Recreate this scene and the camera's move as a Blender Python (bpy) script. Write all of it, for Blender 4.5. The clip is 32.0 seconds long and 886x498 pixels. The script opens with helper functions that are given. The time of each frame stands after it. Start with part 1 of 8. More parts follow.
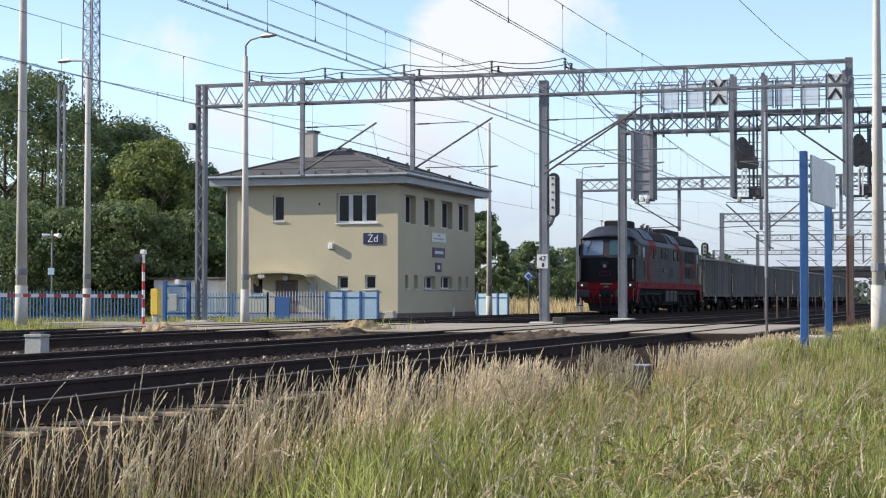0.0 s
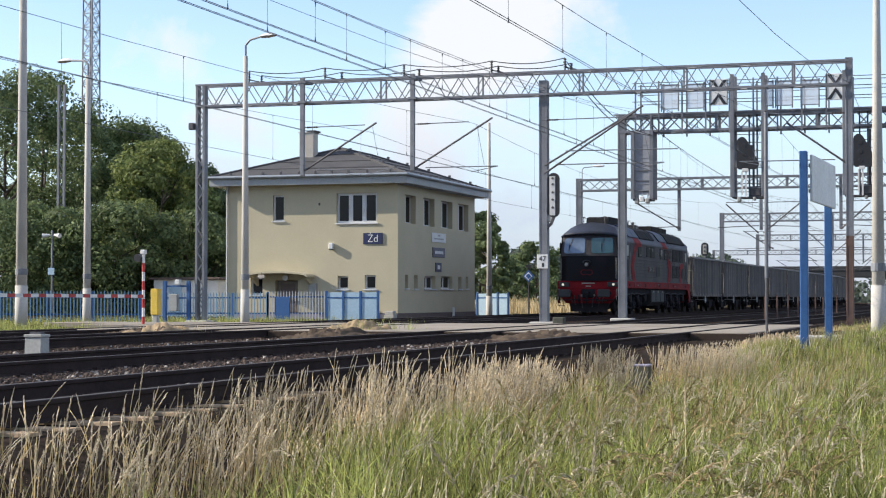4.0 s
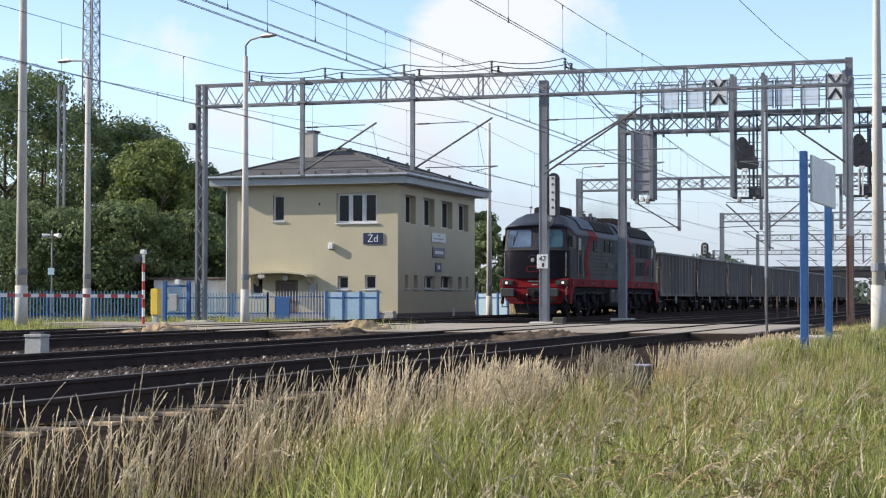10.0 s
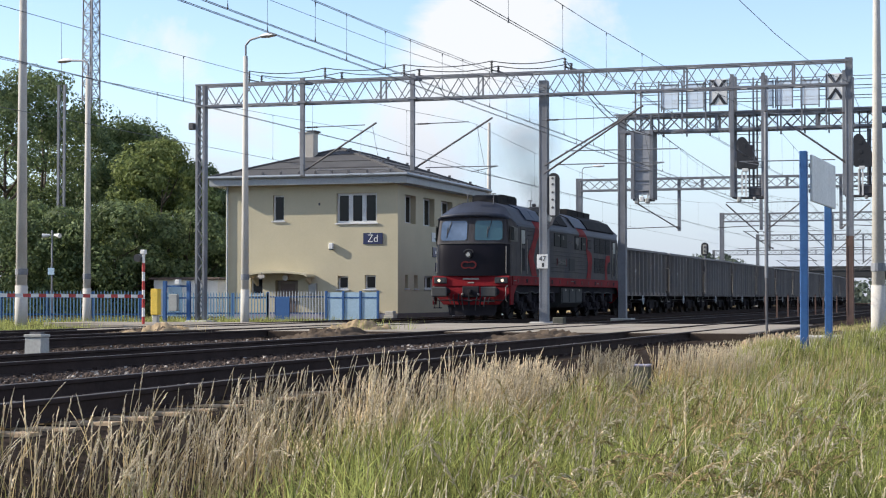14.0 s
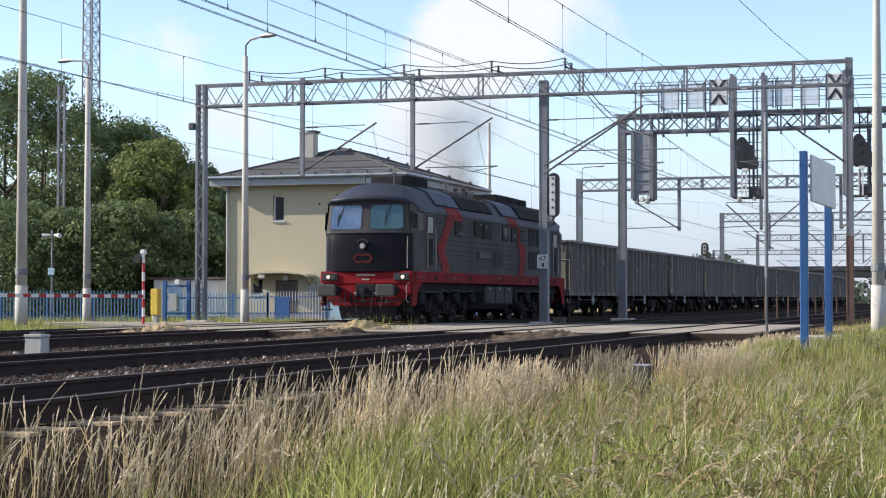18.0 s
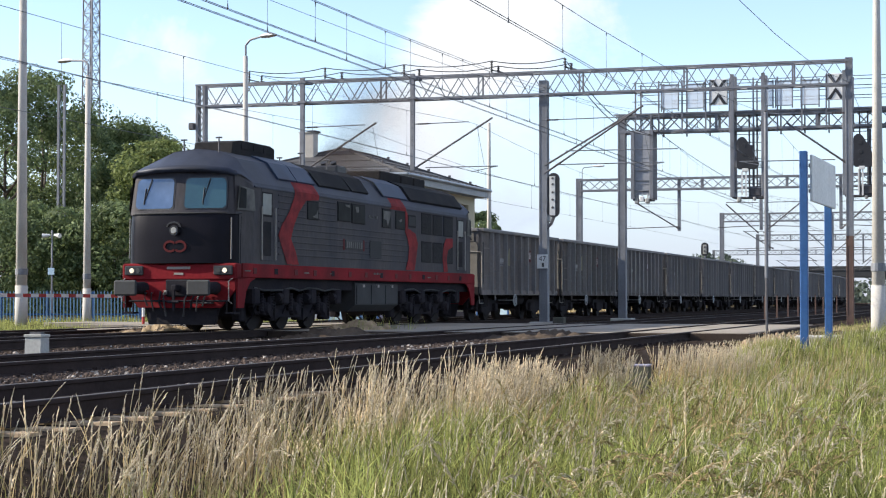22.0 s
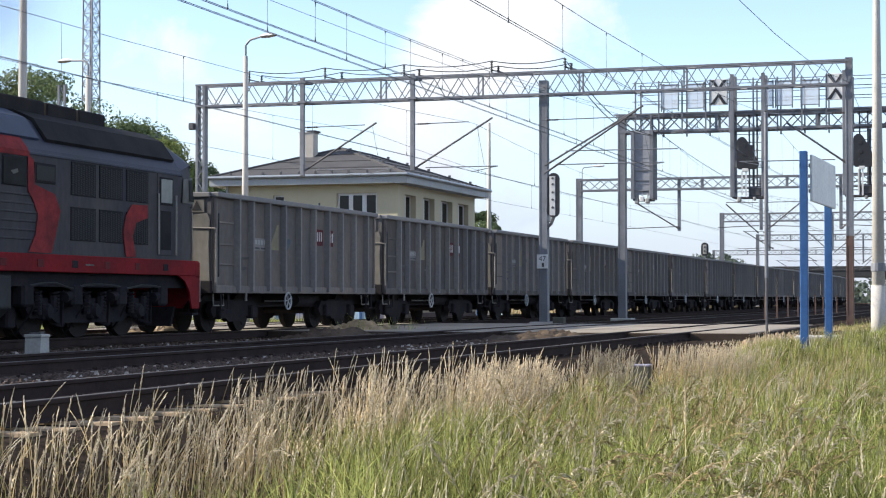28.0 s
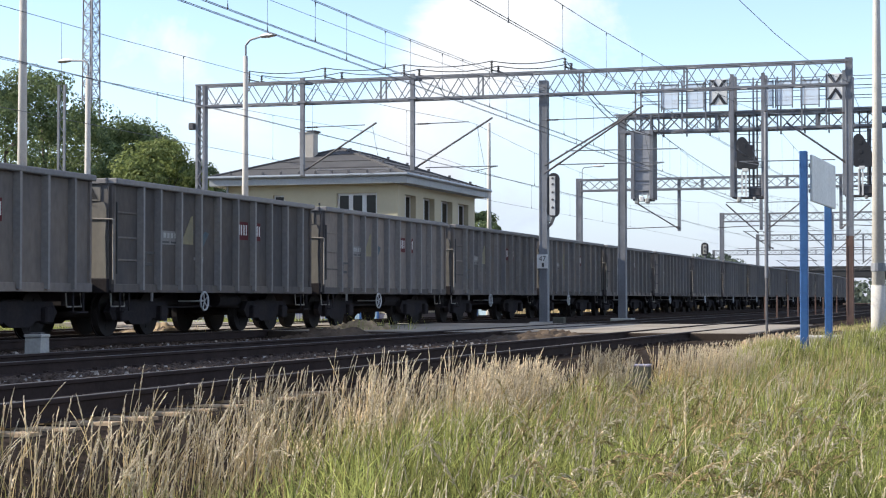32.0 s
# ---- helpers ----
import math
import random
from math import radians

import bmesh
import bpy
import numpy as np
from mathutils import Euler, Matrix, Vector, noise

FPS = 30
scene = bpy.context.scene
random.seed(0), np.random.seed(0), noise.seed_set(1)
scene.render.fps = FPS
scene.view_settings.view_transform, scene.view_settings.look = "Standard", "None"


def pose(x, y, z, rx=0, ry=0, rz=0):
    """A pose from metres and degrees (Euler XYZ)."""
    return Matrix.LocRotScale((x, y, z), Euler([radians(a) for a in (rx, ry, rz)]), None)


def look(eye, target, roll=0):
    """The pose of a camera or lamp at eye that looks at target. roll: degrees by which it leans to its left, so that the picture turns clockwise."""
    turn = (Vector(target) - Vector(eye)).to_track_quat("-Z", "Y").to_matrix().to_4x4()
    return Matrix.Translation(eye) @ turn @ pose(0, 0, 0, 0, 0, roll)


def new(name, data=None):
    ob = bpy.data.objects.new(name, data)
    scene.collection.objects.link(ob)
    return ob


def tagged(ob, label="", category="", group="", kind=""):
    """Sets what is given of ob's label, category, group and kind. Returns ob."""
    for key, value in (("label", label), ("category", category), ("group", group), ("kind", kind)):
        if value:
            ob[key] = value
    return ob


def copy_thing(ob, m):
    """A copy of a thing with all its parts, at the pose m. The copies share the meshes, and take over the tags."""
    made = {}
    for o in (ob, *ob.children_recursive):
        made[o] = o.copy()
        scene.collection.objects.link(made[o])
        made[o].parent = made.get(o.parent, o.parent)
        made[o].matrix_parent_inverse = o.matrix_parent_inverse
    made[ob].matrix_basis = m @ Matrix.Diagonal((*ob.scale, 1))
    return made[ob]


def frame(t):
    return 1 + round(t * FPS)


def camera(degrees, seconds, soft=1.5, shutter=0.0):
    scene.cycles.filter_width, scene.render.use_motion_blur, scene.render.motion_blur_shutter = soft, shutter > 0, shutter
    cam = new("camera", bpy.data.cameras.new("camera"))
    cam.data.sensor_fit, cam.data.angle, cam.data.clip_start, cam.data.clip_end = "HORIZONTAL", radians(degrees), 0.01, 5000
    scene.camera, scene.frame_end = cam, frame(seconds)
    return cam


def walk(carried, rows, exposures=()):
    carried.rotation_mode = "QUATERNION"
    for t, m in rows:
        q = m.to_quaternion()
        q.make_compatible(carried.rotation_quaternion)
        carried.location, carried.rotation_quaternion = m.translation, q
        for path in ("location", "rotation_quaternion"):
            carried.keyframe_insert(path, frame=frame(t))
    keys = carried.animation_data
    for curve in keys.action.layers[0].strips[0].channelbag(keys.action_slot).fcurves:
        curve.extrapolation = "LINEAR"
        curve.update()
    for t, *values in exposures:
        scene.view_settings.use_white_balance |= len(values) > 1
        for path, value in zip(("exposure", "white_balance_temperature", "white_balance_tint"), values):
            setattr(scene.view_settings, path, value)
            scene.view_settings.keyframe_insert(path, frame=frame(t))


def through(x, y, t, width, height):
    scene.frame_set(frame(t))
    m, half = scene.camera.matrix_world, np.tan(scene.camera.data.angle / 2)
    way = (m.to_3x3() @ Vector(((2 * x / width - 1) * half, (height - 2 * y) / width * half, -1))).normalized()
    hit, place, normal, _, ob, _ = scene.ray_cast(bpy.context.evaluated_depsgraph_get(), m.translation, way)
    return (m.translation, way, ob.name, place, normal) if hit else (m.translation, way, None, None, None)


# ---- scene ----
import itertools

# ---------------------------------------------------------------- camera
EYE = Vector((0.0, 0.0, 0.774))
YAW, PITCH = radians(17.48), radians(1.596)
AHEAD = Vector((math.cos(YAW) * math.cos(PITCH), math.sin(YAW) * math.cos(PITCH), math.sin(PITCH)))
cam = camera(27.91, 32.0, soft=1.15)
walk(cam, [(0.0, look(EYE, EYE + AHEAD * 50, 0.0)), (32.0, look(EYE, EYE + AHEAD * 50, 0.0))],
     exposures=((0.0, 0.55), (17.0, 0.56), (20.0, 0.66), (23.0, 0.74), (26.0, 0.75), (32.0, 0.74)))

# ---------------------------------------------------------------- world and sun
SUN_WAY = Vector((0.23, -1.0, -0.52))
world = bpy.data.worlds.new("evening_sky")
scene.world = world
world.use_nodes = True
wn, wl = world.node_tree.nodes, world.node_tree.links
wn.clear()
sky = wn.new("ShaderNodeTexSky")
sky.sky_type = "NISHITA"
sky.sun_disc = False
sky.sun_elevation = radians(26.9)
sky.sun_rotation = radians(-13.0)
sky.altitude = 200.0
sky.air_density, sky.dust_density, sky.ozone_density = 1.0, 0.0, 1.6
clear_sky = wn.new("ShaderNodeBackground")
clear_sky.inputs[1].default_value = 0.143
tint = wn.new("ShaderNodeMix")
tint.data_type, tint.blend_type = "RGBA", "MULTIPLY"
tint.inputs["Factor"].default_value = 1.0
tint.inputs["B"].default_value = (1.0, 0.98, 1.085, 1)
wl.new(sky.outputs[0], tint.inputs["A"])
wl.new(tint.outputs["Result"], clear_sky.inputs[0])
cloud = wn.new("ShaderNodeBackground")
cloud.inputs[0].default_value = (0.97, 0.985, 1.02, 1)
cloud.inputs[1].default_value = 0.675
coord = wn.new("ShaderNodeTexCoord")
stretch = wn.new("ShaderNodeMapping")
stretch.inputs["Location"].default_value = (0.35, 0.1, 0.0)
stretch.inputs["Scale"].default_value = (1.0, 1.0, 1.9)
wl.new(coord.outputs["Generated"], stretch.inputs[0])
cnoise = wn.new("ShaderNodeTexNoise")
cnoise.inputs["Scale"].default_value = 6.5
cnoise.inputs["Detail"].default_value = 9.0
cnoise.inputs["Roughness"].default_value = 0.62
cnoise.inputs["Distortion"].default_value = 0.35
wl.new(stretch.outputs[0], cnoise.inputs["Vector"])
cramp = wn.new("ShaderNodeValToRGB")
cramp.color_ramp.elements[0].position, cramp.color_ramp.elements[1].position = 0.42, 0.72
cramp.color_ramp.elements[1].color = (0.95, 0.95, 0.95, 1)
swing = wn.new("ShaderNodeMath")
swing.operation = "MULTIPLY_ADD"
swing.inputs[1].default_value, swing.inputs[2].default_value = 1.7, -0.35
wl.new(cnoise.outputs[0], swing.inputs[0])
amount = swing.outputs[0]
# banks of cumulus, and wide clear gaps between them
for way, inner, outer, gain in (((0.9586, 0.2439, 0.1473), 0.5, 5.0, 0.26), ((0.9541, 0.2688, 0.1300), 0.3, 2.8, 0.16), ((0.9440, 0.3120, 0.1055), 0.3, 3.0, 0.14),
                                ((0.9072, 0.4122, 0.0800), 0.5, 2.6, 0.36), ((0.9400, 0.3310, 0.0830), 0.8, 3.2, 0.26), ((0.9780, 0.1700, 0.1200), 1.0, 8.5, -0.20),
                                ((0.8736, 0.4646, 0.1451), 5.0, 11.5, -0.24), ((0.9190, 0.3650, 0.1450), 0.8, 3.8, -0.16), ((0.9860, 0.0300, 0.1600), 3.0, 15.0, -0.24)):
    dot = wn.new("ShaderNodeVectorMath")
    dot.operation = "DOT_PRODUCT"
    dot.inputs[1].default_value = Vector(way).normalized()
    wl.new(coord.outputs["Generated"], dot.inputs[0])
    bank = wn.new("ShaderNodeMapRange")
    bank.interpolation_type = "SMOOTHSTEP"
    bank.inputs["From Min"].default_value, bank.inputs["From Max"].default_value = math.cos(radians(outer)), math.cos(radians(inner))
    bank.inputs["To Max"].default_value = gain
    wl.new(dot.outputs["Value"], bank.inputs["Value"])
    add = wn.new("ShaderNodeMath")
    wl.new(amount, add.inputs[0])
    wl.new(bank.outputs[0], add.inputs[1])
    amount = add.outputs[0]
wl.new(amount, cramp.inputs[0])
cmix = wn.new("ShaderNodeMixShader")
wl.new(cramp.outputs[0], cmix.inputs[0])
wl.new(clear_sky.outputs[0], cmix.inputs[1])
wl.new(cloud.outputs[0], cmix.inputs[2])
haze = wn.new("ShaderNodeBackground")
haze.inputs[0].default_value, haze.inputs[1].default_value = (0.60, 0.755, 1.11, 1), 0.45
height = wn.new("ShaderNodeSeparateXYZ")
wl.new(coord.outputs["Generated"], height.inputs[0])
low_air = wn.new("ShaderNodeMapRange")
low_air.interpolation_type = "SMOOTHSTEP"
low_air.inputs["From Min"].default_value, low_air.inputs["From Max"].default_value = 0.0, 0.13
low_air.inputs["To Min"].default_value, low_air.inputs["To Max"].default_value = 0.8, 0.0
wl.new(height.outputs["Z"], low_air.inputs["Value"])
hmix = wn.new("ShaderNodeMixShader")
wl.new(low_air.outputs[0], hmix.inputs[0])
wl.new(cmix.outputs[0], hmix.inputs[1])
wl.new(haze.outputs[0], hmix.inputs[2])
wout = wn.new("ShaderNodeOutputWorld")
wl.new(hmix.outputs[0], wout.inputs[0])

sun = new("sun", bpy.data.lights.new("sun", "SUN"))
sun.data.energy, sun.data.angle, sun.data.color = 5.0, radians(0.5), (1.0, 0.92, 0.80)
sun.matrix_world = look((-20, 60, 60), Vector((-20, 60, 60)) + SUN_WAY)


# ---------------------------------------------------------------- materials
def material(name, colour, rough=0.7, metal=0.0, second=None, scale=2.0, fine=18.0, amount=0.5, bump=0.15,
             stretch=(1, 1, 1), vary=0.0, grain=0.13, spec=0.5):
    """Two noises, one broad and one fine, blend the colour with a second one; the fine one also gives relief."""
    m = bpy.data.materials.new(name)
    m.use_nodes = True
    n, l = m.node_tree.nodes, m.node_tree.links
    b = n["Principled BSDF"]
    b.inputs["Roughness"].default_value, b.inputs["Metallic"].default_value = rough, metal
    b.inputs["Specular IOR Level"].default_value = spec
    second = second or tuple(c * 0.6 for c in colour)
    tc = n.new("ShaderNodeTexCoord")
    mp = n.new("ShaderNodeMapping")
    mp.inputs["Scale"].default_value = stretch
    l.new(tc.outputs["Object"], mp.inputs[0])
    broad = n.new("ShaderNodeTexNoise")
    broad.inputs["Scale"].default_value, broad.inputs["Detail"].default_value = scale, 4.0
    small = n.new("ShaderNodeTexNoise")
    small.inputs["Scale"].default_value, small.inputs["Detail"].default_value = fine, 5.0
    l.new(mp.outputs[0], broad.inputs["Vector"])
    l.new(mp.outputs[0], small.inputs["Vector"])
    ramp = n.new("ShaderNodeValToRGB")
    ramp.color_ramp.elements[0].position, ramp.color_ramp.elements[1].position = 0.36, 0.66
    l.new(broad.outputs[0], ramp.inputs[0])
    scale_by = n.new("ShaderNodeMath")
    scale_by.operation = "MULTIPLY"
    scale_by.inputs[1].default_value = amount
    l.new(ramp.outputs[0], scale_by.inputs[0])
    mix = n.new("ShaderNodeMix")
    mix.data_type = "RGBA"
    mix.inputs["A"].default_value, mix.inputs["B"].default_value = (*colour, 1), (*second, 1)
    factor = scale_by.outputs[0]
    if vary:
        each = n.new("ShaderNodeObjectInfo")
        shift = n.new("ShaderNodeVectorMath")
        shift.operation = "MULTIPLY_ADD"
        shift.inputs[1].default_value = (37.0, 11.0, 23.0)
        l.new(each.outputs["Random"], shift.inputs[0])
        l.new(mp.outputs[0], shift.inputs[2])
        l.new(shift.outputs[0], broad.inputs["Vector"])
        l.new(shift.outputs[0], small.inputs["Vector"])
        lean = n.new("ShaderNodeMath")
        lean.operation, lean.use_clamp = "MULTIPLY_ADD", True
        lean.inputs[1].default_value = vary
        l.new(each.outputs["Random"], lean.inputs[0])
        l.new(factor, lean.inputs[2])
        factor = lean.outputs[0]
    l.new(factor, mix.inputs["Factor"])
    hsv = n.new("ShaderNodeHueSaturation")
    l.new(mix.outputs["Result"], hsv.inputs["Color"])
    lift = n.new("ShaderNodeMapRange")
    lift.inputs["From Min"].default_value, lift.inputs["From Max"].default_value = 0.25, 0.75
    lift.inputs["To Min"].default_value, lift.inputs["To Max"].default_value = 1 - grain, 1 + grain
    l.new(small.outputs[0], lift.inputs["Value"])
    if vary:
        info = n.new("ShaderNodeObjectInfo")
        own = n.new("ShaderNodeMapRange")
        own.inputs["To Min"].default_value, own.inputs["To Max"].default_value = 1 - vary, 1 + vary
        l.new(info.outputs["Random"], own.inputs["Value"])
        times = n.new("ShaderNodeMath")
        times.operation = "MULTIPLY"
        l.new(lift.outputs[0], times.inputs[0])
        l.new(own.outputs[0], times.inputs[1])
        l.new(times.outputs[0], hsv.inputs["Value"])
    else:
        l.new(lift.outputs[0], hsv.inputs["Value"])
    l.new(hsv.outputs[0], b.inputs["Base Color"])
    if bump:
        bp = n.new("ShaderNodeBump")
        bp.inputs["Strength"].default_value, bp.inputs["Distance"].default_value = bump, 0.02
        l.new(small.outputs[0], bp.inputs["Height"])
        l.new(bp.outputs[0], b.inputs["Normal"])
    return m


def island_material(name, colour, second, rough=0.6, through=0.3, patch=None, broad=0.9, swing=0.28):
    """Leaves and blades: each one has its own shade between two colours, whole patches lean to a third, and some light comes through."""
    m = bpy.data.materials.new(name)
    m.use_nodes = True
    n, l = m.node_tree.nodes, m.node_tree.links
    b = n["Principled BSDF"]
    b.inputs["Roughness"].default_value = rough
    b.inputs["Specular IOR Level"].default_value = 0.12
    geo = n.new("ShaderNodeNewGeometry")
    mix = n.new("ShaderNodeMix")
    mix.data_type = "RGBA"
    mix.inputs["A"].default_value, mix.inputs["B"].default_value = (*colour, 1), (*second, 1)
    l.new(geo.outputs["Random Per Island"], mix.inputs["Factor"])
    tc = n.new("ShaderNodeTexCoord")
    shade = mix.outputs["Result"]
    if patch:
        spot = n.new("ShaderNodeTexNoise")
        spot.inputs["Scale"].default_value, spot.inputs["Detail"].default_value = broad * 0.6, 3.0
        l.new(tc.outputs["Object"], spot.inputs["Vector"])
        share = n.new("ShaderNodeMapRange")
        share.inputs["From Min"].default_value, share.inputs["From Max"].default_value = 0.44, 0.66
        share.inputs["To Max"].default_value = 0.75
        l.new(spot.outputs[0], share.inputs["Value"])
        over = n.new("ShaderNodeMix")
        over.data_type = "RGBA"
        over.inputs["B"].default_value = (*patch, 1)
        l.new(share.outputs[0], over.inputs["Factor"])
        l.new(shade, over.inputs["A"])
        shade = over.outputs["Result"]
    no = n.new("ShaderNodeTexNoise")
    no.inputs["Scale"].default_value = broad
    l.new(tc.outputs["Object"], no.inputs["Vector"])
    hsv = n.new("ShaderNodeHueSaturation")
    lift = n.new("ShaderNodeMapRange")
    lift.inputs["From Min"].default_value, lift.inputs["From Max"].default_value = 0.3, 0.7
    lift.inputs["To Min"].default_value, lift.inputs["To Max"].default_value = 1 - swing, 1 + swing
    l.new(no.outputs[0], lift.inputs["Value"])
    l.new(lift.outputs[0], hsv.inputs["Value"])
    l.new(shade, hsv.inputs["Color"])
    l.new(hsv.outputs[0], b.inputs["Base Color"])
    tl = n.new("ShaderNodeBsdfTranslucent")
    l.new(hsv.outputs[0], tl.inputs[0])
    ms = n.new("ShaderNodeMixShader")
    ms.inputs[0].default_value = through
    l.new(b.outputs[0], ms.inputs[1])
    l.new(tl.outputs[0], ms.inputs[2])
    l.new(ms.outputs[0], n["Material Output"].inputs[0])
    return m


def glowing(name, colour, strength):
    m = bpy.data.materials.new(name)
    m.use_nodes = True
    b = m.node_tree.nodes["Principled BSDF"]
    b.inputs["Base Color"].default_value = (*colour, 1)
    b.inputs["Emission Color"].default_value = (*colour, 1)
    b.inputs["Emission Strength"].default_value = strength
    return m


M_STEEL = material("galvanised_steel", (0.225, 0.232, 0.250), 0.55, 0.35, (0.145, 0.15, 0.163), 1.5, 20, 0.6, 0.05, spec=0.3)
M_STEEL_DARK = material("weathered_dark_steel", (0.10, 0.10, 0.11), 0.6, 0.3, (0.085, 0.075, 0.072), 2, 20, 0.5, 0.05)
M_RUSTY_POST = material("rust_brown_paint", (0.125, 0.072, 0.055), 0.75, 0.0, (0.085, 0.054, 0.046), 2, 20, 0.7, 0.1)
M_WIRE = material("copper_wire", (0.13, 0.14, 0.15), 0.5, 0.5, bump=0)
M_CERAMIC = material("brown_insulator", (0.06, 0.035, 0.025), 0.3, bump=0)
M_RENDER_WALL = material("cream_render", (0.523, 0.463, 0.322), 0.9, 0, (0.445, 0.402, 0.28), 0.7, 30, 0.5, 0.12, grain=0.06)
M_PLINTH = material("dark_plinth", (0.11, 0.085, 0.08), 0.85, 0, (0.16, 0.12, 0.10), 1.5, 25, 0.6, 0.2)
M_PLINTH_PALE = material("lavender_grey_plinth", (0.30, 0.29, 0.37), 0.85, 0, (0.22, 0.21, 0.27), 1.2, 20, 0.6, 0.1)
M_ROOF = material("roofing_felt", (0.055, 0.054, 0.057), 0.9, 0, (0.084, 0.082, 0.083), 0.9, 30, 0.6, 0.2)
M_FASCIA = material("grey_blue_eaves", (0.36, 0.375, 0.375), 0.6, 0, (0.27, 0.285, 0.285), 1.2, 15, 0.5, 0.05)
M_GUTTER = material("zinc_gutter", (0.36, 0.39, 0.41), 0.4, 0.5, (0.25, 0.27, 0.29), 2, 15, 0.5, 0.05)
M_CHIMNEY = material("chimney_render", (0.52, 0.48, 0.42), 0.9, 0, (0.40, 0.36, 0.32), 1.5, 20, 0.6, 0.15)
M_WHITE_FRAME = material("white_frame", (0.60, 0.60, 0.59), 0.4, 0, (0.54, 0.54, 0.53), 3, 20, 0.4, 0.02)
M_REVEAL = material("brown_reveal", (0.18, 0.15, 0.12), 0.7, 0, bump=0.03)
M_GLASS_DARK = material("window_glass", (0.006, 0.007, 0.009), 0.08, 0, (0.010, 0.012, 0.016), 0.8, 2, 0.5, 0, spec=0.25)
M_BLUE_PAINT = material("blue_paint", (0.022, 0.088, 0.245), 0.5, 0, (0.032, 0.115, 0.29), 2, 18, 0.5, 0.04)
M_PALE_BLUE = material("pale_blue_panel", (0.35, 0.49, 0.60), 0.6, 0, (0.29, 0.42, 0.53), 1.5, 18, 0.5, 0.05)
M_MID_BLUE = material("mid_blue_paint", (0.13, 0.26, 0.38), 0.55, 0, (0.19, 0.32, 0.42), 2, 18, 0.5, 0.04)
M_GREY_PICKET = material("pale_grey_picket", (0.42, 0.44, 0.46), 0.6, 0, (0.34, 0.35, 0.36), 2, 18, 0.5, 0.04)
M_WHITE_PAINT = material("white_paint", (0.72, 0.72, 0.70), 0.5, 0, (0.58, 0.57, 0.54), 2, 18, 0.5, 0.04)
M_RED_PAINT = material("red_paint", (0.42, 0.035, 0.03), 0.5, 0, (0.30, 0.03, 0.03), 2, 18, 0.5, 0.04)
M_NAVY = material("navy_enamel", (0.02, 0.028, 0.09), 0.4, 0, bump=0)
M_YELLOW = material("yellow_paint", (0.65, 0.45, 0.06), 0.5, 0, (0.52, 0.36, 0.06), 2, 18, 0.5, 0.04)
M_PALE_RAIL = material("pale_grab_rail", (0.30, 0.28, 0.25), 0.6, 0.1, (0.22, 0.20, 0.18), 3, 15, 0.6, 0.03)
M_WAGON_DOOR = material("beige_mottled_panel", (0.215, 0.198, 0.17), 0.85, 0, (0.135, 0.127, 0.115), 1.4, 9, 0.8, 0.08, stretch=(1, 1, 0.5), vary=0.2)
M_BLACK = material("black_paint", (0.022, 0.022, 0.025), 0.45, 0, bump=0.02)
M_CONCRETE = material("pale_concrete", (0.52, 0.495, 0.45), 0.9, 0, (0.35, 0.33, 0.30), 0.8, 25, 0.6, 0.15)
M_ROAD = material("crossing_concrete", (0.34, 0.30, 0.25), 0.95, 0, (0.235, 0.205, 0.165), 0.35, 14, 0.7, 0.2, spec=0.08)
M_GREY_BOX = material("grey_sheet_box", (0.36, 0.36, 0.34), 0.6, 0, (0.28, 0.28, 0.26), 2, 20, 0.6, 0.05)
M_SMEAR = material("faded_blue_smear", (0.055, 0.085, 0.105), 0.8, 0, (0.10, 0.115, 0.125), 5, 18, 0.8, 0.03)
M_MARK_RED = material("faded_red_marking", (0.27, 0.042, 0.043), 0.75, 0, (0.125, 0.031, 0.032), 2.6, 14, 0.85, 0.05, spec=0.05)
M_SOIL = material("brown_track_soil", (0.125, 0.095, 0.070), 0.95, 0, (0.06, 0.045, 0.034), 2.2, 16, 0.8, 0.6, spec=0.05)
M_OLD_STONE = material("old_mossy_concrete", (0.115, 0.112, 0.092), 0.95, 0, (0.07, 0.072, 0.052), 3, 20, 0.7, 0.2, spec=0.05)
M_SHEET = material("pale_grey_sheet", (0.30, 0.31, 0.335), 0.6, 0.1, (0.23, 0.235, 0.25), 2, 20, 0.6, 0.05)
M_STONES = material("ballast_stone", (0.125, 0.094, 0.078), 0.95, 0, (0.050, 0.038, 0.032), 3.5, 30, 0.8, 0.4, spec=0.1)
M_PALE_STONE = material("pale_ballast_stone", (0.42, 0.38, 0.34), 0.95, 0, (0.26, 0.23, 0.20), 3.5, 30, 0.8, 0.3, spec=0.1)
M_SAND = material("sand", (0.38, 0.29, 0.185), 0.95, 0, (0.23, 0.17, 0.105), 3.5, 16, 0.8, 0.7, spec=0.05)
M_RAIL = material("rusty_rail", (0.050, 0.037, 0.034), 0.95, 0.0, (0.030, 0.024, 0.022), 2, 20, 0.6, 0.15, spec=0.05)
M_RAIL_HEAD = material("worn_rail_head", (0.13, 0.12, 0.115), 0.75, 0.0, (0.085, 0.072, 0.066), 2, 20, 0.6, 0.02, spec=0.15)
M_SLEEPER = material("concrete_sleeper", (0.47, 0.36, 0.24), 0.95, 0, (0.28, 0.20, 0.13), 2, 22, 0.8, 0.25, vary=0.18, spec=0.1)
M_SLEEPER_OLD = material("dark_sleeper", (0.075, 0.056, 0.044), 0.95, 0, (0.045, 0.034, 0.027), 2, 22, 0.7, 0.25, vary=0.15, spec=0.05)
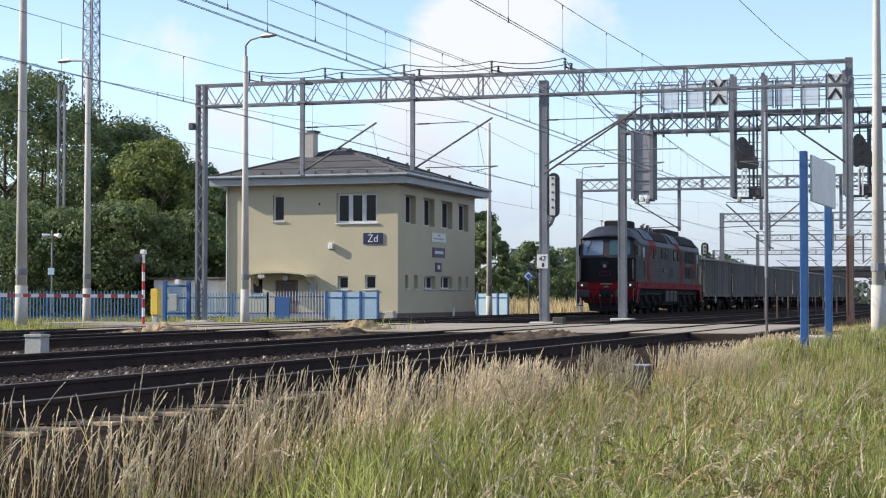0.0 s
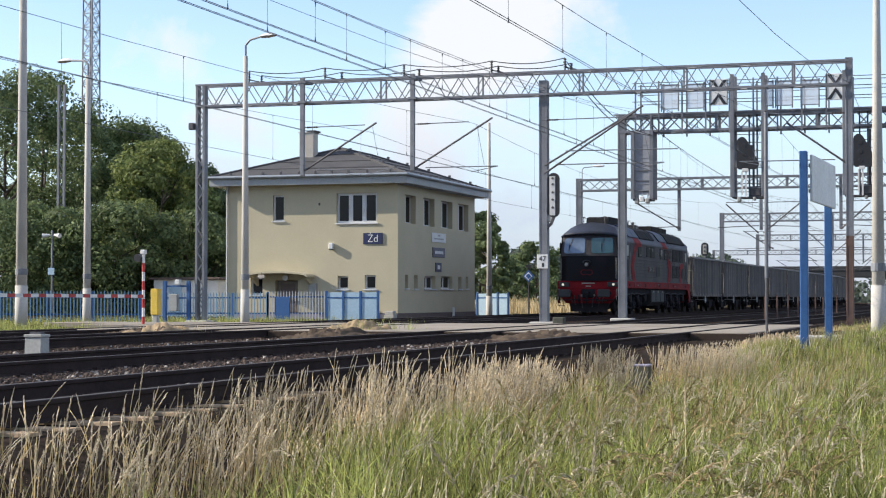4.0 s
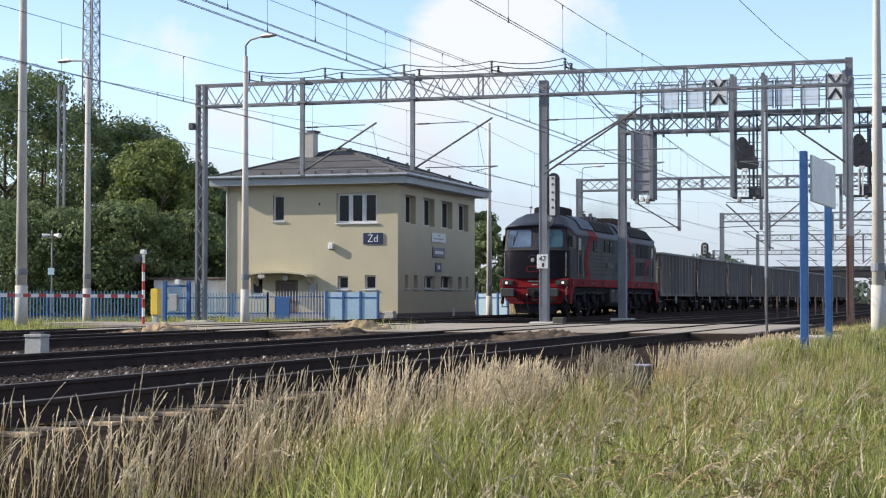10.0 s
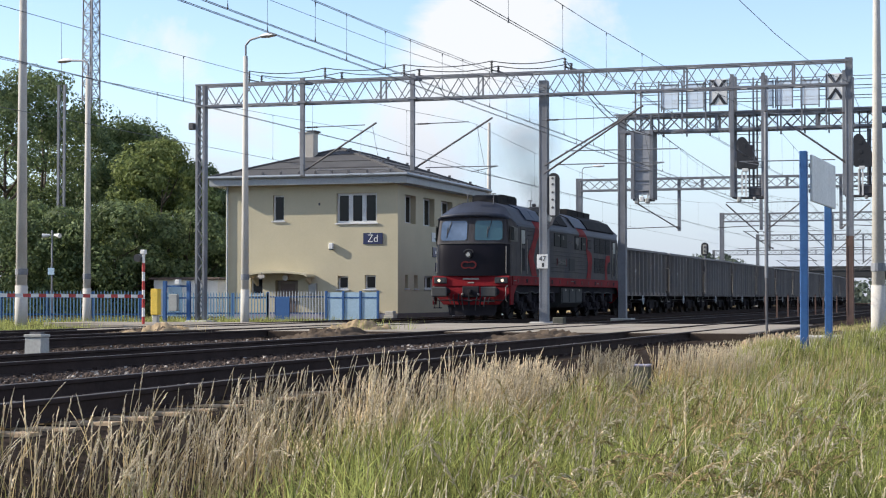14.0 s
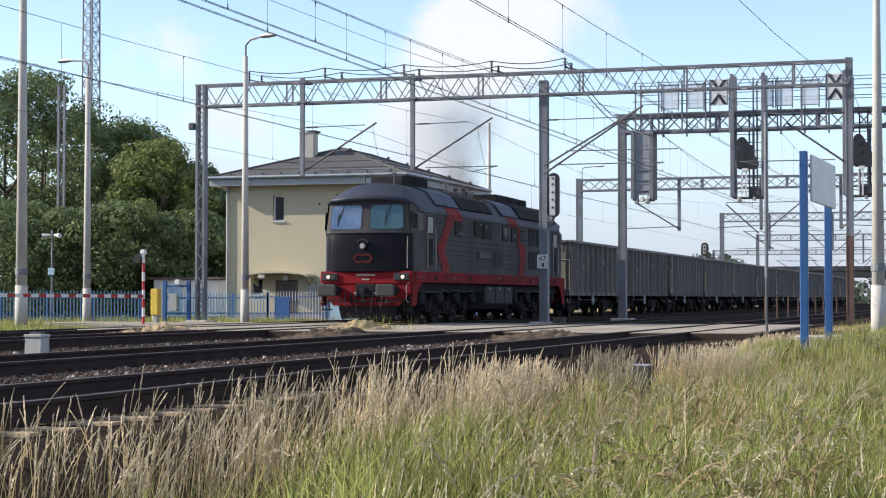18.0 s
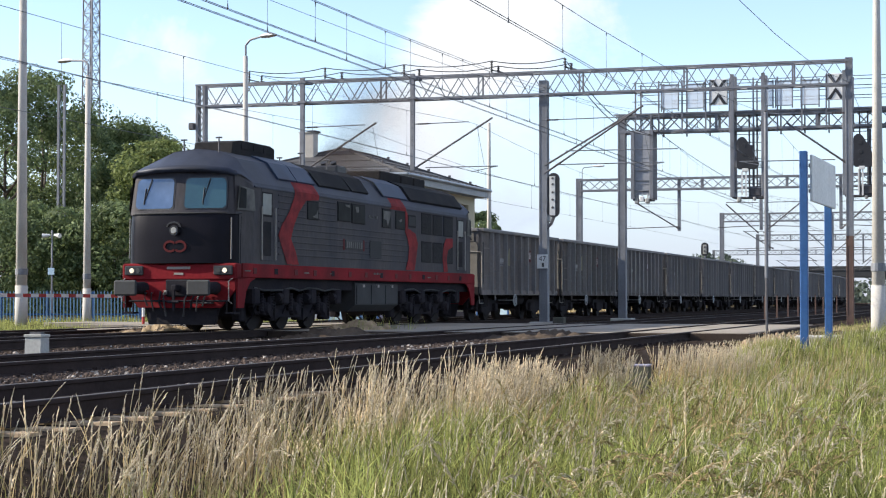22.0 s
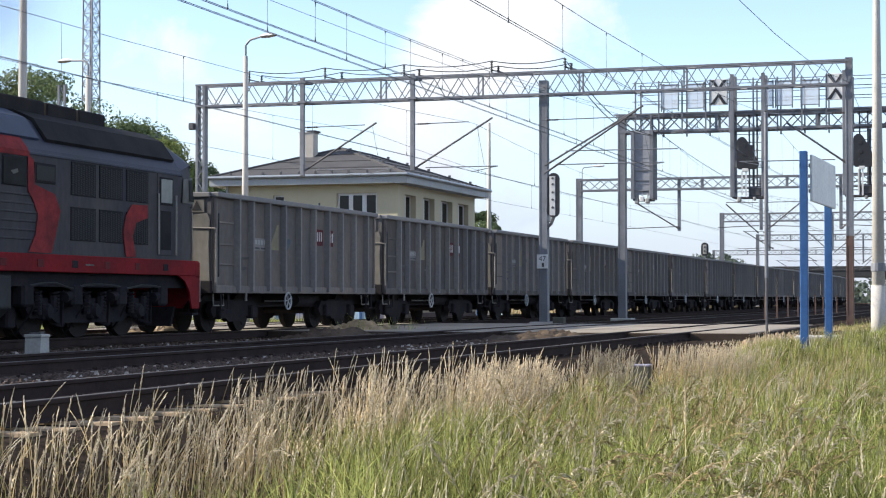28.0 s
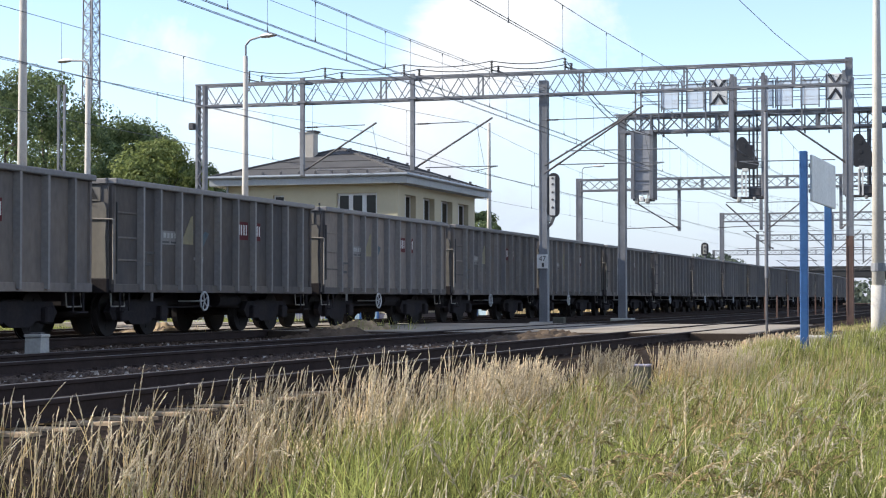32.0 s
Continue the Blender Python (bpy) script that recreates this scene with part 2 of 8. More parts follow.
M_BARK = material("bark", (0.09, 0.07, 0.05), 0.95, 0, (0.05, 0.04, 0.03), 3, 12, 0.6, 0.5)
M_LEAF = island_material("leaf_dark", (0.092, 0.127, 0.064), (0.195, 0.245, 0.105), 0.55, 0.40)
# lighter copy of the leaf colours, for crowns that should look sunlit
M_LEAF_LIGHT = island_material("leaf_painted_sunlit", (0.115, 0.15, 0.052), (0.26, 0.30, 0.105), 0.55, 0.42)
M_LEAF_FAR = island_material("leaf_far", (0.08, 0.105, 0.085), (0.12, 0.145, 0.11), 0.6, 0.25)
M_GRASS = island_material("grass_green", (0.042, 0.060, 0.015), (0.62, 0.65, 0.21), 0.6, 0.46, (0.23, 0.225, 0.075), 2.6, 0.45)
# near-black blades: shade deep between the stems is put into this colour
M_GRASS_DARK = island_material("dark_gap_grass", (0.020, 0.020, 0.009), (0.090, 0.078, 0.034), 0.7, 0.12)
M_STRAW = island_material("grass_straw", (0.30, 0.22, 0.105), (0.82, 0.66, 0.38), 0.7, 0.5)
M_STEM = island_material("bleached_stems", (0.34, 0.275, 0.165), (0.90, 0.78, 0.52), 0.6, 0.42)
M_HEAD = island_material("silvery_seed_heads", (0.48, 0.41, 0.30), (0.97, 0.89, 0.74), 0.7, 0.58)
M_DOCK = island_material("dark_ripe_panicles", (0.17, 0.135, 0.06), (0.46, 0.37, 0.19), 0.8, 0.4)
M_HEAD_BROWN = island_material("brown_panicles", (0.42, 0.31, 0.18), (0.80, 0.64, 0.39), 0.75, 0.5)
# the train
M_LOCO = material("anthracite_paint", (0.041, 0.0405, 0.050), 0.6, 0, (0.074, 0.067, 0.064), 0.9, 10, 0.85, 0.03, stretch=(1, 1, 0.4), grain=0.2, spec=0.12)
M_LOCO_ROOF = material("sooty_roof_paint", (0.034, 0.041, 0.064), 0.5, 0, (0.019, 0.020, 0.026), 0.6, 8, 0.8, 0.04, spec=0.22)
M_ROOF_BLUE = material("blue_grey_roof_panel", (0.036, 0.055, 0.098), 0.5, 0, (0.024, 0.034, 0.056), 1.0, 8, 0.7, 0.04, spec=0.25)
M_SOOT = material("sooty_black", (0.016, 0.016, 0.018), 0.8, 0, (0.032, 0.030, 0.030), 1.5, 10, 0.7, 0.05, spec=0.12)
M_LOCO_NOSE = material("gloss_black_nose", (0.0075, 0.0060, 0.0100), 0.35, 0, bump=0.01, spec=0.12)
M_LOCO_RED = material("dusty_red_paint", (0.215, 0.014, 0.019), 0.7, 0, (0.10, 0.013, 0.015), 1.1, 12, 0.75, 0.05, spec=0.08)
M_LOCO_GRIME = material("bogie_grime", (0.023, 0.0215, 0.0265), 0.9, 0, (0.036, 0.032, 0.034), 2, 16, 0.7, 0.2, spec=0.06)
M_TANK = material("grey_tank", (0.034, 0.036, 0.038), 0.7, 0, (0.020, 0.020, 0.022), 1.4, 14, 0.7, 0.05, spec=0.3)
# windscreen halves: their differing reflections are put into the blue and teal base colours
M_LOCO_GLASS = material("cab_glass", (0.135, 0.185, 0.265), 0.06, 0.45, (0.045, 0.075, 0.115), 1.6, 3, 0.5, 0, spec=0.9)
M_TEAL_GLASS = material("teal_cab_glass", (0.055, 0.125, 0.13), 0.09, 0.25, (0.03, 0.065, 0.08), 1.6, 3, 0.5, 0, spec=0.9)
# pale tone for painted window reflections, the cab side window and lettering bars
M_PALE_PANE = material("pale_mottled_glass", (0.115, 0.112, 0.10), 0.5, 0, (0.028, 0.028, 0.028), 3.0, 7, 0.8, 0, spec=0.3)
M_EMBLEM = material("dull_dark_red", (0.10, 0.012, 0.014), 0.6, 0, bump=0.02, spec=0.15)
# the door pane's bright reflection is painted as a pale base colour
M_DOOR_PANE = material("pale_door_glass", (0.20, 0.215, 0.195), 0.35, 0, (0.13, 0.14, 0.13), 2.0, 6, 0.7, 0, spec=0.4)
M_SIDE_GLASS = material("dusty_side_glass", (0.010, 0.011, 0.011), 0.55, 0, (0.022, 0.024, 0.024), 2.5, 6, 0.8, 0, spec=0.08)
M_LOCO_GREY = material("buffer_grey", (0.040, 0.041, 0.042), 0.65, 0.1, (0.028, 0.027, 0.026), 3, 15, 0.6, 0.05)
M_GRILLE = material("grille_dark", (0.010, 0.010, 0.011), 0.7, 0, bump=0.1)
M_LAMP_WHITE = glowing("lit_headlight", (1.0, 0.84, 0.62), 0.28)
M_WAGON = material("wagon_grey", (0.106, 0.101, 0.104), 0.8, 0, (0.178, 0.151, 0.130), 0.8, 9, 0.8, 0.08, stretch=(1, 1, 0.5), vary=0.42, grain=0.15, spec=0.2)
M_WAGON_RIM = material("wagon_rim", (0.178, 0.172, 0.174), 0.7, 0, (0.225, 0.204, 0.184), 0.8, 12, 0.7, 0.06, vary=0.14)
M_WAGON_DUSTY = material("wagon_dusty_ends", (0.080, 0.077, 0.082), 0.85, 0, (0.125, 0.114, 0.102), 0.8, 10, 0.7, 0.1, vary=0.15)
M_WAGON_UNDER = material("wagon_underframe", (0.027, 0.0245, 0.0275), 0.9, 0, (0.040, 0.034, 0.033), 2, 16, 0.7, 0.2, spec=0.08)
M_WHEEL = material("wheel_steel", (0.027, 0.024, 0.025), 0.8, 0.0, (0.026, 0.021, 0.019), 3, 18, 0.6, 0.1, spec=0.15)
M_TREAD = material("worn_tread", (0.30, 0.29, 0.28), 0.35, 0.9, bump=0)
M_OCHRE = material("ochre_faded_paint", (0.27, 0.23, 0.12), 0.8, 0, (0.18, 0.165, 0.12), 1.5, 12, 0.7, 0.05)
M_SCREEN = bpy.data.materials.new("fine_wire_screen")
M_SCREEN.use_nodes = True
sn, sl = M_SCREEN.node_tree.nodes, M_SCREEN.node_tree.links
wires, gaps = sn["Principled BSDF"], sn.new("ShaderNodeBsdfTransparent")
wires.inputs["Base Color"].default_value, wires.inputs["Roughness"].default_value = (0.70, 0.71, 0.74, 1), 0.6
screen_mix = sn.new("ShaderNodeMixShader")
screen_mix.inputs[0].default_value = 0.42
sl.new(gaps.outputs[0], screen_mix.inputs[1])
sl.new(wires.outputs[0], screen_mix.inputs[2])
sl.new(screen_mix.outputs[0], sn["Material Output"].inputs[0])


# ---------------------------------------------------------------- building kit
class Geo:
    """Collects vertices and faces of one mesh."""

    def __init__(self):
        self.v, self.f = [], []

    def add(self, verts, faces):
        k = len(self.v)
        self.v += [tuple(p) for p in verts]
        self.f += [tuple(i + k for i in q) for q in faces]
        return self

    def box(self, x0, x1, y0, y1, z0, z1, bev=0.0):
        if not bev:
            p = [(x, y, z) for x in (x0, x1) for y in (y0, y1) for z in (z0, z1)]
            return self.add(p, [(0, 1, 3, 2), (4, 6, 7, 5), (0, 4, 5, 1), (2, 3, 7, 6), (0, 2, 6, 4), (1, 5, 7, 3)])
        c = Vector(((x0 + x1) / 2, (y0 + y1) / 2, (z0 + z1) / 2))
        h = [(x1 - x0) / 2, (y1 - y0) / 2, (z1 - z0) / 2]
        b = min(bev, *[a * 0.9 for a in h])
        verts, index = [], {}
        for s in itertools.product((-1, 1), repeat=3):
            for a in range(3):
                q = [s[i] * (h[i] if i == a else h[i] - b) for i in range(3)]
                index[s, a] = len(verts)
                verts.append((c.x + q[0], c.y + q[1], c.z + q[2]))
        faces = []
        for a in range(3):
            o1, o2 = (a + 1) % 3, (a + 2) % 3
            for d in (-1, 1):
                ring = []
                for u, w in ((-1, -1), (1, -1), (1, 1), (-1, 1)):
                    s = [0, 0, 0]
                    s[a], s[o1], s[o2] = d, u, w
                    ring.append(index[tuple(s), a])
                faces.append(ring if d > 0 else ring[::-1])
            for u, w in itertools.product((-1, 1), repeat=2):
                e0, e1 = [0, 0, 0], [0, 0, 0]
                e0[a], e0[o1], e0[o2] = -1, u, w
                e1[a], e1[o1], e1[o2] = 1, u, w
                e0, e1 = tuple(e0), tuple(e1)
                q = [index[e0, o1], index[e1, o1], index[e1, o2], index[e0, o2]]
                faces.append(q if u * w < 0 else q[::-1])
        for s in itertools.product((-1, 1), repeat=3):
            t = [index[s, 0], index[s, 1], index[s, 2]]
            faces.append(t if s[0] * s[1] * s[2] > 0 else t[::-1])
        return self.add(verts, faces)

    def tube(self, p, q, r, r2=None, n=8, caps=True):
        p, q = Vector(p), Vector(q)
        r2 = r if r2 is None else r2
        d = (q - p).normalized()
        a = d.orthogonal().normalized()
        b = d.cross(a)
        ring = [a * math.cos(2 * math.pi * i / n) + b * math.sin(2 * math.pi * i / n) for i in range(n)]
        faces = [(i, (i + 1) % n, n + (i + 1) % n, n + i) for i in range(n)]
        if caps:
            faces += [tuple(range(n))[::-1], tuple(range(n, 2 * n))]
        return self.add([p + c * r for c in ring] + [q + c * r2 for c in ring], faces)

    def path(self, pts, r, n=5):
        """One unbroken tube through all the points."""
        pts = [Vector(p) for p in pts]
        k = len(self.v)
        for i, p in enumerate(pts):
            d = (pts[min(i + 1, len(pts) - 1)] - pts[max(i - 1, 0)]).normalized()
            a = d.cross(Vector((0.31, 0.17, 0.93))).normalized()
            b = d.cross(a)
            self.v += [tuple(p + (a * math.cos(2 * math.pi * j / n) + b * math.sin(2 * math.pi * j / n)) * r) for j in range(n)]
        for i in range(len(pts) - 1):
            self.f += [(k + i * n + j, k + i * n + (j + 1) % n, k + (i + 1) * n + (j + 1) % n, k + (i + 1) * n + j) for j in range(n)]
        self.f += [tuple(range(k, k + n))[::-1], tuple(range(k + (len(pts) - 1) * n, k + len(pts) * n))]
        return self

    def bar(self, p, q, w, h=None, up=(0, 0, 1)):
        """A square bar from p to q, w wide and h high."""
        p, q = Vector(p), Vector(q)
        h = h or w
        d = (q - p).normalized()
        up = Vector(up)
        if abs(d.dot(up)) > 0.95:
            up = Vector((1, 0, 0))
        s = d.cross(up).normalized()
        t = s.cross(d)
        k = [s * (w / 2 * i) + t * (h / 2 * j) for i, j in ((-1, -1), (1, -1), (1, 1), (-1, 1))]
        return self.add([p + c for c in k] + [q + c for c in k],
                        [(0, 1, 5, 4), (1, 2, 6, 5), (2, 3, 7, 6), (3, 0, 4, 7), (3, 2, 1, 0), (4, 5, 6, 7)])

    def prism(self, pts, axis, a, b):
        """The polygon pts, in the two axes other than axis, drawn out from a to b."""
        def place(u, w, s):
            return {"x": (s, u, w), "y": (u, s, w), "z": (u, w, s)}[axis]
        n = len(pts)
        flip = axis == "y"
        faces = [(i, (i + 1) % n, n + (i + 1) % n, n + i) for i in range(n)] + [tuple(range(n))[::-1], tuple(range(n, 2 * n))]
        if flip:
            faces = [q[::-1] for q in faces]
        return self.add([place(u, w, a) for u, w in pts] + [place(u, w, b) for u, w in pts], faces)

    def mesh(self, name, mat=None, smooth=False):
        me = bpy.data.meshes.new(name)
        me.from_pydata(self.v, [], self.f)
        if mat:
            me.materials.append(mat)
        if smooth:
            me.shade_smooth()
        me.update()
        return me


def part(name, geo, mat, parent=None, label="", at=None, smooth=False):
    ob = new(name, geo.mesh(name, mat, smooth) if isinstance(geo, Geo) else geo)
    if parent is not None:
        ob.parent = parent
    if at is not None:
        ob.matrix_basis = at if isinstance(at, Matrix) else Matrix.Translation(at)
    if label:
        ob["label"] = label
    return ob


def thing(name, m, label, category, group="", kind=""):
    ob = new(name)
    ob.empty_display_size = 0.3
    ob.matrix_basis = m if isinstance(m, Matrix) else Matrix.Translation(m)
    return tagged(ob, label, category, group, kind)


def lettering(name, text, size, mat, parent, m):
    curve = bpy.data.curves.new(name, "FONT")
    curve.body, curve.size, curve.extrude = text, size, 0.004
    curve.align_x, curve.align_y = "CENTER", "CENTER"
    ob = new(name, curve)
    dg = bpy.context.evaluated_depsgraph_get()
    me = bpy.data.meshes.new_from_object(ob.evaluated_get(dg))
    bpy.data.objects.remove(ob)
    me.materials.clear()
    me.materials.append(mat)
    return part(name, me, mat, parent, "", m)


# ---------------------------------------------------------------- ground and tracks
TRACKS = (7.78, 12.31, 18.36, 22.35)
CURVE_FROM, CURVE_RADIUS = 185.0, 520.0


def step(a, b, t):
    t = min(1.0, max(0.0, (t - a) / (b - a)))
    return t * t * (3 - 2 * t)


def bend(s, lateral=18.36):
    """Place and heading on a track, s metres along it: straight, then a wide curve."""
    if s <= CURVE_FROM:
        return s, lateral, 0.0
    r = CURVE_RADIUS + (18.36 - lateral)
    a = (s - CURVE_FROM) / CURVE_RADIUS
    return CURVE_FROM + r * math.sin(a), lateral + r * (1 - math.cos(a)), a


def ground_height(x, y):
    verge = -0.50 + 0.44 * step(23, 31, x) * (1 - step(3.4, 5.0, y))
    verge += 0.38 * step(27, 35, x) * step(3.4, 5.0, y)
    h = verge + (-0.195 - verge) * step(5.25, 6.35, y)
    h -= 0.03 * step(20, 24, y)
    h += 0.05 * step(24, 27, y)
    h += 0.06 * noise.noise((x * 0.35, y * 0.35, 0.0)) * (1 - step(4.6, 6.0, y) + step(24, 28, y))
    return h


def build_ground():
    xs = [-400, -120, -40, -15] + [i * 0.8 for i in range(-5, 80)] + [64 + i * 3 for i in range(1, 30)] + [160, 200, 300, 500, 900, 1600, 3000]
    ys = [-1500, -400, -100, -40, -20, -10] + [-6 + i * 0.5 for i in range(0, 84)] + [37, 39, 42, 46, 52, 60, 75, 100, 150, 300, 700, 1800]
    v = [(x, y, ground_height(x, y)) for x in xs for y in ys]
    n = len(ys)
    f = [(i * n + j, (i + 1) * n + j, (i + 1) * n + j + 1, i * n + j + 1) for i in range(len(xs) - 1) for j in range(n - 1)]
    g = Geo()
    g.v, g.f = v, f
    m = bpy.data.materials.new("soil_grass_ballast")
    m.use_nodes = True
    nn, l = m.node_tree.nodes, m.node_tree.links
    b = nn["Principled BSDF"]
    b.inputs["Roughness"].default_value, b.inputs["Specular IOR Level"].default_value = 0.95, 0.03
    tc = nn.new("ShaderNodeTexCoord")
    sep = nn.new("ShaderNodeSeparateXYZ")
    l.new(tc.outputs["Object"], sep.inputs[0])
    n1, n2 = nn.new("ShaderNodeTexNoise"), nn.new("ShaderNodeTexNoise")
    n1.inputs["Scale"].default_value, n2.inputs["Scale"].default_value = 0.6, 12.0
    n2.inputs["Detail"].default_value = 6.0
    l.new(tc.outputs["Object"], n1.inputs["Vector"])
    l.new(tc.outputs["Object"], n2.inputs["Vector"])
    soil, stone = nn.new("ShaderNodeValToRGB"), nn.new("ShaderNodeValToRGB")
    soil.color_ramp.elements[0].color, soil.color_ramp.elements[1].color = (0.030, 0.029, 0.013, 1), (0.085, 0.062, 0.036, 1)
    soil.color_ramp.elements[0].position, soil.color_ramp.elements[1].position = 0.35, 0.65
    stone.color_ramp.elements[0].color, stone.color_ramp.elements[1].color = (0.014, 0.010, 0.008, 1), (0.062, 0.045, 0.034, 1)
    stone.color_ramp.elements[0].position, stone.color_ramp.elements[1].position = 0.35, 0.68
    l.new(n1.outputs[0], soil.inputs[0])
    l.new(n2.outputs[0], stone.inputs[0])
    wob = nn.new("ShaderNodeMath")
    wob.operation = "MULTIPLY_ADD"
    wob.inputs[1].default_value, wob.inputs[2].default_value = 2.0, -1.0
    l.new(n1.outputs[0], wob.inputs[0])
    yy = nn.new("ShaderNodeMath")
    l.new(sep.outputs["Y"], yy.inputs[0])
    l.new(wob.outputs[0], yy.inputs[1])
    near, far = nn.new("ShaderNodeMapRange"), nn.new("ShaderNodeMapRange")
    near.inputs["From Min"].default_value, near.inputs["From Max"].default_value = 4.5, 5.2
    far.inputs["From Min"].default_value, far.inputs["From Max"].default_value = 25.5, 24.0
    l.new(yy.outputs[0], near.inputs["Value"])
    l.new(yy.outputs[0], far.inputs["Value"])
    both = nn.new("ShaderNodeMath")
    both.operation = "MULTIPLY"
    l.new(near.outputs[0], both.inputs[0])
    l.new(far.outputs[0], both.inputs[1])
    mix = nn.new("ShaderNodeMix")
    mix.data_type = "RGBA"
    l.new(both.outputs[0], mix.inputs["Factor"])
    l.new(soil.outputs[0], mix.inputs["A"])
    l.new(stone.outputs[0], mix.inputs["B"])
    l.new(mix.outputs["Result"], b.inputs["Base Color"])
    bp = nn.new("ShaderNodeBump")
    bp.inputs["Strength"].default_value, bp.inputs["Distance"].default_value = 0.8, 0.05
    l.new(n2.outputs[0], bp.inputs["Height"])
    l.new(bp.outputs[0], b.inputs["Normal"])
    tagged(part("ground", g, m, smooth=True), "dry grassy verge and stony railway ground", "ground", kind="structure")


RAIL_SHAPE = ((-0.075, -0.172), (0.075, -0.172), (0.075, -0.160), (0.012, -0.140), (0.012, -0.045), (0.036, -0.034), (0.036, -0.006),
              (0.030, 0.0), (-0.030, 0.0), (-0.036, -0.006), (-0.036, -0.034), (-0.012, -0.045), (-0.012, -0.140), (-0.075, -0.160))


def rail_geo(lateral, a, b, shape):
    g = Geo()
    stops = [a] + [s for s in range(int(CURVE_FROM), int(b), 15) if a < s < b] + [b]
    n = len(shape)
    for s in stops:
        x, y, h = bend(s, lateral)
        g.v += [(x - u * math.sin(h), y + u * math.cos(h), w) for u, w in shape]
    for k in range(len(stops) - 1):
        g.f += [(k * n + i, k * n + (i + 1) % n, (k + 1) * n + (i + 1) % n, (k + 1) * n + i) for i in range(n)]
    g.f += [tuple(range(n))[::-1], tuple(range((len(stops) - 1) * n, len(stops) * n))]
    return g


HEAD_SHAPE = ((-0.031, 0.001), (0.031, 0.001), (0.026, 0.0045), (-0.026, 0.0045))


def build_tracks():
    sleeper = Geo()
    sleeper.prism([(-0.14, -0.38), (0.14, -0.38), (0.10, -0.175), (-0.10, -0.175)], "y", -1.28, -0.35)
    sleeper.prism([(-0.12, -0.38), (0.12, -0.38), (0.09, -0.20), (-0.09, -0.20)], "y", -0.35, 0.35)
    sleeper.prism([(-0.14, -0.38), (0.14, -0.38), (0.10, -0.175), (-0.10, -0.175)], "y", 0.35, 1.28)
    pale, dark = sleeper.mesh("sleeper", M_SLEEPER), sleeper.mesh("sleeper", M_SLEEPER_OLD)
    clip = Geo()
    for side in (-1, 1):
        for e in (-1, 1):
            clip.box(-0.06, 0.06, side * 0.75 + e * 0.11 - 0.035, side * 0.75 + e * 0.11 + 0.035, -0.176, -0.135)
    clips = clip.mesh("rail_fastening", M_RAIL)
    words = ("running line beside the verge", "second running line", "line on which the freight train runs", "line in front of the building")
    for i, c in enumerate(TRACKS):
        track = thing(f"track_{i + 1}", (0, 0, 0), f"rusty steel railway track, {words[i]}", "railway track", "railway tracks", "structure")
        for side in (-0.75, 0.75):
            rail = part("rail", rail_geo(c + side, -30, 420, RAIL_SHAPE), M_RAIL, track)
            part("rail_head", rail_geo(c + side, -30, 420, HEAD_SHAPE), M_RAIL_HEAD, rail, "polished bright running surface")
        far = Geo()
        for k in range(-20, 330):
            x = k * 0.6 + (0.3 if i == 0 else 0.1 * i)
            if 40.3 < x < 55.3:
                continue
            if 6 < x < 66 and i < 3:
                turn = pose(x, c + random.uniform(-0.03, 0.03), random.uniform(-0.003, 0.007), 0, 0, random.uniform(-1, 1))
                s = part("sleeper", pale if i == 0 and x < 17.5 else dark, None, track, "", turn)
                if i < 2 and x < 40:
                    part("rail_fastening", clips, None, s)
            else:
                q, lat, h = bend(x, c)
                far.add([(q + u, lat + w, z) for u, w, z in ((-.12, -1.28, -.178), (.12, -1.28, -.178), (.12, 1.28, -.178), (-.12, 1.28, -.178),
                                                           (-.14, -1.28, -.38), (.14, -1.28, -.38), (.14, 1.28, -.38), (-.14, 1.28, -.38))],
                        [(0, 1, 2, 3), (0, 4, 5, 1), (1, 5, 6, 2), (2, 6, 7, 3), (3, 7, 4, 0)])
        tagged(part("far_sleepers", far, M_SLEEPER_OLD, track), kind="stuff")


def scatter_stones(name, label, mat, count, x0, x1, bands, size, zlow, seed):
    rng = random.Random(seed)
    g = Geo()
    base = [(-1, -1, -.7), (1, -1, -.7), (1, 1, -.7), (-1, 1, -.7), (-.6, -.6, .8), (.7, -.5, .6), (.5, .7, .9), (-.7, .5, .7)]
    faces = [(0, 1, 5, 4), (1, 2, 6, 5), (2, 3, 7, 6), (3, 0, 4, 7), (4, 5, 6, 7)]
    for _ in range(count):
        lo, hi = rng.choice(bands)
        x, y = x0 + (x1 - x0) * rng.random() ** 1.3, rng.uniform(lo, hi)
        s = size * rng.uniform(0.6, 1.4)
        a = rng.uniform(0, 6.28)
        ca, sa = math.cos(a), math.sin(a)
        sx, sy, sz = s * rng.uniform(.7, 1.2), s * rng.uniform(.6, 1), s * rng.uniform(.5, .9)
        z = zlow + rng.uniform(-0.01, 0.03)
        g.add([(x + (u * ca - w * sa) * sx, y + (u * sa + w * ca) * sy, z + t * sz) for u, w, t in
               [(u + rng.uniform(-.25, .25), w + rng.uniform(-.25, .25), t) for u, w, t in base]], faces)
    return tagged(part(name, g, mat), label, "stones", kind="stuff")


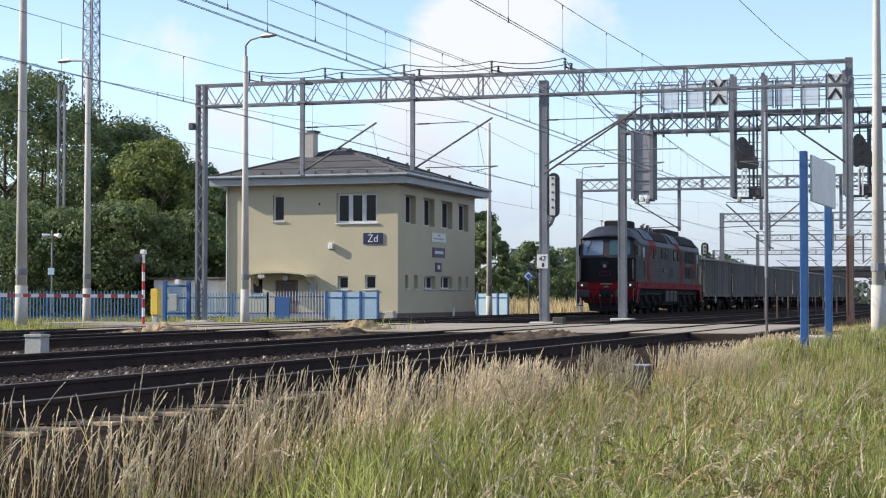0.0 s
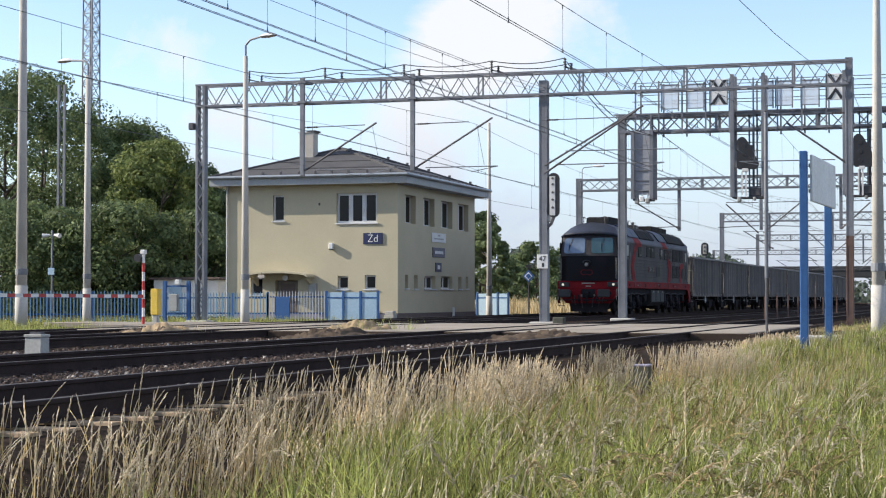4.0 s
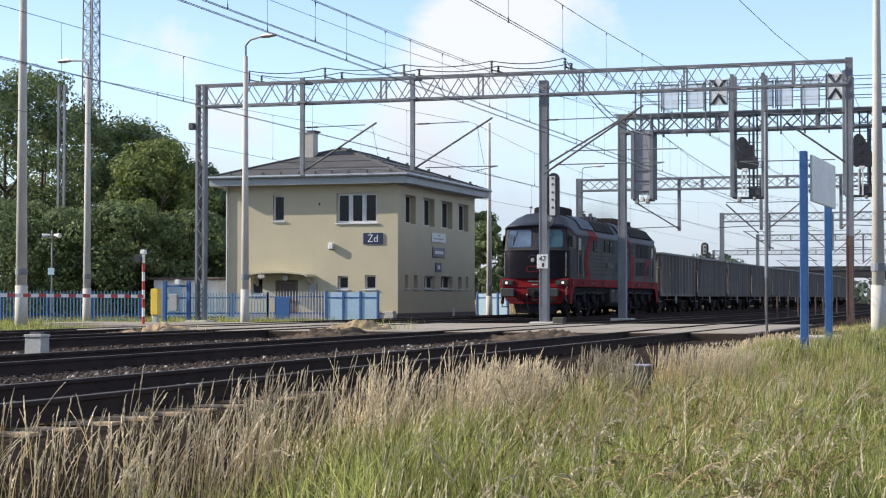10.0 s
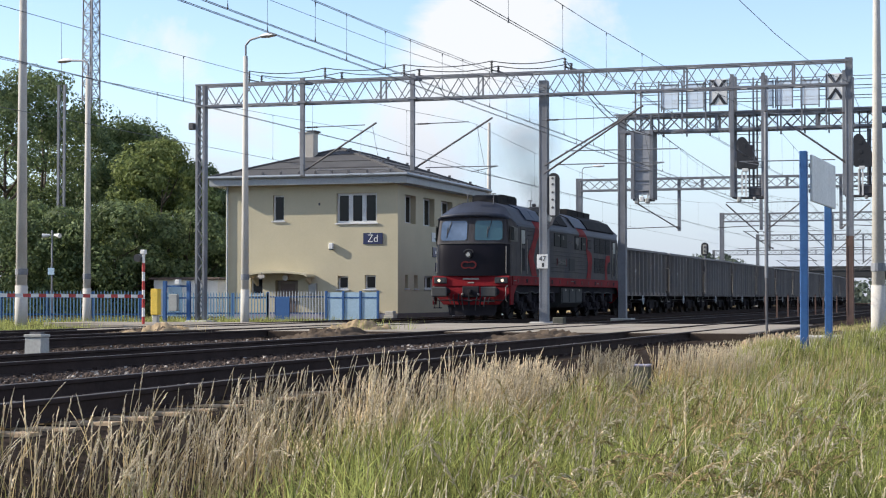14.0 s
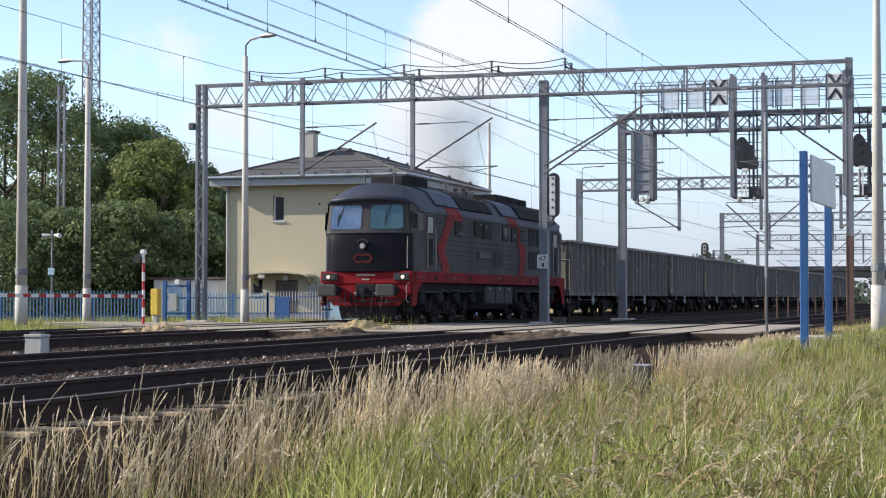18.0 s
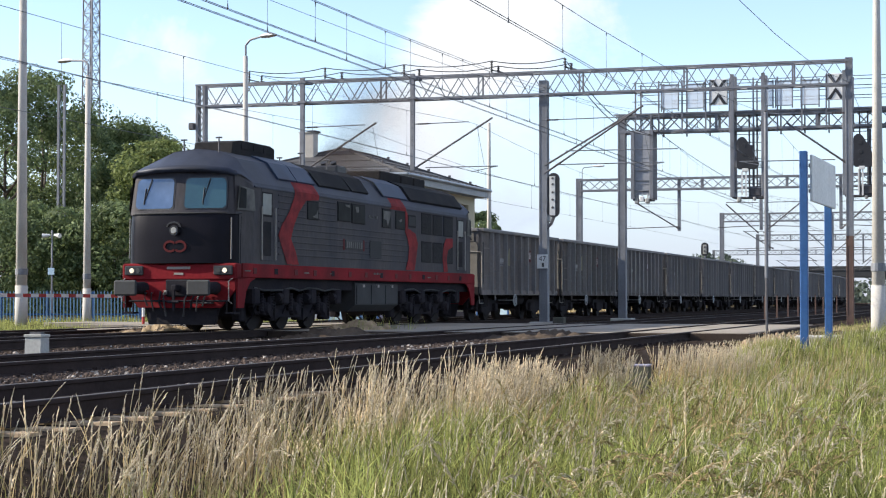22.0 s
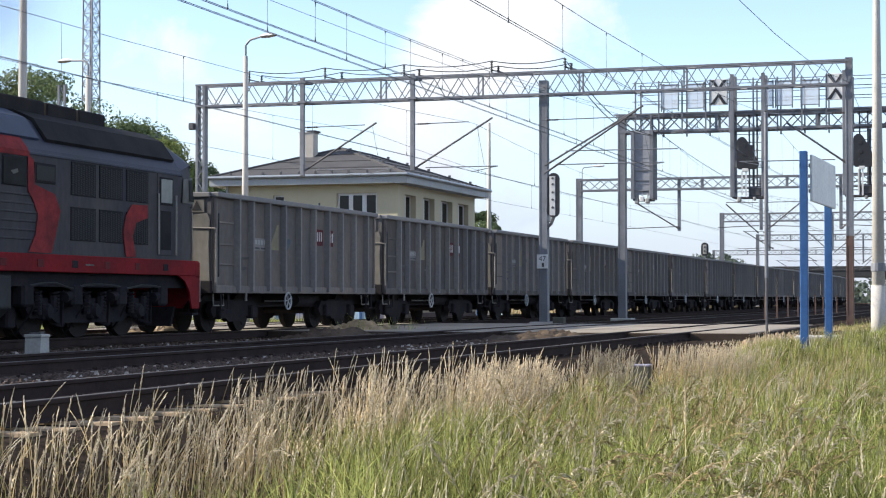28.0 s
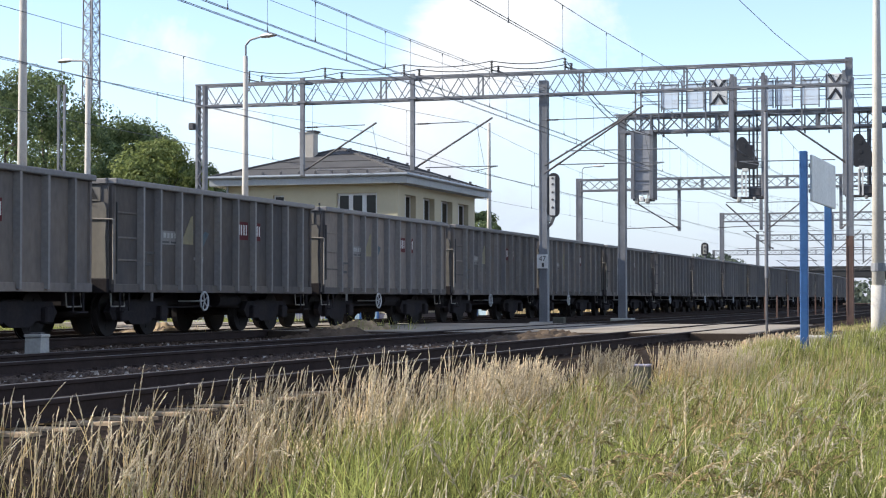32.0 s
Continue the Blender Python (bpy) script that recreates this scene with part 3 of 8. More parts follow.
def sand_heap(x, y, z, rx, ry, h, seed, label, mat=None):
    g = Geo()
    n, m = 40, 18
    for j in range(m + 1):
        for i in range(n):
            a, r = 2 * math.pi * i / n, j / m
            w = 1 + 0.25 * noise.noise((math.cos(a) * 1.3 + seed, math.sin(a) * 1.3, seed))
            px, py = math.cos(a) * r * rx * w, math.sin(a) * r * ry * w
            top = h * (1 - r) ** 0.9 * (1 + 0.7 * noise.noise((px * 2.2, py * 2.2, seed + 5))) + 0.15 * noise.noise((px * 4, py * 4, seed)) + 0.08 * noise.noise((px * 12, py * 12, seed))
            g.v.append((px, py, max(-0.1, top) if j < m else -0.12))
    g.f = [(j * n + i, j * n + (i + 1) % n, (j + 1) * n + (i + 1) % n, (j + 1) * n + i) for j in range(m) for i in range(n)]
    heap = part("soil_mound" if mat else "sand_mound", g, mat or M_SAND, None, "", (x, y, z), smooth=True)
    tagged(heap, label, "soil bank" if mat else "sand heap", "soil banks" if mat else "sand heaps")


def build_road():
    road = thing("road", (0, 0, 0), "worn pale concrete level crossing over the tracks", "level crossing", kind="structure")
    edges = [5.6]
    for c in TRACKS:
        edges += [c - 0.75 - 0.05, c - 0.75 + 0.11, c + 0.75 - 0.11, c + 0.75 + 0.05]
    edges.append(38.0)
    for a, b in zip(edges[0::2], edges[1::2]):
        n = max(1, round((b - a) / 1.5))
        w = (b - a) / n
        for k in range(n):
            for q in range(5):
                x0 = 41.3 + q * 2.86
                if a > 22 and (x0 < 45.5 + (a + k * w - 23) * 1.1 or a + k * w > 31):
                    continue
                z = -0.022 + random.uniform(-0.006, 0.006) + 0.02 * step(24, 30, a)
                part("road_slab", Geo().box(x0 + 0.01, x0 + 2.85, a + k * w + 0.006, a + (k + 1) * w - 0.006, z - 0.3, z, 0.012), M_ROAD, road)
    # added dark strips: the shade on the slabs' outer faces is put into their colour
    for a, b in zip(edges[0::2], edges[1::2]):
        if a < 20:
            part("edge_beam", Geo().box(41.14, 41.30, a + 0.01, min(b, 24.0) - 0.01, -0.34, -0.030, 0.015), M_SLEEPER_OLD, road, "dark strip standing in for the shaded slab edges")
    part("edge_beam", Geo().box(41.14, 55.6, 5.44, 5.59, -0.34, -0.034, 0.015), M_SLEEPER_OLD, road, "dark strip standing in for the shaded slab edges")
    for k, y in enumerate((10.05, 15.3, 20.35)):
        sand_heap(40.2, y, -0.20, 2.4, 1.35, 0.21, 20.0 + k, "low bank of brown soil and gravel against the crossing slabs", M_SOIL)
    sand_heap(43.4, 15.98, -0.14, 1.7, 1.0, 0.33, 3.1, "heap of pale dry sand beside the crossing")
    sand_heap(40.1, 19.95, -0.15, 1.5, 0.85, 0.25, 8.4, "low heap of pale sand beyond the tracks")
    sand_heap(37.2, 4.42, -0.10, 4.6, 0.60, 0.07, 11.2, "low strip of pale trodden sand beside the verge")
    sand_heap(39.0, 24.3, -0.20, 1.2, 0.7, 0.20, 5.4, "low heap of pale sand beyond the tracks")


# ---------------------------------------------------------------- signal box
BX0, BX1, BY0, BY1 = 75.75, 87.92, 25.98, 34.40
WALL_TOP = 6.15


def wall_with_holes(name, axis, plane, inner, a0, a1, z0, z1, holes, mat, parent):
    """A wall across axis between plane and inner, cut by rectangular holes (a, b, low, high)."""
    g = Geo()
    cuts_a = sorted({a0, a1, *[h[0] for h in holes], *[h[1] for h in holes]})
    cuts_z = sorted({z0, z1, *[h[2] for h in holes], *[h[3] for h in holes]})
    lo, hi = min(plane, inner), max(plane, inner)
    solid = {}
    for i in range(len(cuts_a) - 1):
        for j in range(len(cuts_z) - 1):
            ca, cz = (cuts_a[i] + cuts_a[i + 1]) / 2, (cuts_z[j] + cuts_z[j + 1]) / 2
            solid[i, j] = not any(h[0] < ca < h[1] and h[2] < cz < h[3] for h in holes)

    def pt(a, d, z):
        return (d, a, z) if axis == "x" else (a, d, z)
    for (i, j), full in solid.items():
        if not full:
            continue
        a, b, c, d = cuts_a[i], cuts_a[i + 1], cuts_z[j], cuts_z[j + 1]
        for side in (lo, hi):
            g.add([pt(a, side, c), pt(b, side, c), pt(b, side, d), pt(a, side, d)], [(0, 1, 2, 3)])
        for di, dj, p, q in ((-1, 0, (a, c), (a, d)), (1, 0, (b, c), (b, d)), (0, -1, (a, c), (b, c)), (0, 1, (a, d), (b, d))):
            if not solid.get((i + di, j + dj), False):
                g.add([pt(p[0], lo, p[1]), pt(q[0], lo, q[1]), pt(q[0], hi, q[1]), pt(p[0], hi, p[1])], [(0, 1, 2, 3)])
    return part(name, g, mat, parent)


def window(parent, axis, plane, a0, a1, z0, z1, lights, sill=True, depth=0.14, frame=0.07):
    """A window in a wall's hole: frame, panes and sill. It looks towards the lesser side of axis."""
    def bx(g, a, b, d0, d1, c, d, bev=0.008):
        return g.box(d0, d1, a, b, c, d, bev) if axis == "x" else g.box(a, b, d0, d1, c, d, bev)
    p = plane + depth
    def at3(a, d, z):
        return (d, a, z) if axis == "x" else (a, d, z)
    g = Geo()
    outer = [(a0, z0), (a1, z0), (a1, z1), (a0, z1)]
    inner = [(a0 + frame, z0 + frame), (a1 - frame, z0 + frame), (a1 - frame, z1 - frame), (a0 + frame, z1 - frame)]
    g.v = [at3(u, d, z) for d in (p, p + 0.07) for ring in (outer, inner) for u, z in ring]
    for i in range(4):
        j = (i + 1) % 4
        g.f += [(i, j, 4 + j, 4 + i), (8 + i, 12 + i, 12 + j, 8 + j), (4 + i, 4 + j, 12 + j, 12 + i), (i, 8 + i, 8 + j, j)]
    win = part("window", g, M_WHITE_FRAME, parent, "white framed window")
    w = (a1 - a0) / lights
    for k in range(1, lights):
        g = Geo()
        bx(g, a0 + k * w - frame, a0 + k * w + frame, p - 0.006, p + 0.064, z0 + frame, z1 - frame)
        part("mullion", g, M_WHITE_FRAME, win)
    for k in range(lights):
        g = Geo()
        bx(g, a0 + k * w + frame * 0.7, a0 + (k + 1) * w - frame * 0.7, p + 0.03, p + 0.045, z0 + frame * 0.7, z1 - frame * 0.7, 0)
        part("pane", g, M_GLASS_DARK, win)
    if sill:
        g = Geo()
        bx(g, a0 - 0.06, a1 + 0.06, plane - 0.06, plane + depth, z0 - 0.06, z0 + 0.004)
        part("window_sill", g, M_WHITE_FRAME, win)
    return win


def sign_board(name, parent, label, axis, plane, a0, a1, z0, z1, mat):
    g = Geo()
    if axis == "x":
        g.box(plane - 0.04, plane - 0.004, a0, a1, z0, z1, 0.006)
    else:
        g.box(a0, a1, plane - 0.04, plane - 0.004, z0, z1, 0.006)
    return part(name, g, mat, parent, label)


def build_signal_box():
    house = thing("signal_box", (0, 0, 0), "two-storey cream rendered signal box with a dark hipped roof", "railway building")
    front = [(31.50, 32.05, 4.33, 5.52), (26.98, 28.93, 4.20, 5.56), (28.36, 28.87, 1.20, 1.80), (27.03, 27.56, 1.20, 1.84),
             (30.80, 31.92, -0.05, 1.62), (32.55, 33.15, 0.95, 1.75)]
    side = [(76.75, 78.30, 4.22, 5.52), (79.45, 81.15, 4.20, 5.52), (82.2, 84.05, 4.20, 5.52), (85.05, 86.8, 4.17, 5.52),
            (76.75, 77.2, 1.24, 1.86), (78.07, 78.6, 1.23, 1.86), (79.6, 81.3, 1.23, 1.85), (82.15, 84.05, 1.25, 1.86),
            (85.03, 85.6, 1.25, 1.87), (86.3, 86.8, 1.27, 1.88)]
    wall_with_holes("front_wall", "x", BX0, BX0 + 0.4, BY0, BY1, 0.12, WALL_TOP, [(a, b, max(c, 0.12), d) for a, b, c, d in front], M_RENDER_WALL, house)
    wall_with_holes("track_side_wall", "y", BY0, BY0 + 0.4, BX0 + 0.4, BX1, 0.12, WALL_TOP, side, M_RENDER_WALL, house)
    wall_with_holes("back_wall", "x", BX1, BX1 - 0.4, BY0 + 0.4, BY1, 0.12, WALL_TOP, [], M_RENDER_WALL, house)
    wall_with_holes("far_wall", "y", BY1 - 0.4, BY1, BX0 + 0.4, BX1 - 0.4, 0.12, WALL_TOP, [], M_RENDER_WALL, house)
    part("plinth", Geo().box(BX0 - 0.03, BX1 + 0.03, BY0 - 0.03, BY1 + 0.03, -0.5, 0.12, 0.02), M_PLINTH, house, "dark brown plinth")
    part("plinth_face", Geo().box(BX0 - 0.045, BX0 - 0.033, BY0 + 0.02, BY1 + 0.02, -0.5, 0.10), M_PLINTH_PALE, house, "lavender grey painted plinth")
    part("floor_slab", Geo().box(BX0 + 0.4, BX1 - 0.4, BY0 + 0.4, BY1 - 0.4, 3.0, 3.2), M_CONCRETE, house)
    part("attic_floor", Geo().box(BX0 + 0.02, BX1 - 0.02, BY0 + 0.02, BY1 - 0.02, WALL_TOP, WALL_TOP + 0.1), M_CONCRETE, house)
    for k, (a, b, c, d) in enumerate(front):
        if k in (0, 1, 2, 3, 5):
            window(house, "x", BX0, a, b, c, d, (1, 3, 1, 1, 0, 1)[k], frame=0.10 if k == 1 else 0.07)
    for k, (a, b, c, d) in enumerate(side):
        window(house, "y", BY0, a, b, c, d, 2 if b - a > 1 else 1, sill=k > 3, depth=0.26 if k < 4 else 0.2)
    door = part("door", Geo().box(BX0 + 0.16, BX0 + 0.22, 30.84, 31.88, 0.0, 1.60, 0.01), M_REVEAL, house, "dark brown entrance door")
    part("door_panel", Geo().box(BX0 + 0.145, BX0 + 0.16, 31.0, 31.72, 0.9, 1.45, 0.008), M_PLINTH, door)
    part("door_panel", Geo().box(BX0 + 0.145, BX0 + 0.16, 31.0, 31.72, 0.15, 0.75, 0.008), M_PLINTH, door)
    part("door_handle", Geo().tube((BX0 + 0.10, 31.78, 0.8), (BX0 + 0.10, 31.62, 0.8), 0.015), M_STEEL, door)
    # arched canopy over the door
    arch = []
    for i in range(13):
        a = math.pi * i / 12
        arch.append((31.5 + 1.53 * math.cos(a), 1.82 + 0.20 * math.sin(a)))
    arch += [(31.5 - 1.53 * math.cos(math.pi * i / 12), 1.74 + 0.19 * math.sin(math.pi * i / 12)) for i in range(13)]
    part("door_canopy", Geo().prism(arch, "x", BX0 - 1.05, BX0 - 0.003), M_RENDER_WALL, house, "low arched canopy over the door")
    for y in (30.2, 32.8):
        part("canopy_bracket", Geo().prism([(BX0 - 0.7, 1.72), (BX0, 1.72), (BX0, 1.35)], "y", y - 0.05, y + 0.05), M_RENDER_WALL, house)
    notice = part("door_sign", Geo().box(BX0 - 1.10, BX0 - 1.06, 32.0, 32.32, 1.70, 1.86, 0.01), M_CHIMNEY, house, "small pale plate hanging from the canopy")
    part("sign_hanger", Geo().tube((BX0 - 1.08, 32.15, 1.86), (BX0 - 1.04, 32.15, 1.98), 0.012, n=6), M_STEEL_DARK, notice)
    globe = part("door_lamp", Geo().tube((BX0 - 0.18, 31.36, 1.74), (BX0 - 0.006, 31.36, 1.74), 0.15, 0.13, 16), M_CHIMNEY, house, "round bulkhead lamp over the door")
    part("lamp_guard", Geo().tube((BX0 - 0.20, 31.36, 1.74), (BX0 - 0.18, 31.36, 1.74), 0.10, 0.14, 16), M_WHITE_FRAME, globe)
    # eaves, gutter and roof
    o = 0.58
    part("eaves", Geo().box(BX0 - o, BX1 + o, BY0 - o, BY1 + o, WALL_TOP - 0.18, WALL_TOP + 0.10, 0.01), M_FASCIA, house)
    for n, q in (("x", BX0 - o - 0.02), ("x", BX1 + o - 0.02), ("y", BY0 - o - 0.02), ("y", BY1 + o - 0.02)):
        g = Geo()
        if n == "x":
            g.box(q, q + 0.04, BY0 - o, BY1 + o, WALL_TOP - 0.20, WALL_TOP + 0.26, 0.006)
        else:
            g.box(BX0 - o + 0.03, BX1 + o - 0.03, q, q + 0.04, WALL_TOP - 0.20, WALL_TOP + 0.26, 0.006)
        part("fascia", g, M_FASCIA, house, "grey-blue fascia board")
    e = o + 0.10
    zr = WALL_TOP + 0.22
    half = (BY1 - BY0) / 2
    ym = BY0 + half
    ridge_z = 7.95
    a, b, c, d = (BX0 - o, BY0 - o, zr), (BX1 + o, BY0 - o, zr), (BX1 + o, BY1 + o, zr), (BX0 - o, BY1 + o, zr)
    r0, r1 = (BX0 + 4.0, ym, ridge_z), (BX1 - 4.0, ym, ridge_z)
    low = [(p[0], p[1], p[2] - 0.08) for p in (a, b, c, d)]
    part("roof", Geo().add([a, b, c, d, r0, r1, *low], [(0, 1, 5, 4), (2, 3, 4, 5), (3, 0, 4), (1, 2, 5),
                                                     (0, 6, 7, 1), (1, 7, 8, 2), (2, 8, 9, 3), (3, 9, 6, 0), (6, 9, 8, 7)]), M_ROOF, house, "dark hipped felt roof")
    for p, q in ((a, r0), (b, r1), (c, r1), (d, r0), (r0, r1)):
        part("ridge_cap", Geo().tube(p, q, 0.07, n=6), M_ROOF, house)
    for p, q in (((BX0 - e, BY0 - e, zr - 0.04), (BX0 - e, BY1 + e, zr - 0.04)), ((BX0 - e, BY0 - e, zr - 0.04), (BX1 + e, BY0 - e, zr - 0.04))):
        part("gutter", Geo().tube(p, q, 0.075, n=8), M_GUTTER, house, "zinc gutter along the eaves")
    for x in [76.5 + 1.5 * k for k in range(8)]:
        part("snow_guard", Geo().box(x, x + 0.06, BY0 - o + 0.2, BY0 - o + 0.3, zr + 0.05, zr + 0.2), M_STEEL_DARK, house)
    for y in (26.2, 27.3, 28.2, 29.0, 29.8, 30.6, 31.5, 32.4, 33.3, 34.0):
        part("snow_guard", Geo().box(BX0 - o + 0.2, BX0 - o + 0.3, y, y + 0.07, zr + 0.05, zr + 0.2), M_STEEL_DARK, house)
    for q in (0.16, 0.34, 0.52, 0.7, 0.86):
        for p0, p1 in ((b, r1), (a, r0)):
            p = Vector(p0).lerp(Vector(p1), q)
            part("hip_hook", Geo().box(p.x - 0.05, p.x + 0.05, p.y - 0.06, p.y + 0.06, p.z + 0.02, p.z + 0.17, 0.01), M_STEEL_DARK, house)
    for q in (0.25, 0.5, 0.75):
        lo_y = BY0 - o + (ym - BY0 + o) * q
        part("felt_seam", Geo().box(BX0 - o + 4.58 * q + 0.1, BX1 + o - 4.58 * q - 0.1, lo_y - 0.03, lo_y + 0.03, zr + (ridge_z - zr) * q, zr + (ridge_z - zr) * q + 0.022), M_ROOF, house)
        lo_x = BX0 - o + 4.58 * q
        part("felt_seam", Geo().box(lo_x - 0.03, lo_x + 0.03, lo_y + 0.1, 2 * ym - lo_y - 0.1, zr + (ridge_z - zr) * q, zr + (ridge_z - zr) * q + 0.022), M_ROOF, house)
    chimney = part("chimney", Geo().box(78.3, 78.9, 31.07, 31.80, 6.6, 8.60, 0.02), M_CHIMNEY, house, "tall rendered twin-flue chimney")
    part("chimney_cap", Geo().box(78.26, 78.94, 31.03, 31.84, 8.60, 8.66, 0.015), M_CONCRETE, chimney)
    part("chimney_cap", Geo().box(78.24, 78.96, 30.95, 31.40, 8.66, 8.72, 0.012), M_STEEL_DARK, chimney)
    # signs, lamp, boxes
    board = sign_board("name_board", house, "navy blue board with white letters", "x", BX0, 26.70, 27.62, 3.24, 3.74, M_NAVY)
    for y0, y1, z0, z1 in ((26.70, 27.62, 3.70, 3.74), (26.70, 27.62, 3.24, 3.28), (26.70, 26.735, 3.28, 3.70), (27.585, 27.62, 3.28, 3.70)):
        part("border", Geo().box(BX0 - 0.046, BX0 - 0.04, y0, y1, z0, z1), M_NAVY, board)
    lettering("letters", "\u017bd", 0.46, M_WHITE_PAINT, board, pose(BX0 - 0.044, 27.16, 3.47, 90, 0, -90))
    white = sign_board("wall_sign", house, "white enamel sign with two faint lines", "y", BY0, 80.65, 82.85, 3.48, 3.92, M_WHITE_PAINT)
    for x, z, w in ((81.75, 3.80, 0.35), (81.75, 3.64, 1.5)):
        part("writing_bar", Geo().box(x - w / 2, x + w / 2, BY0 - 0.046, BY0 - 0.04, z - 0.035, z + 0.035), M_GREY_BOX, white)
    blue = sign_board("wall_sign", house, "navy blue sign with one white line", "y", BY0, 80.8, 82.7, 2.76, 3.22, M_NAVY)
    part("writing_bar", Geo().box(81.1, 82.4, BY0 - 0.046, BY0 - 0.04, 2.92, 3.06), M_WHITE_PAINT, blue)
    small = sign_board("wall_sign", house, "small navy blue sign", "y", BY0, 81.25, 82.15, 2.06, 2.50, M_NAVY)
    part("writing_bar", Geo().box(81.5, 81.9, BY0 - 0.046, BY0 - 0.04, 2.18, 2.38), M_WHITE_PAINT, small)
    lamp = part("wall_lamp", Geo().box(BX0 - 0.20, BX0 - 0.003, 29.03, 29.25, 3.02, 3.30, 0.03), M_WHITE_PAINT, house, "small white wall lamp")
    part("lamp_glass", Geo().box(BX0 - 0.19, BX0 - 0.05, 29.06, 29.22, 2.98, 3.02), M_GLASS_DARK, lamp)
    part("meter_box", Geo().box(BX0 - 0.12, BX0 - 0.003, 29.85, 30.25, 0.95, 1.47, 0.01), M_GREY_BOX, house, "grey meter box on the wall")
    part("vent", Geo().box(BX0 - 0.03, BX0 - 0.003, 29.72, 29.80, 5.02, 5.14, 0.005), M_STEEL_DARK, house)
    part("downpipe", Geo().tube((BX0 - 0.06, BY1 - 0.1, 0.0), (BX0 - 0.06, BY1 - 0.1, 6.1), 0.05), M_GUTTER, house)
    g = Geo()
    g.box(BX0 - 0.55, BX0 - 0.05, 26.0, 26.45, -0.35, 0.05, 0.02).box(BX0 - 0.5, BX0 - 0.1, 26.03, 26.42, 0.05, 0.22, 0.02)
    tagged(part("wall_block", g, M_CONCRETE), "stepped concrete block at the building's corner", "concrete block")
    tagged(part("bollard", Geo().tube((83.0, 25.6, -0.35), (83.0, 25.6, 0.35), 0.06, 0.06), M_WHITE_PAINT), "short white bollard beside the building", "bollard")


# ---------------------------------------------------------------- gantries
def truss(parent, x, y0, y1, z0, z1, deep, pitch, chord=0.07, lace=0.042, mat=None):
    """A lattice beam across the tracks: four chords, and lacing bars on its two faces as one piece each."""
    mat = mat or M_STEEL
    for dx, z in itertools.product((-deep / 2, deep / 2), (z0 + chord / 2, z1 - chord / 2)):
        part("chord", Geo().box(x + dx - chord / 2, x + dx + chord / 2, y0, y1, z - chord / 2, z + chord / 2), mat, parent)
    n = max(1, round((y1 - y0) / pitch))
    w = (y1 - y0) / n
    rise = z1 - z0 - 2 * chord
    up = Geo().bar((0, 0, 0), (0, w / 2, rise), lace, lace * 0.6).mesh("lacing_bar", mat)
    down = Geo().bar((0, 0, rise), (0, w / 2, 0), lace, lace * 0.6).mesh("lacing_bar", mat)
    post = Geo().bar((0, 0, 0), (0, 0, rise), lace * 1.4, lace).mesh("lacing_post", mat)
    cross = [Geo().bar((-s * deep / 2, 0, 0), (s * deep / 2, w, 0), lace, lace * 0.6).mesh("cross_brace", mat) for s in (-1, 1)]
    for k in range(n):
        a = y0 + k * w
        for dx in (-deep / 2, deep / 2):
            part("lacing_bar", up if dx < 0 else down, None, parent, "", (x + dx, a, z0 + chord))
            part("lacing_bar", down if dx < 0 else up, None, parent, "", (x + dx, a + w / 2, z0 + chord))
            if k % 4 == 2:
                part("lacing_post", post, None, parent, "", (x + dx, a, z0 + chord))
        for z in (z0 + chord / 2, z1 - chord / 2):
            part("cross_brace", cross[k % 2], None, parent, "", (x, a, z))


def mast(parent, x, y, z0, z1, size=0.34, mat=None, lattice=False):
    mat = mat or M_STEEL
    h = size / 2
    if not lattice:
        part("upright", Geo().box(x - h, x + h, y - h, y + h, z0, z1, 0.012), mat, parent)
        for s in (-1, 1):
            part("flange", Geo().box(x - h - 0.012, x - h - 0.002, y + s * h * 0.8 - h * 0.16, y + s * h * 0.8 + h * 0.16, z0, z1, 0.003), mat, parent)
        for z in (z0 + 0.32, z1 - 0.35):
            part("splice_plate", Geo().box(x - h - 0.010, x - h - 0.002, y - h * 0.6, y + h * 0.6, z, z + 0.22, 0.003), mat, parent)
    else:
        for s in (-1, 1):
            part("upright", Geo().box(x - h, x + h, y + s * h - 0.05, y + s * h + 0.05, z0, z1, 0.008), mat, parent)
        slant = [Geo().bar((0, -h * s, 0), (0, h * s, 0.45), 0.04, 0.03).mesh("lacing_bar", mat) for s in (-1, 1)]
        k, z = 0, z0
        while z + 0.45 < z1:
            for face in (-h, h):
                part("lacing_bar", slant[k % 2], None, parent, "", (x + face * 0.9, y, z))
            z += 0.45
            k += 1
    if z0 < 1:
        part("foundation", Geo().box(x - 0.45, x + 0.45, y - 0.45, y + 0.45, min(z0, -0.3) - 0.3, z0 + 0.05, 0.03), M_CONCRETE, parent, "concrete foundation block")


def insulator(g, p, q, r=0.042, discs=5):
    p, q = Vector(p), Vector(q)
    for k in range(discs):
        c = p.lerp(q, (k + 0.5) / discs)
        d = (q - p) / discs * 0.32
        g.tube(c - d, c + d, r, r * 0.55, 8)
    g.tube(p, q, r * 0.35, n=6)


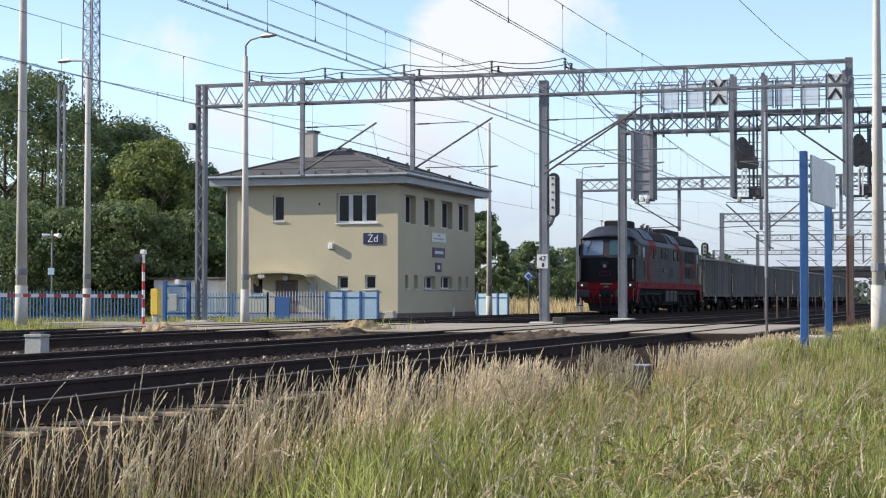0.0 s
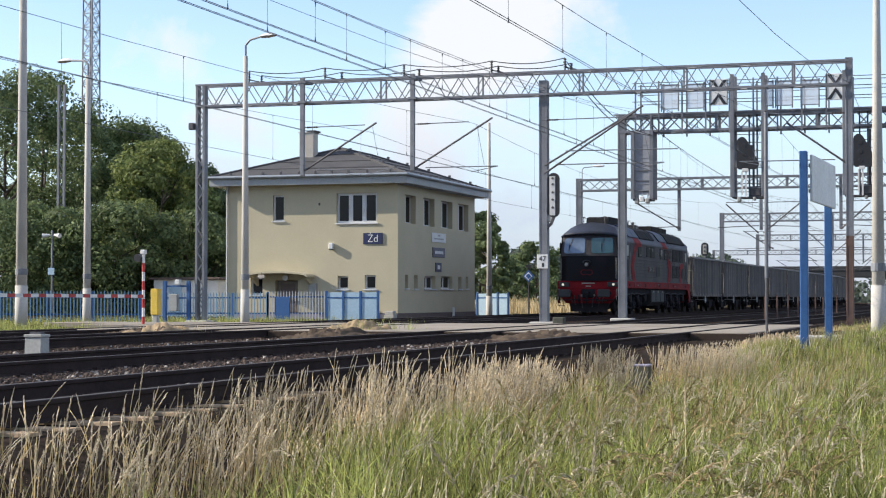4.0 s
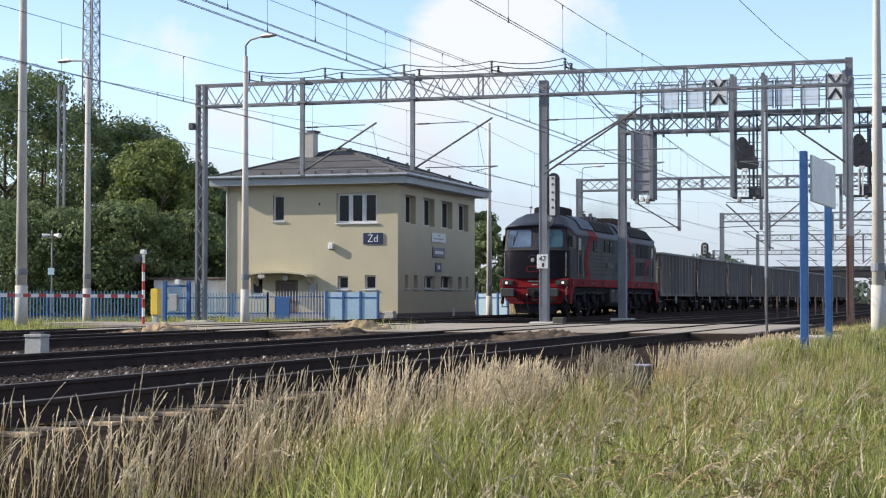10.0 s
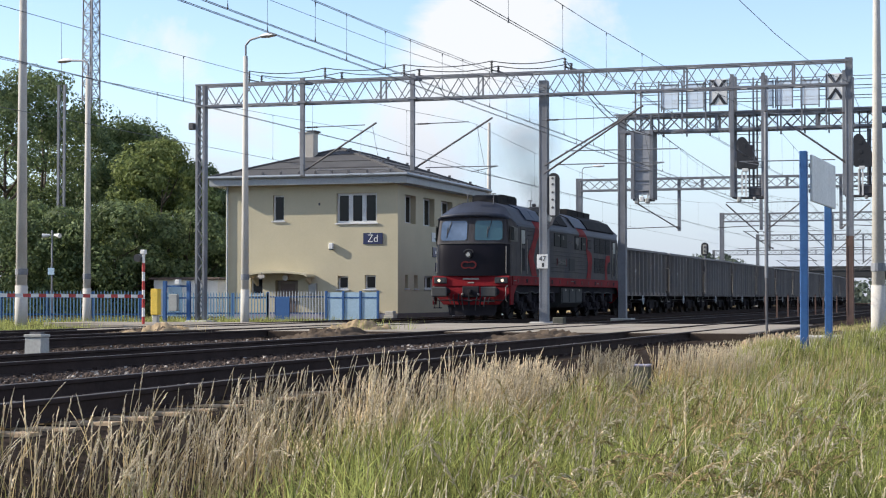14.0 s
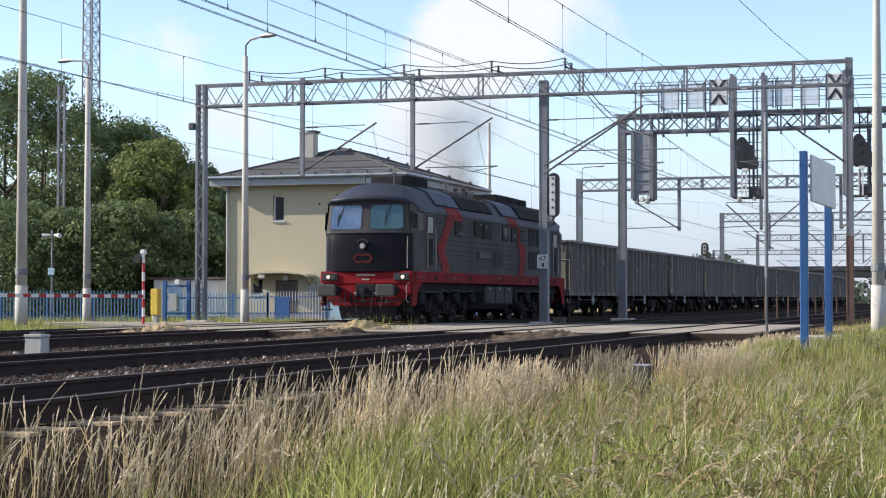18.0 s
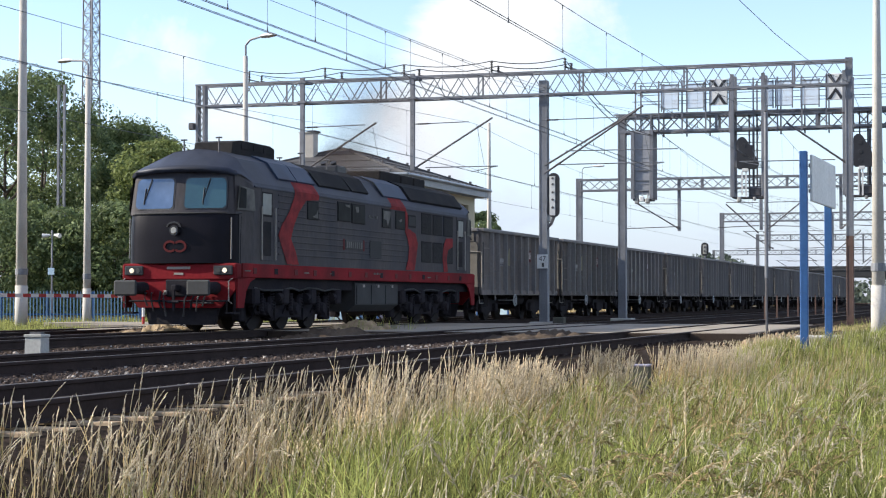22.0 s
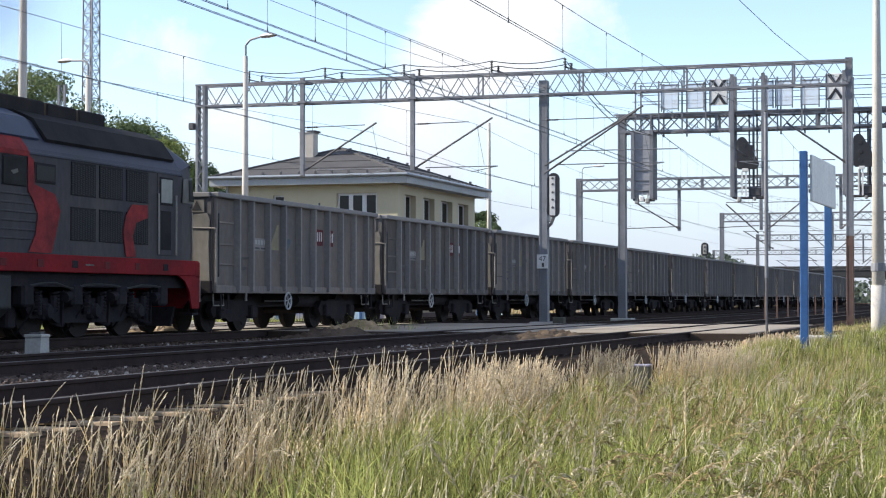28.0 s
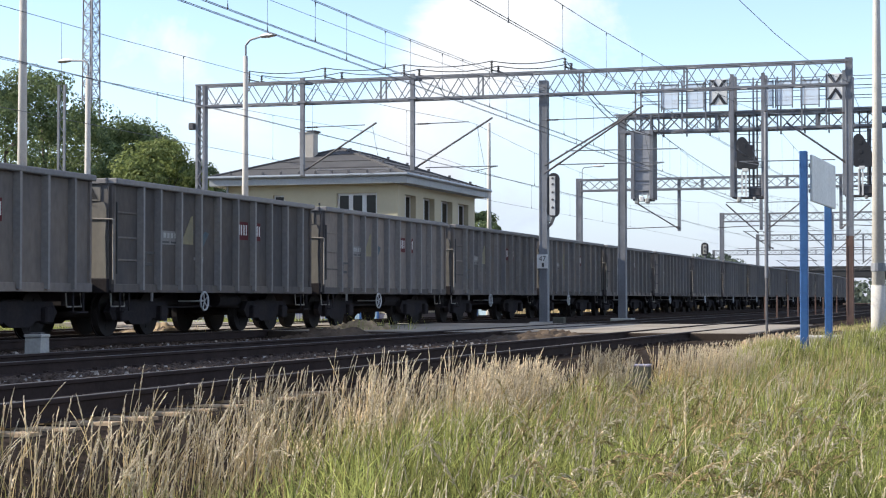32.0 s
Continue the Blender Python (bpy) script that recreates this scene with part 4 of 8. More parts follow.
def cantilever(x, post_y, contact_y, z_post, reach=0.35, tip_z=7.25, twin=False):
    """The bracket that holds a contact wire: strut, top tie, steady arm and insulators."""
    s = 1 if contact_y < post_y else -1
    arm = thing("catenary_bracket", (0, 0, 0), "slanted steel bracket arm with brown insulators under the gantry", "catenary bracket", "catenary brackets")
    top = (x, contact_y - s * reach, tip_z)
    foot = (x, post_y - s * 0.1, z_post)
    part("strut", Geo().tube(foot, top, 0.035), M_STEEL_DARK, arm)
    if twin:
        low, high = (x - 0.12, foot[1], z_post - 0.30), (x - 0.12, top[1] + s * 0.2, tip_z - 0.16)
        part("strut", Geo().tube(low, high, 0.035), M_STEEL_DARK, arm)
        g = Geo()
        insulator(g, Vector(low).lerp(Vector(high), 0.05), Vector(low).lerp(Vector(high), 0.2))
        part("insulator", g, M_CERAMIC, arm, "brown ribbed insulator")
        part("steady_arm", Geo().tube((x - 0.12, post_y - s * 0.9, 6.02), (x - 0.12, contact_y - s * 1.5, 6.0), 0.02), M_STEEL, arm)
    part("top_tie", Geo().tube((x, post_y, 7.15), (x, contact_y + s * 0.1, 7.18), 0.018), M_STEEL, arm)
    for p, q in (((x, post_y - s * 0.18, 7.15), (x, post_y - s * 0.62, 7.152)), (Vector(foot).lerp(Vector(top), 0.05), Vector(foot).lerp(Vector(top), 0.2))):
        g = Geo()
        insulator(g, p, q)
        part("insulator", g, M_CERAMIC, arm, "brown ribbed insulator")
    z = 5.55
    a = Vector(foot).lerp(Vector(top), 0.12)
    part("steady_arm", Geo().tube((x, post_y - s * 0.5, z), (x, contact_y - s * 1.0, z), 0.02), M_STEEL, arm)
    part("registration_arm", Geo().tube((x, contact_y - s * 1.0, z), (x, contact_y, 5.36), 0.014), M_STEEL, arm)
    part("hanger", Geo().tube((x, contact_y - s * 0.2, 7.1), (x, contact_y - s * 0.5, z), 0.008), M_WIRE, arm)


def build_main_gantry():
    x = 62.0
    gantry = thing("catenary_gantry", (0, 0, 0), "grey steel lattice catenary gantry spanning four tracks", "catenary gantry", "catenary gantries")
    truss(gantry, x, 5.0, 29.3, 8.05, 8.92, 0.6, 0.95)
    mast(gantry, x, 29.18, -0.1, 8.92, 0.29, lattice=True)
    mast(gantry, x, 15.72, -0.1, 8.6, 0.31)
    mast(gantry, x, 5.0, 2.9, 9.0, 0.24)
    mast(gantry, x, 5.0, -0.35, 2.9, 0.25, M_RUSTY_POST)
    for y, low in ((24.92, 5.35), (20.59, 5.45)):
        part("drop_post", Geo().box(x - 0.38, x - 0.24, y - 0.08, y + 0.08, low, 9.0, 0.01), M_STEEL, gantry, "post hanging from the beam")
        g = Geo()
        for z in (8.1, 8.85):
            g.box(x - 0.40, x + 0.35, y - 0.16, y + 0.16, z - 0.04, z + 0.04)
        part("clamp", g, M_STEEL, gantry)
    # cable brackets along the top with a sagging line
    tall, low = (27.09, 24.03, 20.93, 17.59, 14.87), (26.84, 23.59, 20.54, 17.51, 14.78)
    for dx, row, top in ((-0.3, tall, 9.35), (0.3, low, 9.24)):
        for y in row:
            g = Geo().tube((x + dx, y, 8.92), (x + dx, y, 9.0), 0.03, n=6)
            insulator(g, (x + dx, y, 9.0), (x + dx, y, top), 0.062, 4)
            part("line_insulator", g, M_BLACK, gantry, "black ribbed line insulator")
        g = Geo()
        pts = []
        for a, b in zip(row[:-1], row[1:]):
            pts += [(x + dx, a + (b - a) * q / 8, top - 0.60 * (q / 8) * (1 - q / 8)) for q in range(8)]
        pts.append((x + dx, row[-1], top))
        part("top_cable", g.path(pts, 0.017, 5), M_BLACK, gantry)
        for y in row:
            part("clamp_strut", Geo().bar((x + dx, y, 9.02), (x + dx, y - 0.42, 8.92), 0.045), M_BLACK, gantry)
    part("cable_box", Geo().box(x - 0.2, x + 0.05, 29.45, 29.65, 7.22, 7.48, 0.02), M_STEEL_DARK, gantry)
    cantilever(x - 0.3, 24.92, TRACKS[3], 5.55)
    cantilever(x - 0.3, 20.59, TRACKS[2], 5.55, 0.80, 7.30)
    cantilever(x - 0.3, 15.72, TRACKS[1], 5.52, 0.25, 7.55, True)
    cantilever(x + 0.3, 5.0, TRACKS[0], 5.4, -0.65, 6.85)
    # cable slung from the beam to the signal bridge
    for off in (0.0, 0.12):
        a, b = Vector((x, 14.88 + off, 9.25)), Vector((73.3, 13.95 + off, 7.57))
        pts = [a.lerp(b, k / 12) + Vector((0, 0, -(0.55 + off) * math.sin(math.pi * k / 12))) for k in range(13)]
        tagged(part("slung_cable", Geo().path(pts, 0.018, 5), M_BLACK), "black cable slung between gantry and signal bridge", "cable", "slung cables")
    # square km plate on the middle mast, and the signal on its side
    plate = thing("kilometre_plate", (61.74, 15.72, 2.10), "white kilometre plate with black figures on the mast", "kilometre plate")
    part("plate", Geo().box(-0.02, 0.0, -0.20, 0.20, -0.25, 0.25, 0.005), M_WHITE_PAINT, plate)
    lettering("number", "47", 0.27, M_BLACK, plate, pose(-0.024, 0.0, 0.09, 90, 0, -90))
    part("writing_bar", Geo().box(-0.026, -0.02, -0.06, 0.02, -0.19, -0.05), M_BLACK, plate)
    signal = thing("signal", (61.9, 15.25, 0.0), "tall dark colour-light signal head mounted on the gantry mast", "railway signal", "railway signals")
    oval = [(0.09 + 0.22 * math.cos(math.pi * i / 10), 5.05 + 0.22 * math.sin(math.pi * i / 10)) for i in range(11)]
    oval += [(0.09 - 0.22 * math.cos(math.pi * i / 10), 3.89 - 0.22 * math.sin(math.pi * i / 10)) for i in range(11)]
    part("backboard", Geo().prism(oval, "x", -0.05, 0.0), M_BLACK, signal)
    part("lamp_case", Geo().box(0.0, 0.3, -0.06, 0.22, 3.80, 5.10, 0.03), M_GREY_BOX, signal)
    part("plate_face", Geo().box(-0.06, -0.05, 0.025, 0.235, 3.75, 5.15, 0.003), M_WHITE_FRAME, signal, "pale case face")
    for z in (5.07, 4.86, 4.57, 4.31, 4.03):
        part("lamp", Geo().tube((-0.06, 0.12, z), (-0.085, 0.12, z), 0.045, 0.038, 12), M_STEEL_DARK, signal)
    part("junction_box", Geo().box(-0.04, 0.14, 0.12, 0.34, 3.52, 3.76, 0.02), M_GREY_BOX, signal, "pale box under the signal")
    part("bracket", Geo().bar((0.0, 0.08, 3.70), (0.0, 0.20, 3.42), 0.09).bar((0.0, 0.20, 3.44), (0.0, 0.44, 3.20), 0.09).bar((0.05, 0.16, 5.0), (0.05, 0.44, 5.0), 0.06), M_STEEL_DARK, signal)


def build_far_signal():
    s = thing("signal", (128.0, 20.55, 0.0), "small distant oval signal head on a post between the tracks", "railway signal", "railway signals")
    oval = [(0.27 * math.cos(math.pi * i / 8), 0.22 + 0.27 * math.sin(math.pi * i / 8)) for i in range(9)]
    oval += [(-0.27 * math.cos(math.pi * i / 8), -0.22 - 0.27 * math.sin(math.pi * i / 8)) for i in range(9)]
    part("backboard", Geo().prism([(u, 4.33 + w) for u, w in oval], "x", -0.05, 0.0), M_BLACK, s)
    part("plate_face", Geo().box(-0.06, -0.05, -0.13, 0.13, 4.0, 4.66, 0.003), M_GREY_BOX, s, "pale grey case face")
    for k in range(2):
        part("lamp_hood", Geo().tube((-0.06, 0.0, 4.18 + 0.3 * k), (-0.14, 0.0, 4.19 + 0.3 * k), 0.08, 0.08, 12), M_STEEL_DARK, s)
    part("post", Geo().tube((0.06, 0.0, -0.3), (0.06, 0.0, 4.7), 0.06, n=10), M_STEEL, s)


def build_signal_gantry():
    x = 74.0
    y0, y1 = -3.0, 15.4
    gantry = thing("signal_gantry", (0, 0, 0), "grey steel signal bridge with walkway, railings and hanging cages", "signal gantry")
    truss(gantry, x, y0, y1, 7.72, 8.45, 0.9, 1.0, 0.10, 0.075)
    mast(gantry, x, 15.36, -0.1, 8.5, 0.33)
    mast(gantry, x, -2.8, -0.1, 8.5, 0.40)
    g = Geo()
    for k in range(int((y1 + 0.2 - y0) / 0.16)):
        g.box(x - 0.57, x + 0.57, y0 + 0.16 * k, y0 + 0.16 * k + 0.045, 8.465, 8.49)
    for sx in (-0.6, -0.2, 0.2, 0.57):
        g.box(x + sx, x + sx + 0.03, y0, y1 + 0.2, 8.45, 8.51)
    part("walkway", g, M_STEEL, gantry, "open steel grating walkway")
    for sx in (-0.58, 0.58):
        for z in (9.0, 9.4, 9.78):
            part("rail", Geo().tube((x + sx, y0, z), (x + sx, y1 - 0.6, z), 0.017, n=6), M_STEEL, gantry)
        for k in range(19):
            part("railing_post", Geo().box(x + sx - 0.03, x + sx + 0.03, y0 + 0.98 * k, y0 + 0.98 * k + 0.06, 7.6, 9.85), M_STEEL, gantry)
    for a, b in ((12.85, 13.56), (11.79, 12.5), (8.96, 9.3), (8.18, 8.86), (7.11, 7.83), (3.6, 4.3), (2.4, 3.1)):
        screen = part("screen", Geo().box(x - 0.64, x - 0.63, a, b, 8.66, 9.66), M_SCREEN, gantry, "pale fine wire screen on the railing")
        g = Geo()
        for q in (a, b):
            g.box(x - 0.66, x - 0.61, q - 0.025, q + 0.025, 8.55, 9.72)
        for z in (8.66, 9.66):
            g.box(x - 0.66, x - 0.61, a + 0.025, b - 0.025, z - 0.02, z + 0.02)
        part("screen_frame", g, M_STEEL, screen)
    for a, low in ((10.80, 8.74), (6.07, 8.80)):
        board = part("marker_board", Geo().box(x - 0.72, x - 0.68, a, a + 0.74, low, low + 1.08, 0.01), M_WHITE_PAINT, gantry, "white board with two black chevrons")
        for z, s in ((low + 0.04, 1), (low + 1.04, -1)):
            g = Geo()
            g.prism([(a + 0.03, z), (a + 0.19, z), (a + 0.37, z + s * 0.30), (a + 0.55, z), (a + 0.71, z), (a + 0.37, z + s * 0.47)], "x", x - 0.735, x - 0.72)
            part("chevron", g, M_BLACK, board)
        for q in (a, a + 0.71):
            part("board_edge", Geo().box(x - 0.735, x - 0.72, q, q + 0.03, low, low + 1.08), M_BLACK, board)

    def cage(ya, yb, low, high):
        box = part("cage", Geo().box(x - 0.75, x + 0.1, ya, yb, low - 0.06, low), M_STEEL_DARK, gantry, "hanging maintenance cage")
        for yy in (ya, yb):
            for xx in (x - 0.75, x + 0.1):
                part("cage_post", Geo().box(xx - 0.05, xx + 0.05, yy - 0.08, yy + 0.08, low, high, 0.01), M_STEEL, box)
        z = low + 0.35
        while z < low + 1.3:
            g = Geo()
            g.tube((x - 0.75, ya, z), (x - 0.75, yb, z), 0.02, n=6).tube((x - 0.75, ya, z), (x + 0.1, ya, z), 0.02, n=6).tube((x - 0.75, yb, z), (x + 0.1, yb, z), 0.02, n=6)
            part("cage_rail", g, M_STEEL, box)
            z += 0.42
        return box
    c1 = cage(13.98, 14.76, 4.92, 7.75)
    part("back_panel", Geo().box(x - 0.72, x - 0.68, 14.05, 14.70, 5.1, 7.75, 0.01), M_SHEET, c1, "grey sheet panel closing the cage")
    for z in (5.55, 6.10, 6.65, 7.20):
        part("panel_band", Geo().box(x - 0.735, x - 0.72, 14.05, 14.70, z - 0.02, z + 0.02, 0.004), M_SHEET, c1)
    part("side_panel", Geo().box(x - 0.70, x + 0.05, 13.90, 13.94, 4.95, 7.75, 0.006), M_STEEL_DARK, c1, "dark side sheet of the ladder cage")
    part("ladder", Geo().box(x - 0.7, x - 0.64, 13.98, 14.04, 4.9, 8.5).box(x - 0.3, x - 0.24, 13.98, 14.04, 4.9, 8.5), M_STEEL, c1)
    g = Geo()
    for k in range(11):
        g.box(x - 0.7, x - 0.24, 14.0, 14.03, 5.0 + 0.3 * k, 5.03 + 0.3 * k)
    part("ladder_rungs", g, M_STEEL, c1)
    for q, (dy, dz) in enumerate(((0.16, 0.0), (0.40, 0.08), (0.62, -0.02))):
        part("fitting", Geo().box(x - 0.86 + 0.05 * q, x - 0.62, 13.98 + dy - 0.09, 13.98 + dy + 0.09, 4.74 + dz, 4.95 + dz, 0.03).tube((x - 0.7, 13.98 + dy, 4.9 + dz), (x - 0.7, 13.98 + dy, 5.25), 0.025, n=6), M_GREY_BOX if q != 1 else M_WHITE_PAINT, c1, "small pale fitting")
    for ya, yb in ((9.35, 10.62), (4.9, 6.1)):
        c = cage(ya, yb, 4.95, 10.0)
        part("equipment_box", Geo().box(x - 0.6, x - 0.2, ya + 0.12, ya + 0.62, 4.97, 5.38, 0.03), M_STEEL_DARK, c, "dark equipment box on the cage floor")
        part("back_ladder", Geo().box(x - 0.16, x - 0.08, ya + 0.30, ya + 0.36, 4.97, 8.4).box(x - 0.16, x - 0.08, ya + 0.62, ya + 0.68, 4.97, 8.4), M_STEEL_DARK, c)
        for q in range(9):
            part("cage_bar", Geo().tube((x + 0.1, ya, 5.2 + 0.34 * q), (x + 0.1, yb, 5.2 + 0.34 * q), 0.016, n=5), M_STEEL_DARK, c)
        part("fitting", Geo().box(x - 0.85, x - 0.65, yb - 0.36, yb - 0.20, 4.72, 4.93, 0.03).box(x - 0.85, x - 0.65, ya + 0.30, ya + 0.42, 4.78, 4.93, 0.03), M_GREY_BOX, c, "small pale fittings under the cage")
    for yy in (10.08, 5.42):
        s = thing("signal", (x - 0.8, yy, 6.72), "black hooded colour-light signal head in a hanging cage", "railway signal", "railway signals")
        hood = [(0.26, -0.66), (0.33, -0.58), (0.36, 0.40), (0.30, 0.58), (0.18, 0.68), (0.04, 0.66), (-0.06, 0.56), (-0.50, -0.26), (-0.56, -0.44), (-0.52, -0.60), (-0.42, -0.66)]
        part("backboard", Geo().prism(hood, "x", -0.06, 0.0), M_BLACK, s)
        part("lamp_case", Geo().box(0.0, 0.28, -0.3, 0.22, -0.6, 0.35, 0.03), M_STEEL_DARK, s)
        for q in range(3):
            part("lamp_hood", Geo().tube((-0.06, 0.05, -0.40 + 0.36 * q), (-0.075, 0.05, -0.40 + 0.36 * q), 0.09, 0.085, 14), M_BLACK, s)
        part("bracket", Geo().box(-0.1, 0.1, -0.12, 0.12, -0.75, -0.62, 0.01).box(-0.06, 0.0, -0.06, 0.0, -1.8, -0.75).box(-0.06, 0.0, 0.1, 0.16, -1.7, -0.75), M_WHITE_PAINT, s)
        part("pole", Geo().tube((0.3, -0.3, -1.7), (0.3, -0.3, 0.9), 0.05), M_STEEL_DARK, s)


def build_far_gantries():
    for x, a, b, mids in ((118.6, -6.0, 27.6, (20.75, 15.3, 10.13)), (170.0, -10.0, 25.65, (21.15, 15.3, 10.1)), (228.0, -12.0, 28.1, (15.0,)), (300.0, -14.0, 34.0, (15.0,))):
        g = thing("catenary_gantry", (0, 0, 0), "distant grey lattice catenary gantry over the tracks", "catenary gantry", "catenary gantries")
        shift = bend(x)[1] - 18.36
        truss(g, x, a + shift, b + shift, 8.05, 8.9, 0.6, 1.4, 0.12, 0.08)
        for y in (a, b):
            mast(g, x, y + shift, -0.2, 8.95, 0.4)
        for y in mids:
            part("drop_post", Geo().box(x - 0.1, x + 0.1, y + shift - 0.1, y + shift + 0.1, 5.3, 8.9), M_STEEL, g)
        for foot, low, tip, high in ((20.75, 5.45, 23.6, 7.2), (15.45, 5.1, 17.6, 7.05), (15.15, 5.1, 12.7, 7.1), (10.13, 5.3, 8.25, 7.03)):
            arm = part("bracket_arm", Geo().tube((x - 0.15, foot + shift, low), (x - 0.15, tip + shift, high), 0.05, n=6), M_STEEL_DARK, g)
            part("steady_arm", Geo().tube((x - 0.15, foot + shift, 5.6), (x - 0.15, tip * 1.25 - foot * 0.25 + shift, 5.5), 0.03, n=5), M_STEEL_DARK, arm)
            part("top_tie", Geo().tube((x - 0.15, foot + shift, 7.12), (x - 0.15, tip + shift, 7.16), 0.025, n=5), M_STEEL_DARK, arm)
        if x < 120:
            light = thing("gantry_lamp", (x, b + shift - 0.2, 8.95), "small pale lamp on a bent arm atop a gantry mast", "lamp")
            part("arm", Geo().path([(0, 0, -0.1), (0, 0, 0.62), (0, -0.14, 0.76), (0, -0.75, 0.80)], 0.03, 6), M_STEEL, light)
            lamp_head(light, (0, -0.75, 0.82), (0, -1, 0))


SPANS = ((-6, 62), (62, 118.6), (118.6, 170), (170, 228), (228, 300))


def wire_run(name, lateral, z, label, r=0.011, sag=0.0, zig=0.0):
    pts = []
    for k, (a, b) in enumerate(SPANS):
        n = 10 if sag else 2
        for i in range(n + (k == len(SPANS) - 1)):
            u = i / n
            s = a + (b - a) * u
            x, y, h = bend(s, lateral + zig * (1 if k % 2 else -1) * (1 - 2 * u))
            pts.append((x, y, z - sag * 4 * u * (1 - u)))
    return tagged(part(name, Geo().path(pts, r), M_WIRE), label, "overhead wire", "overhead wires")


def hang(line, lateral, zc, z, sag, first, pitch):
    """Droppers from a messenger wire down to its contact wire, each with a clip at head and foot."""
    s = first - pitch * int((first - 14) / pitch)
    while s < 118:
        a, b = SPANS[0] if s < SPANS[0][1] else SPANS[1]
        u = (s - a) / (b - a)
        top = z - sag * 4 * u * (1 - u)
        part("dropper", Geo().tube((s, lateral, zc), (s, lateral, top), 0.004, n=4), M_WIRE, line)
        part("dropper_clip", Geo().tube((s, lateral, zc), (s, lateral, zc + 0.10), 0.018, 0.006, n=6), M_WIRE, line)
        part("dropper_clip", Geo().tube((s, lateral, top - 0.07), (s, lateral, top), 0.006, 0.015, n=6), M_WIRE, line)
        s += pitch


def build_wires():
    for c, zc, z, sag, off, first, pitch in ((TRACKS[0], 5.33, 7.15, 0.95, -0.10, 28.3, 3.8), (TRACKS[2], 5.42, 7.15, 0.75, -0.04, 38.0, 8.2), (TRACKS[3], 5.25, 6.94, 0.60, -0.04, 44.6, 8.2)):
        wire_run("contact_wire", c + off, zc, "dark contact wire above the track", 0.0070, zig=0.12)
        if c < 20:
            wire_run("contact_wire", c + off + 0.07, zc, "dark contact wire above the track", 0.0062, zig=0.12)
        hang(wire_run("messenger_wire", c, z, "sagging messenger wire with droppers", 0.0068, sag), c, zc, z, sag, first, pitch)
    # two overlapping sets of wires above the second track
    for c, z, sag, first, pitch in ((12.47, 7.35, 0.92, 29.2, 4.0), (12.11, 7.05, 0.80, 30.6, 3.9)):
        for d in (-0.026, 0.026):
            wire_run("contact_wire", c + d, 5.52, "one of a pair of dark contact wires", 0.0066, zig=0.04)
        hang(wire_run("messenger_wire", c, z, "sagging messenger wire with droppers", 0.0068, sag), c, 5.52, z, sag, first, pitch)
    wire_run("messenger_wire", 12.31, 7.45, "thin bare wire rising between two messengers", 0.0052, 1.42)
    wire_run("feeder_wire", 5.0, 8.15, "thick feeder wire along the line", 0.0082, 1.5)


# ---------------------------------------------------------------- poles, fences, small trackside things
def lamp_head(parent, p, way):
    p = Vector(p)
    d = Vector(way).normalized()
    g = Geo()
    side = Vector((-d.y, d.x, 0))
    prof = ((0.0, 0.06, 0.05), (0.14, 0.14, 0.10), (0.42, 0.19, 0.13), (0.70, 0.15, 0.09), (0.80, 0.05, 0.03))
    for t, w, h in prof:
        c = p + d * t
        g.v += [tuple(c + side * w), tuple(c + Vector((0, 0, h))), tuple(c - side * w), tuple(c - Vector((0, 0, h * 0.5)))]
    for k in range(len(prof) - 1):
        g.f += [(4 * k + i, 4 * k + (i + 1) % 4, 4 * k + 4 + (i + 1) % 4, 4 * k + 4 + i) for i in range(4)]
    g.f += [(3, 2, 1, 0), (16, 17, 18, 19)]
    part("lamp_head", g, M_WHITE_FRAME, parent, "pale lamp head")


def concrete_pole(x, y, z, h, r0, r1, label, lamp=None, mat=None, arm=1.2):
    pole = thing("street_lamp" if lamp else "concrete_pole", (x, y, z), label, "street lamp" if lamp else "pole", "tall poles")
    part("shaft", Geo().tube((0, 0, -0.4), (0, 0, h), r0, r1, 16), mat or M_CONCRETE, pole, smooth=True)
    part("collar", Geo().tube((0, 0, 1.55), (0, 0, 1.75), r0 * 1.03, r0 * 1.03, 16), M_STEEL, pole)
    part("base_sleeve", Geo().tube((0, 0, -0.4), (0, 0, 1.2), r0 * 1.07, r0 * 1.03, 16), mat or M_CONCRETE, pole, smooth=True)
    if lamp:
        d = Vector(lamp).normalized()
        pts = [Vector((0, 0, h - 0.2)), Vector((0, 0, h + 0.40)), d * 0.22 + Vector((0, 0, h + 0.58)), d * arm + Vector((0, 0, h + 0.64))]
        g = Geo()
        for a, b in zip(pts[:-1], pts[1:]):
            g.tube(a, b, 0.04, n=8)
        part("arm", g, M_STEEL, pole)
        lamp_head(pole, pts[-1], d)
    return pole


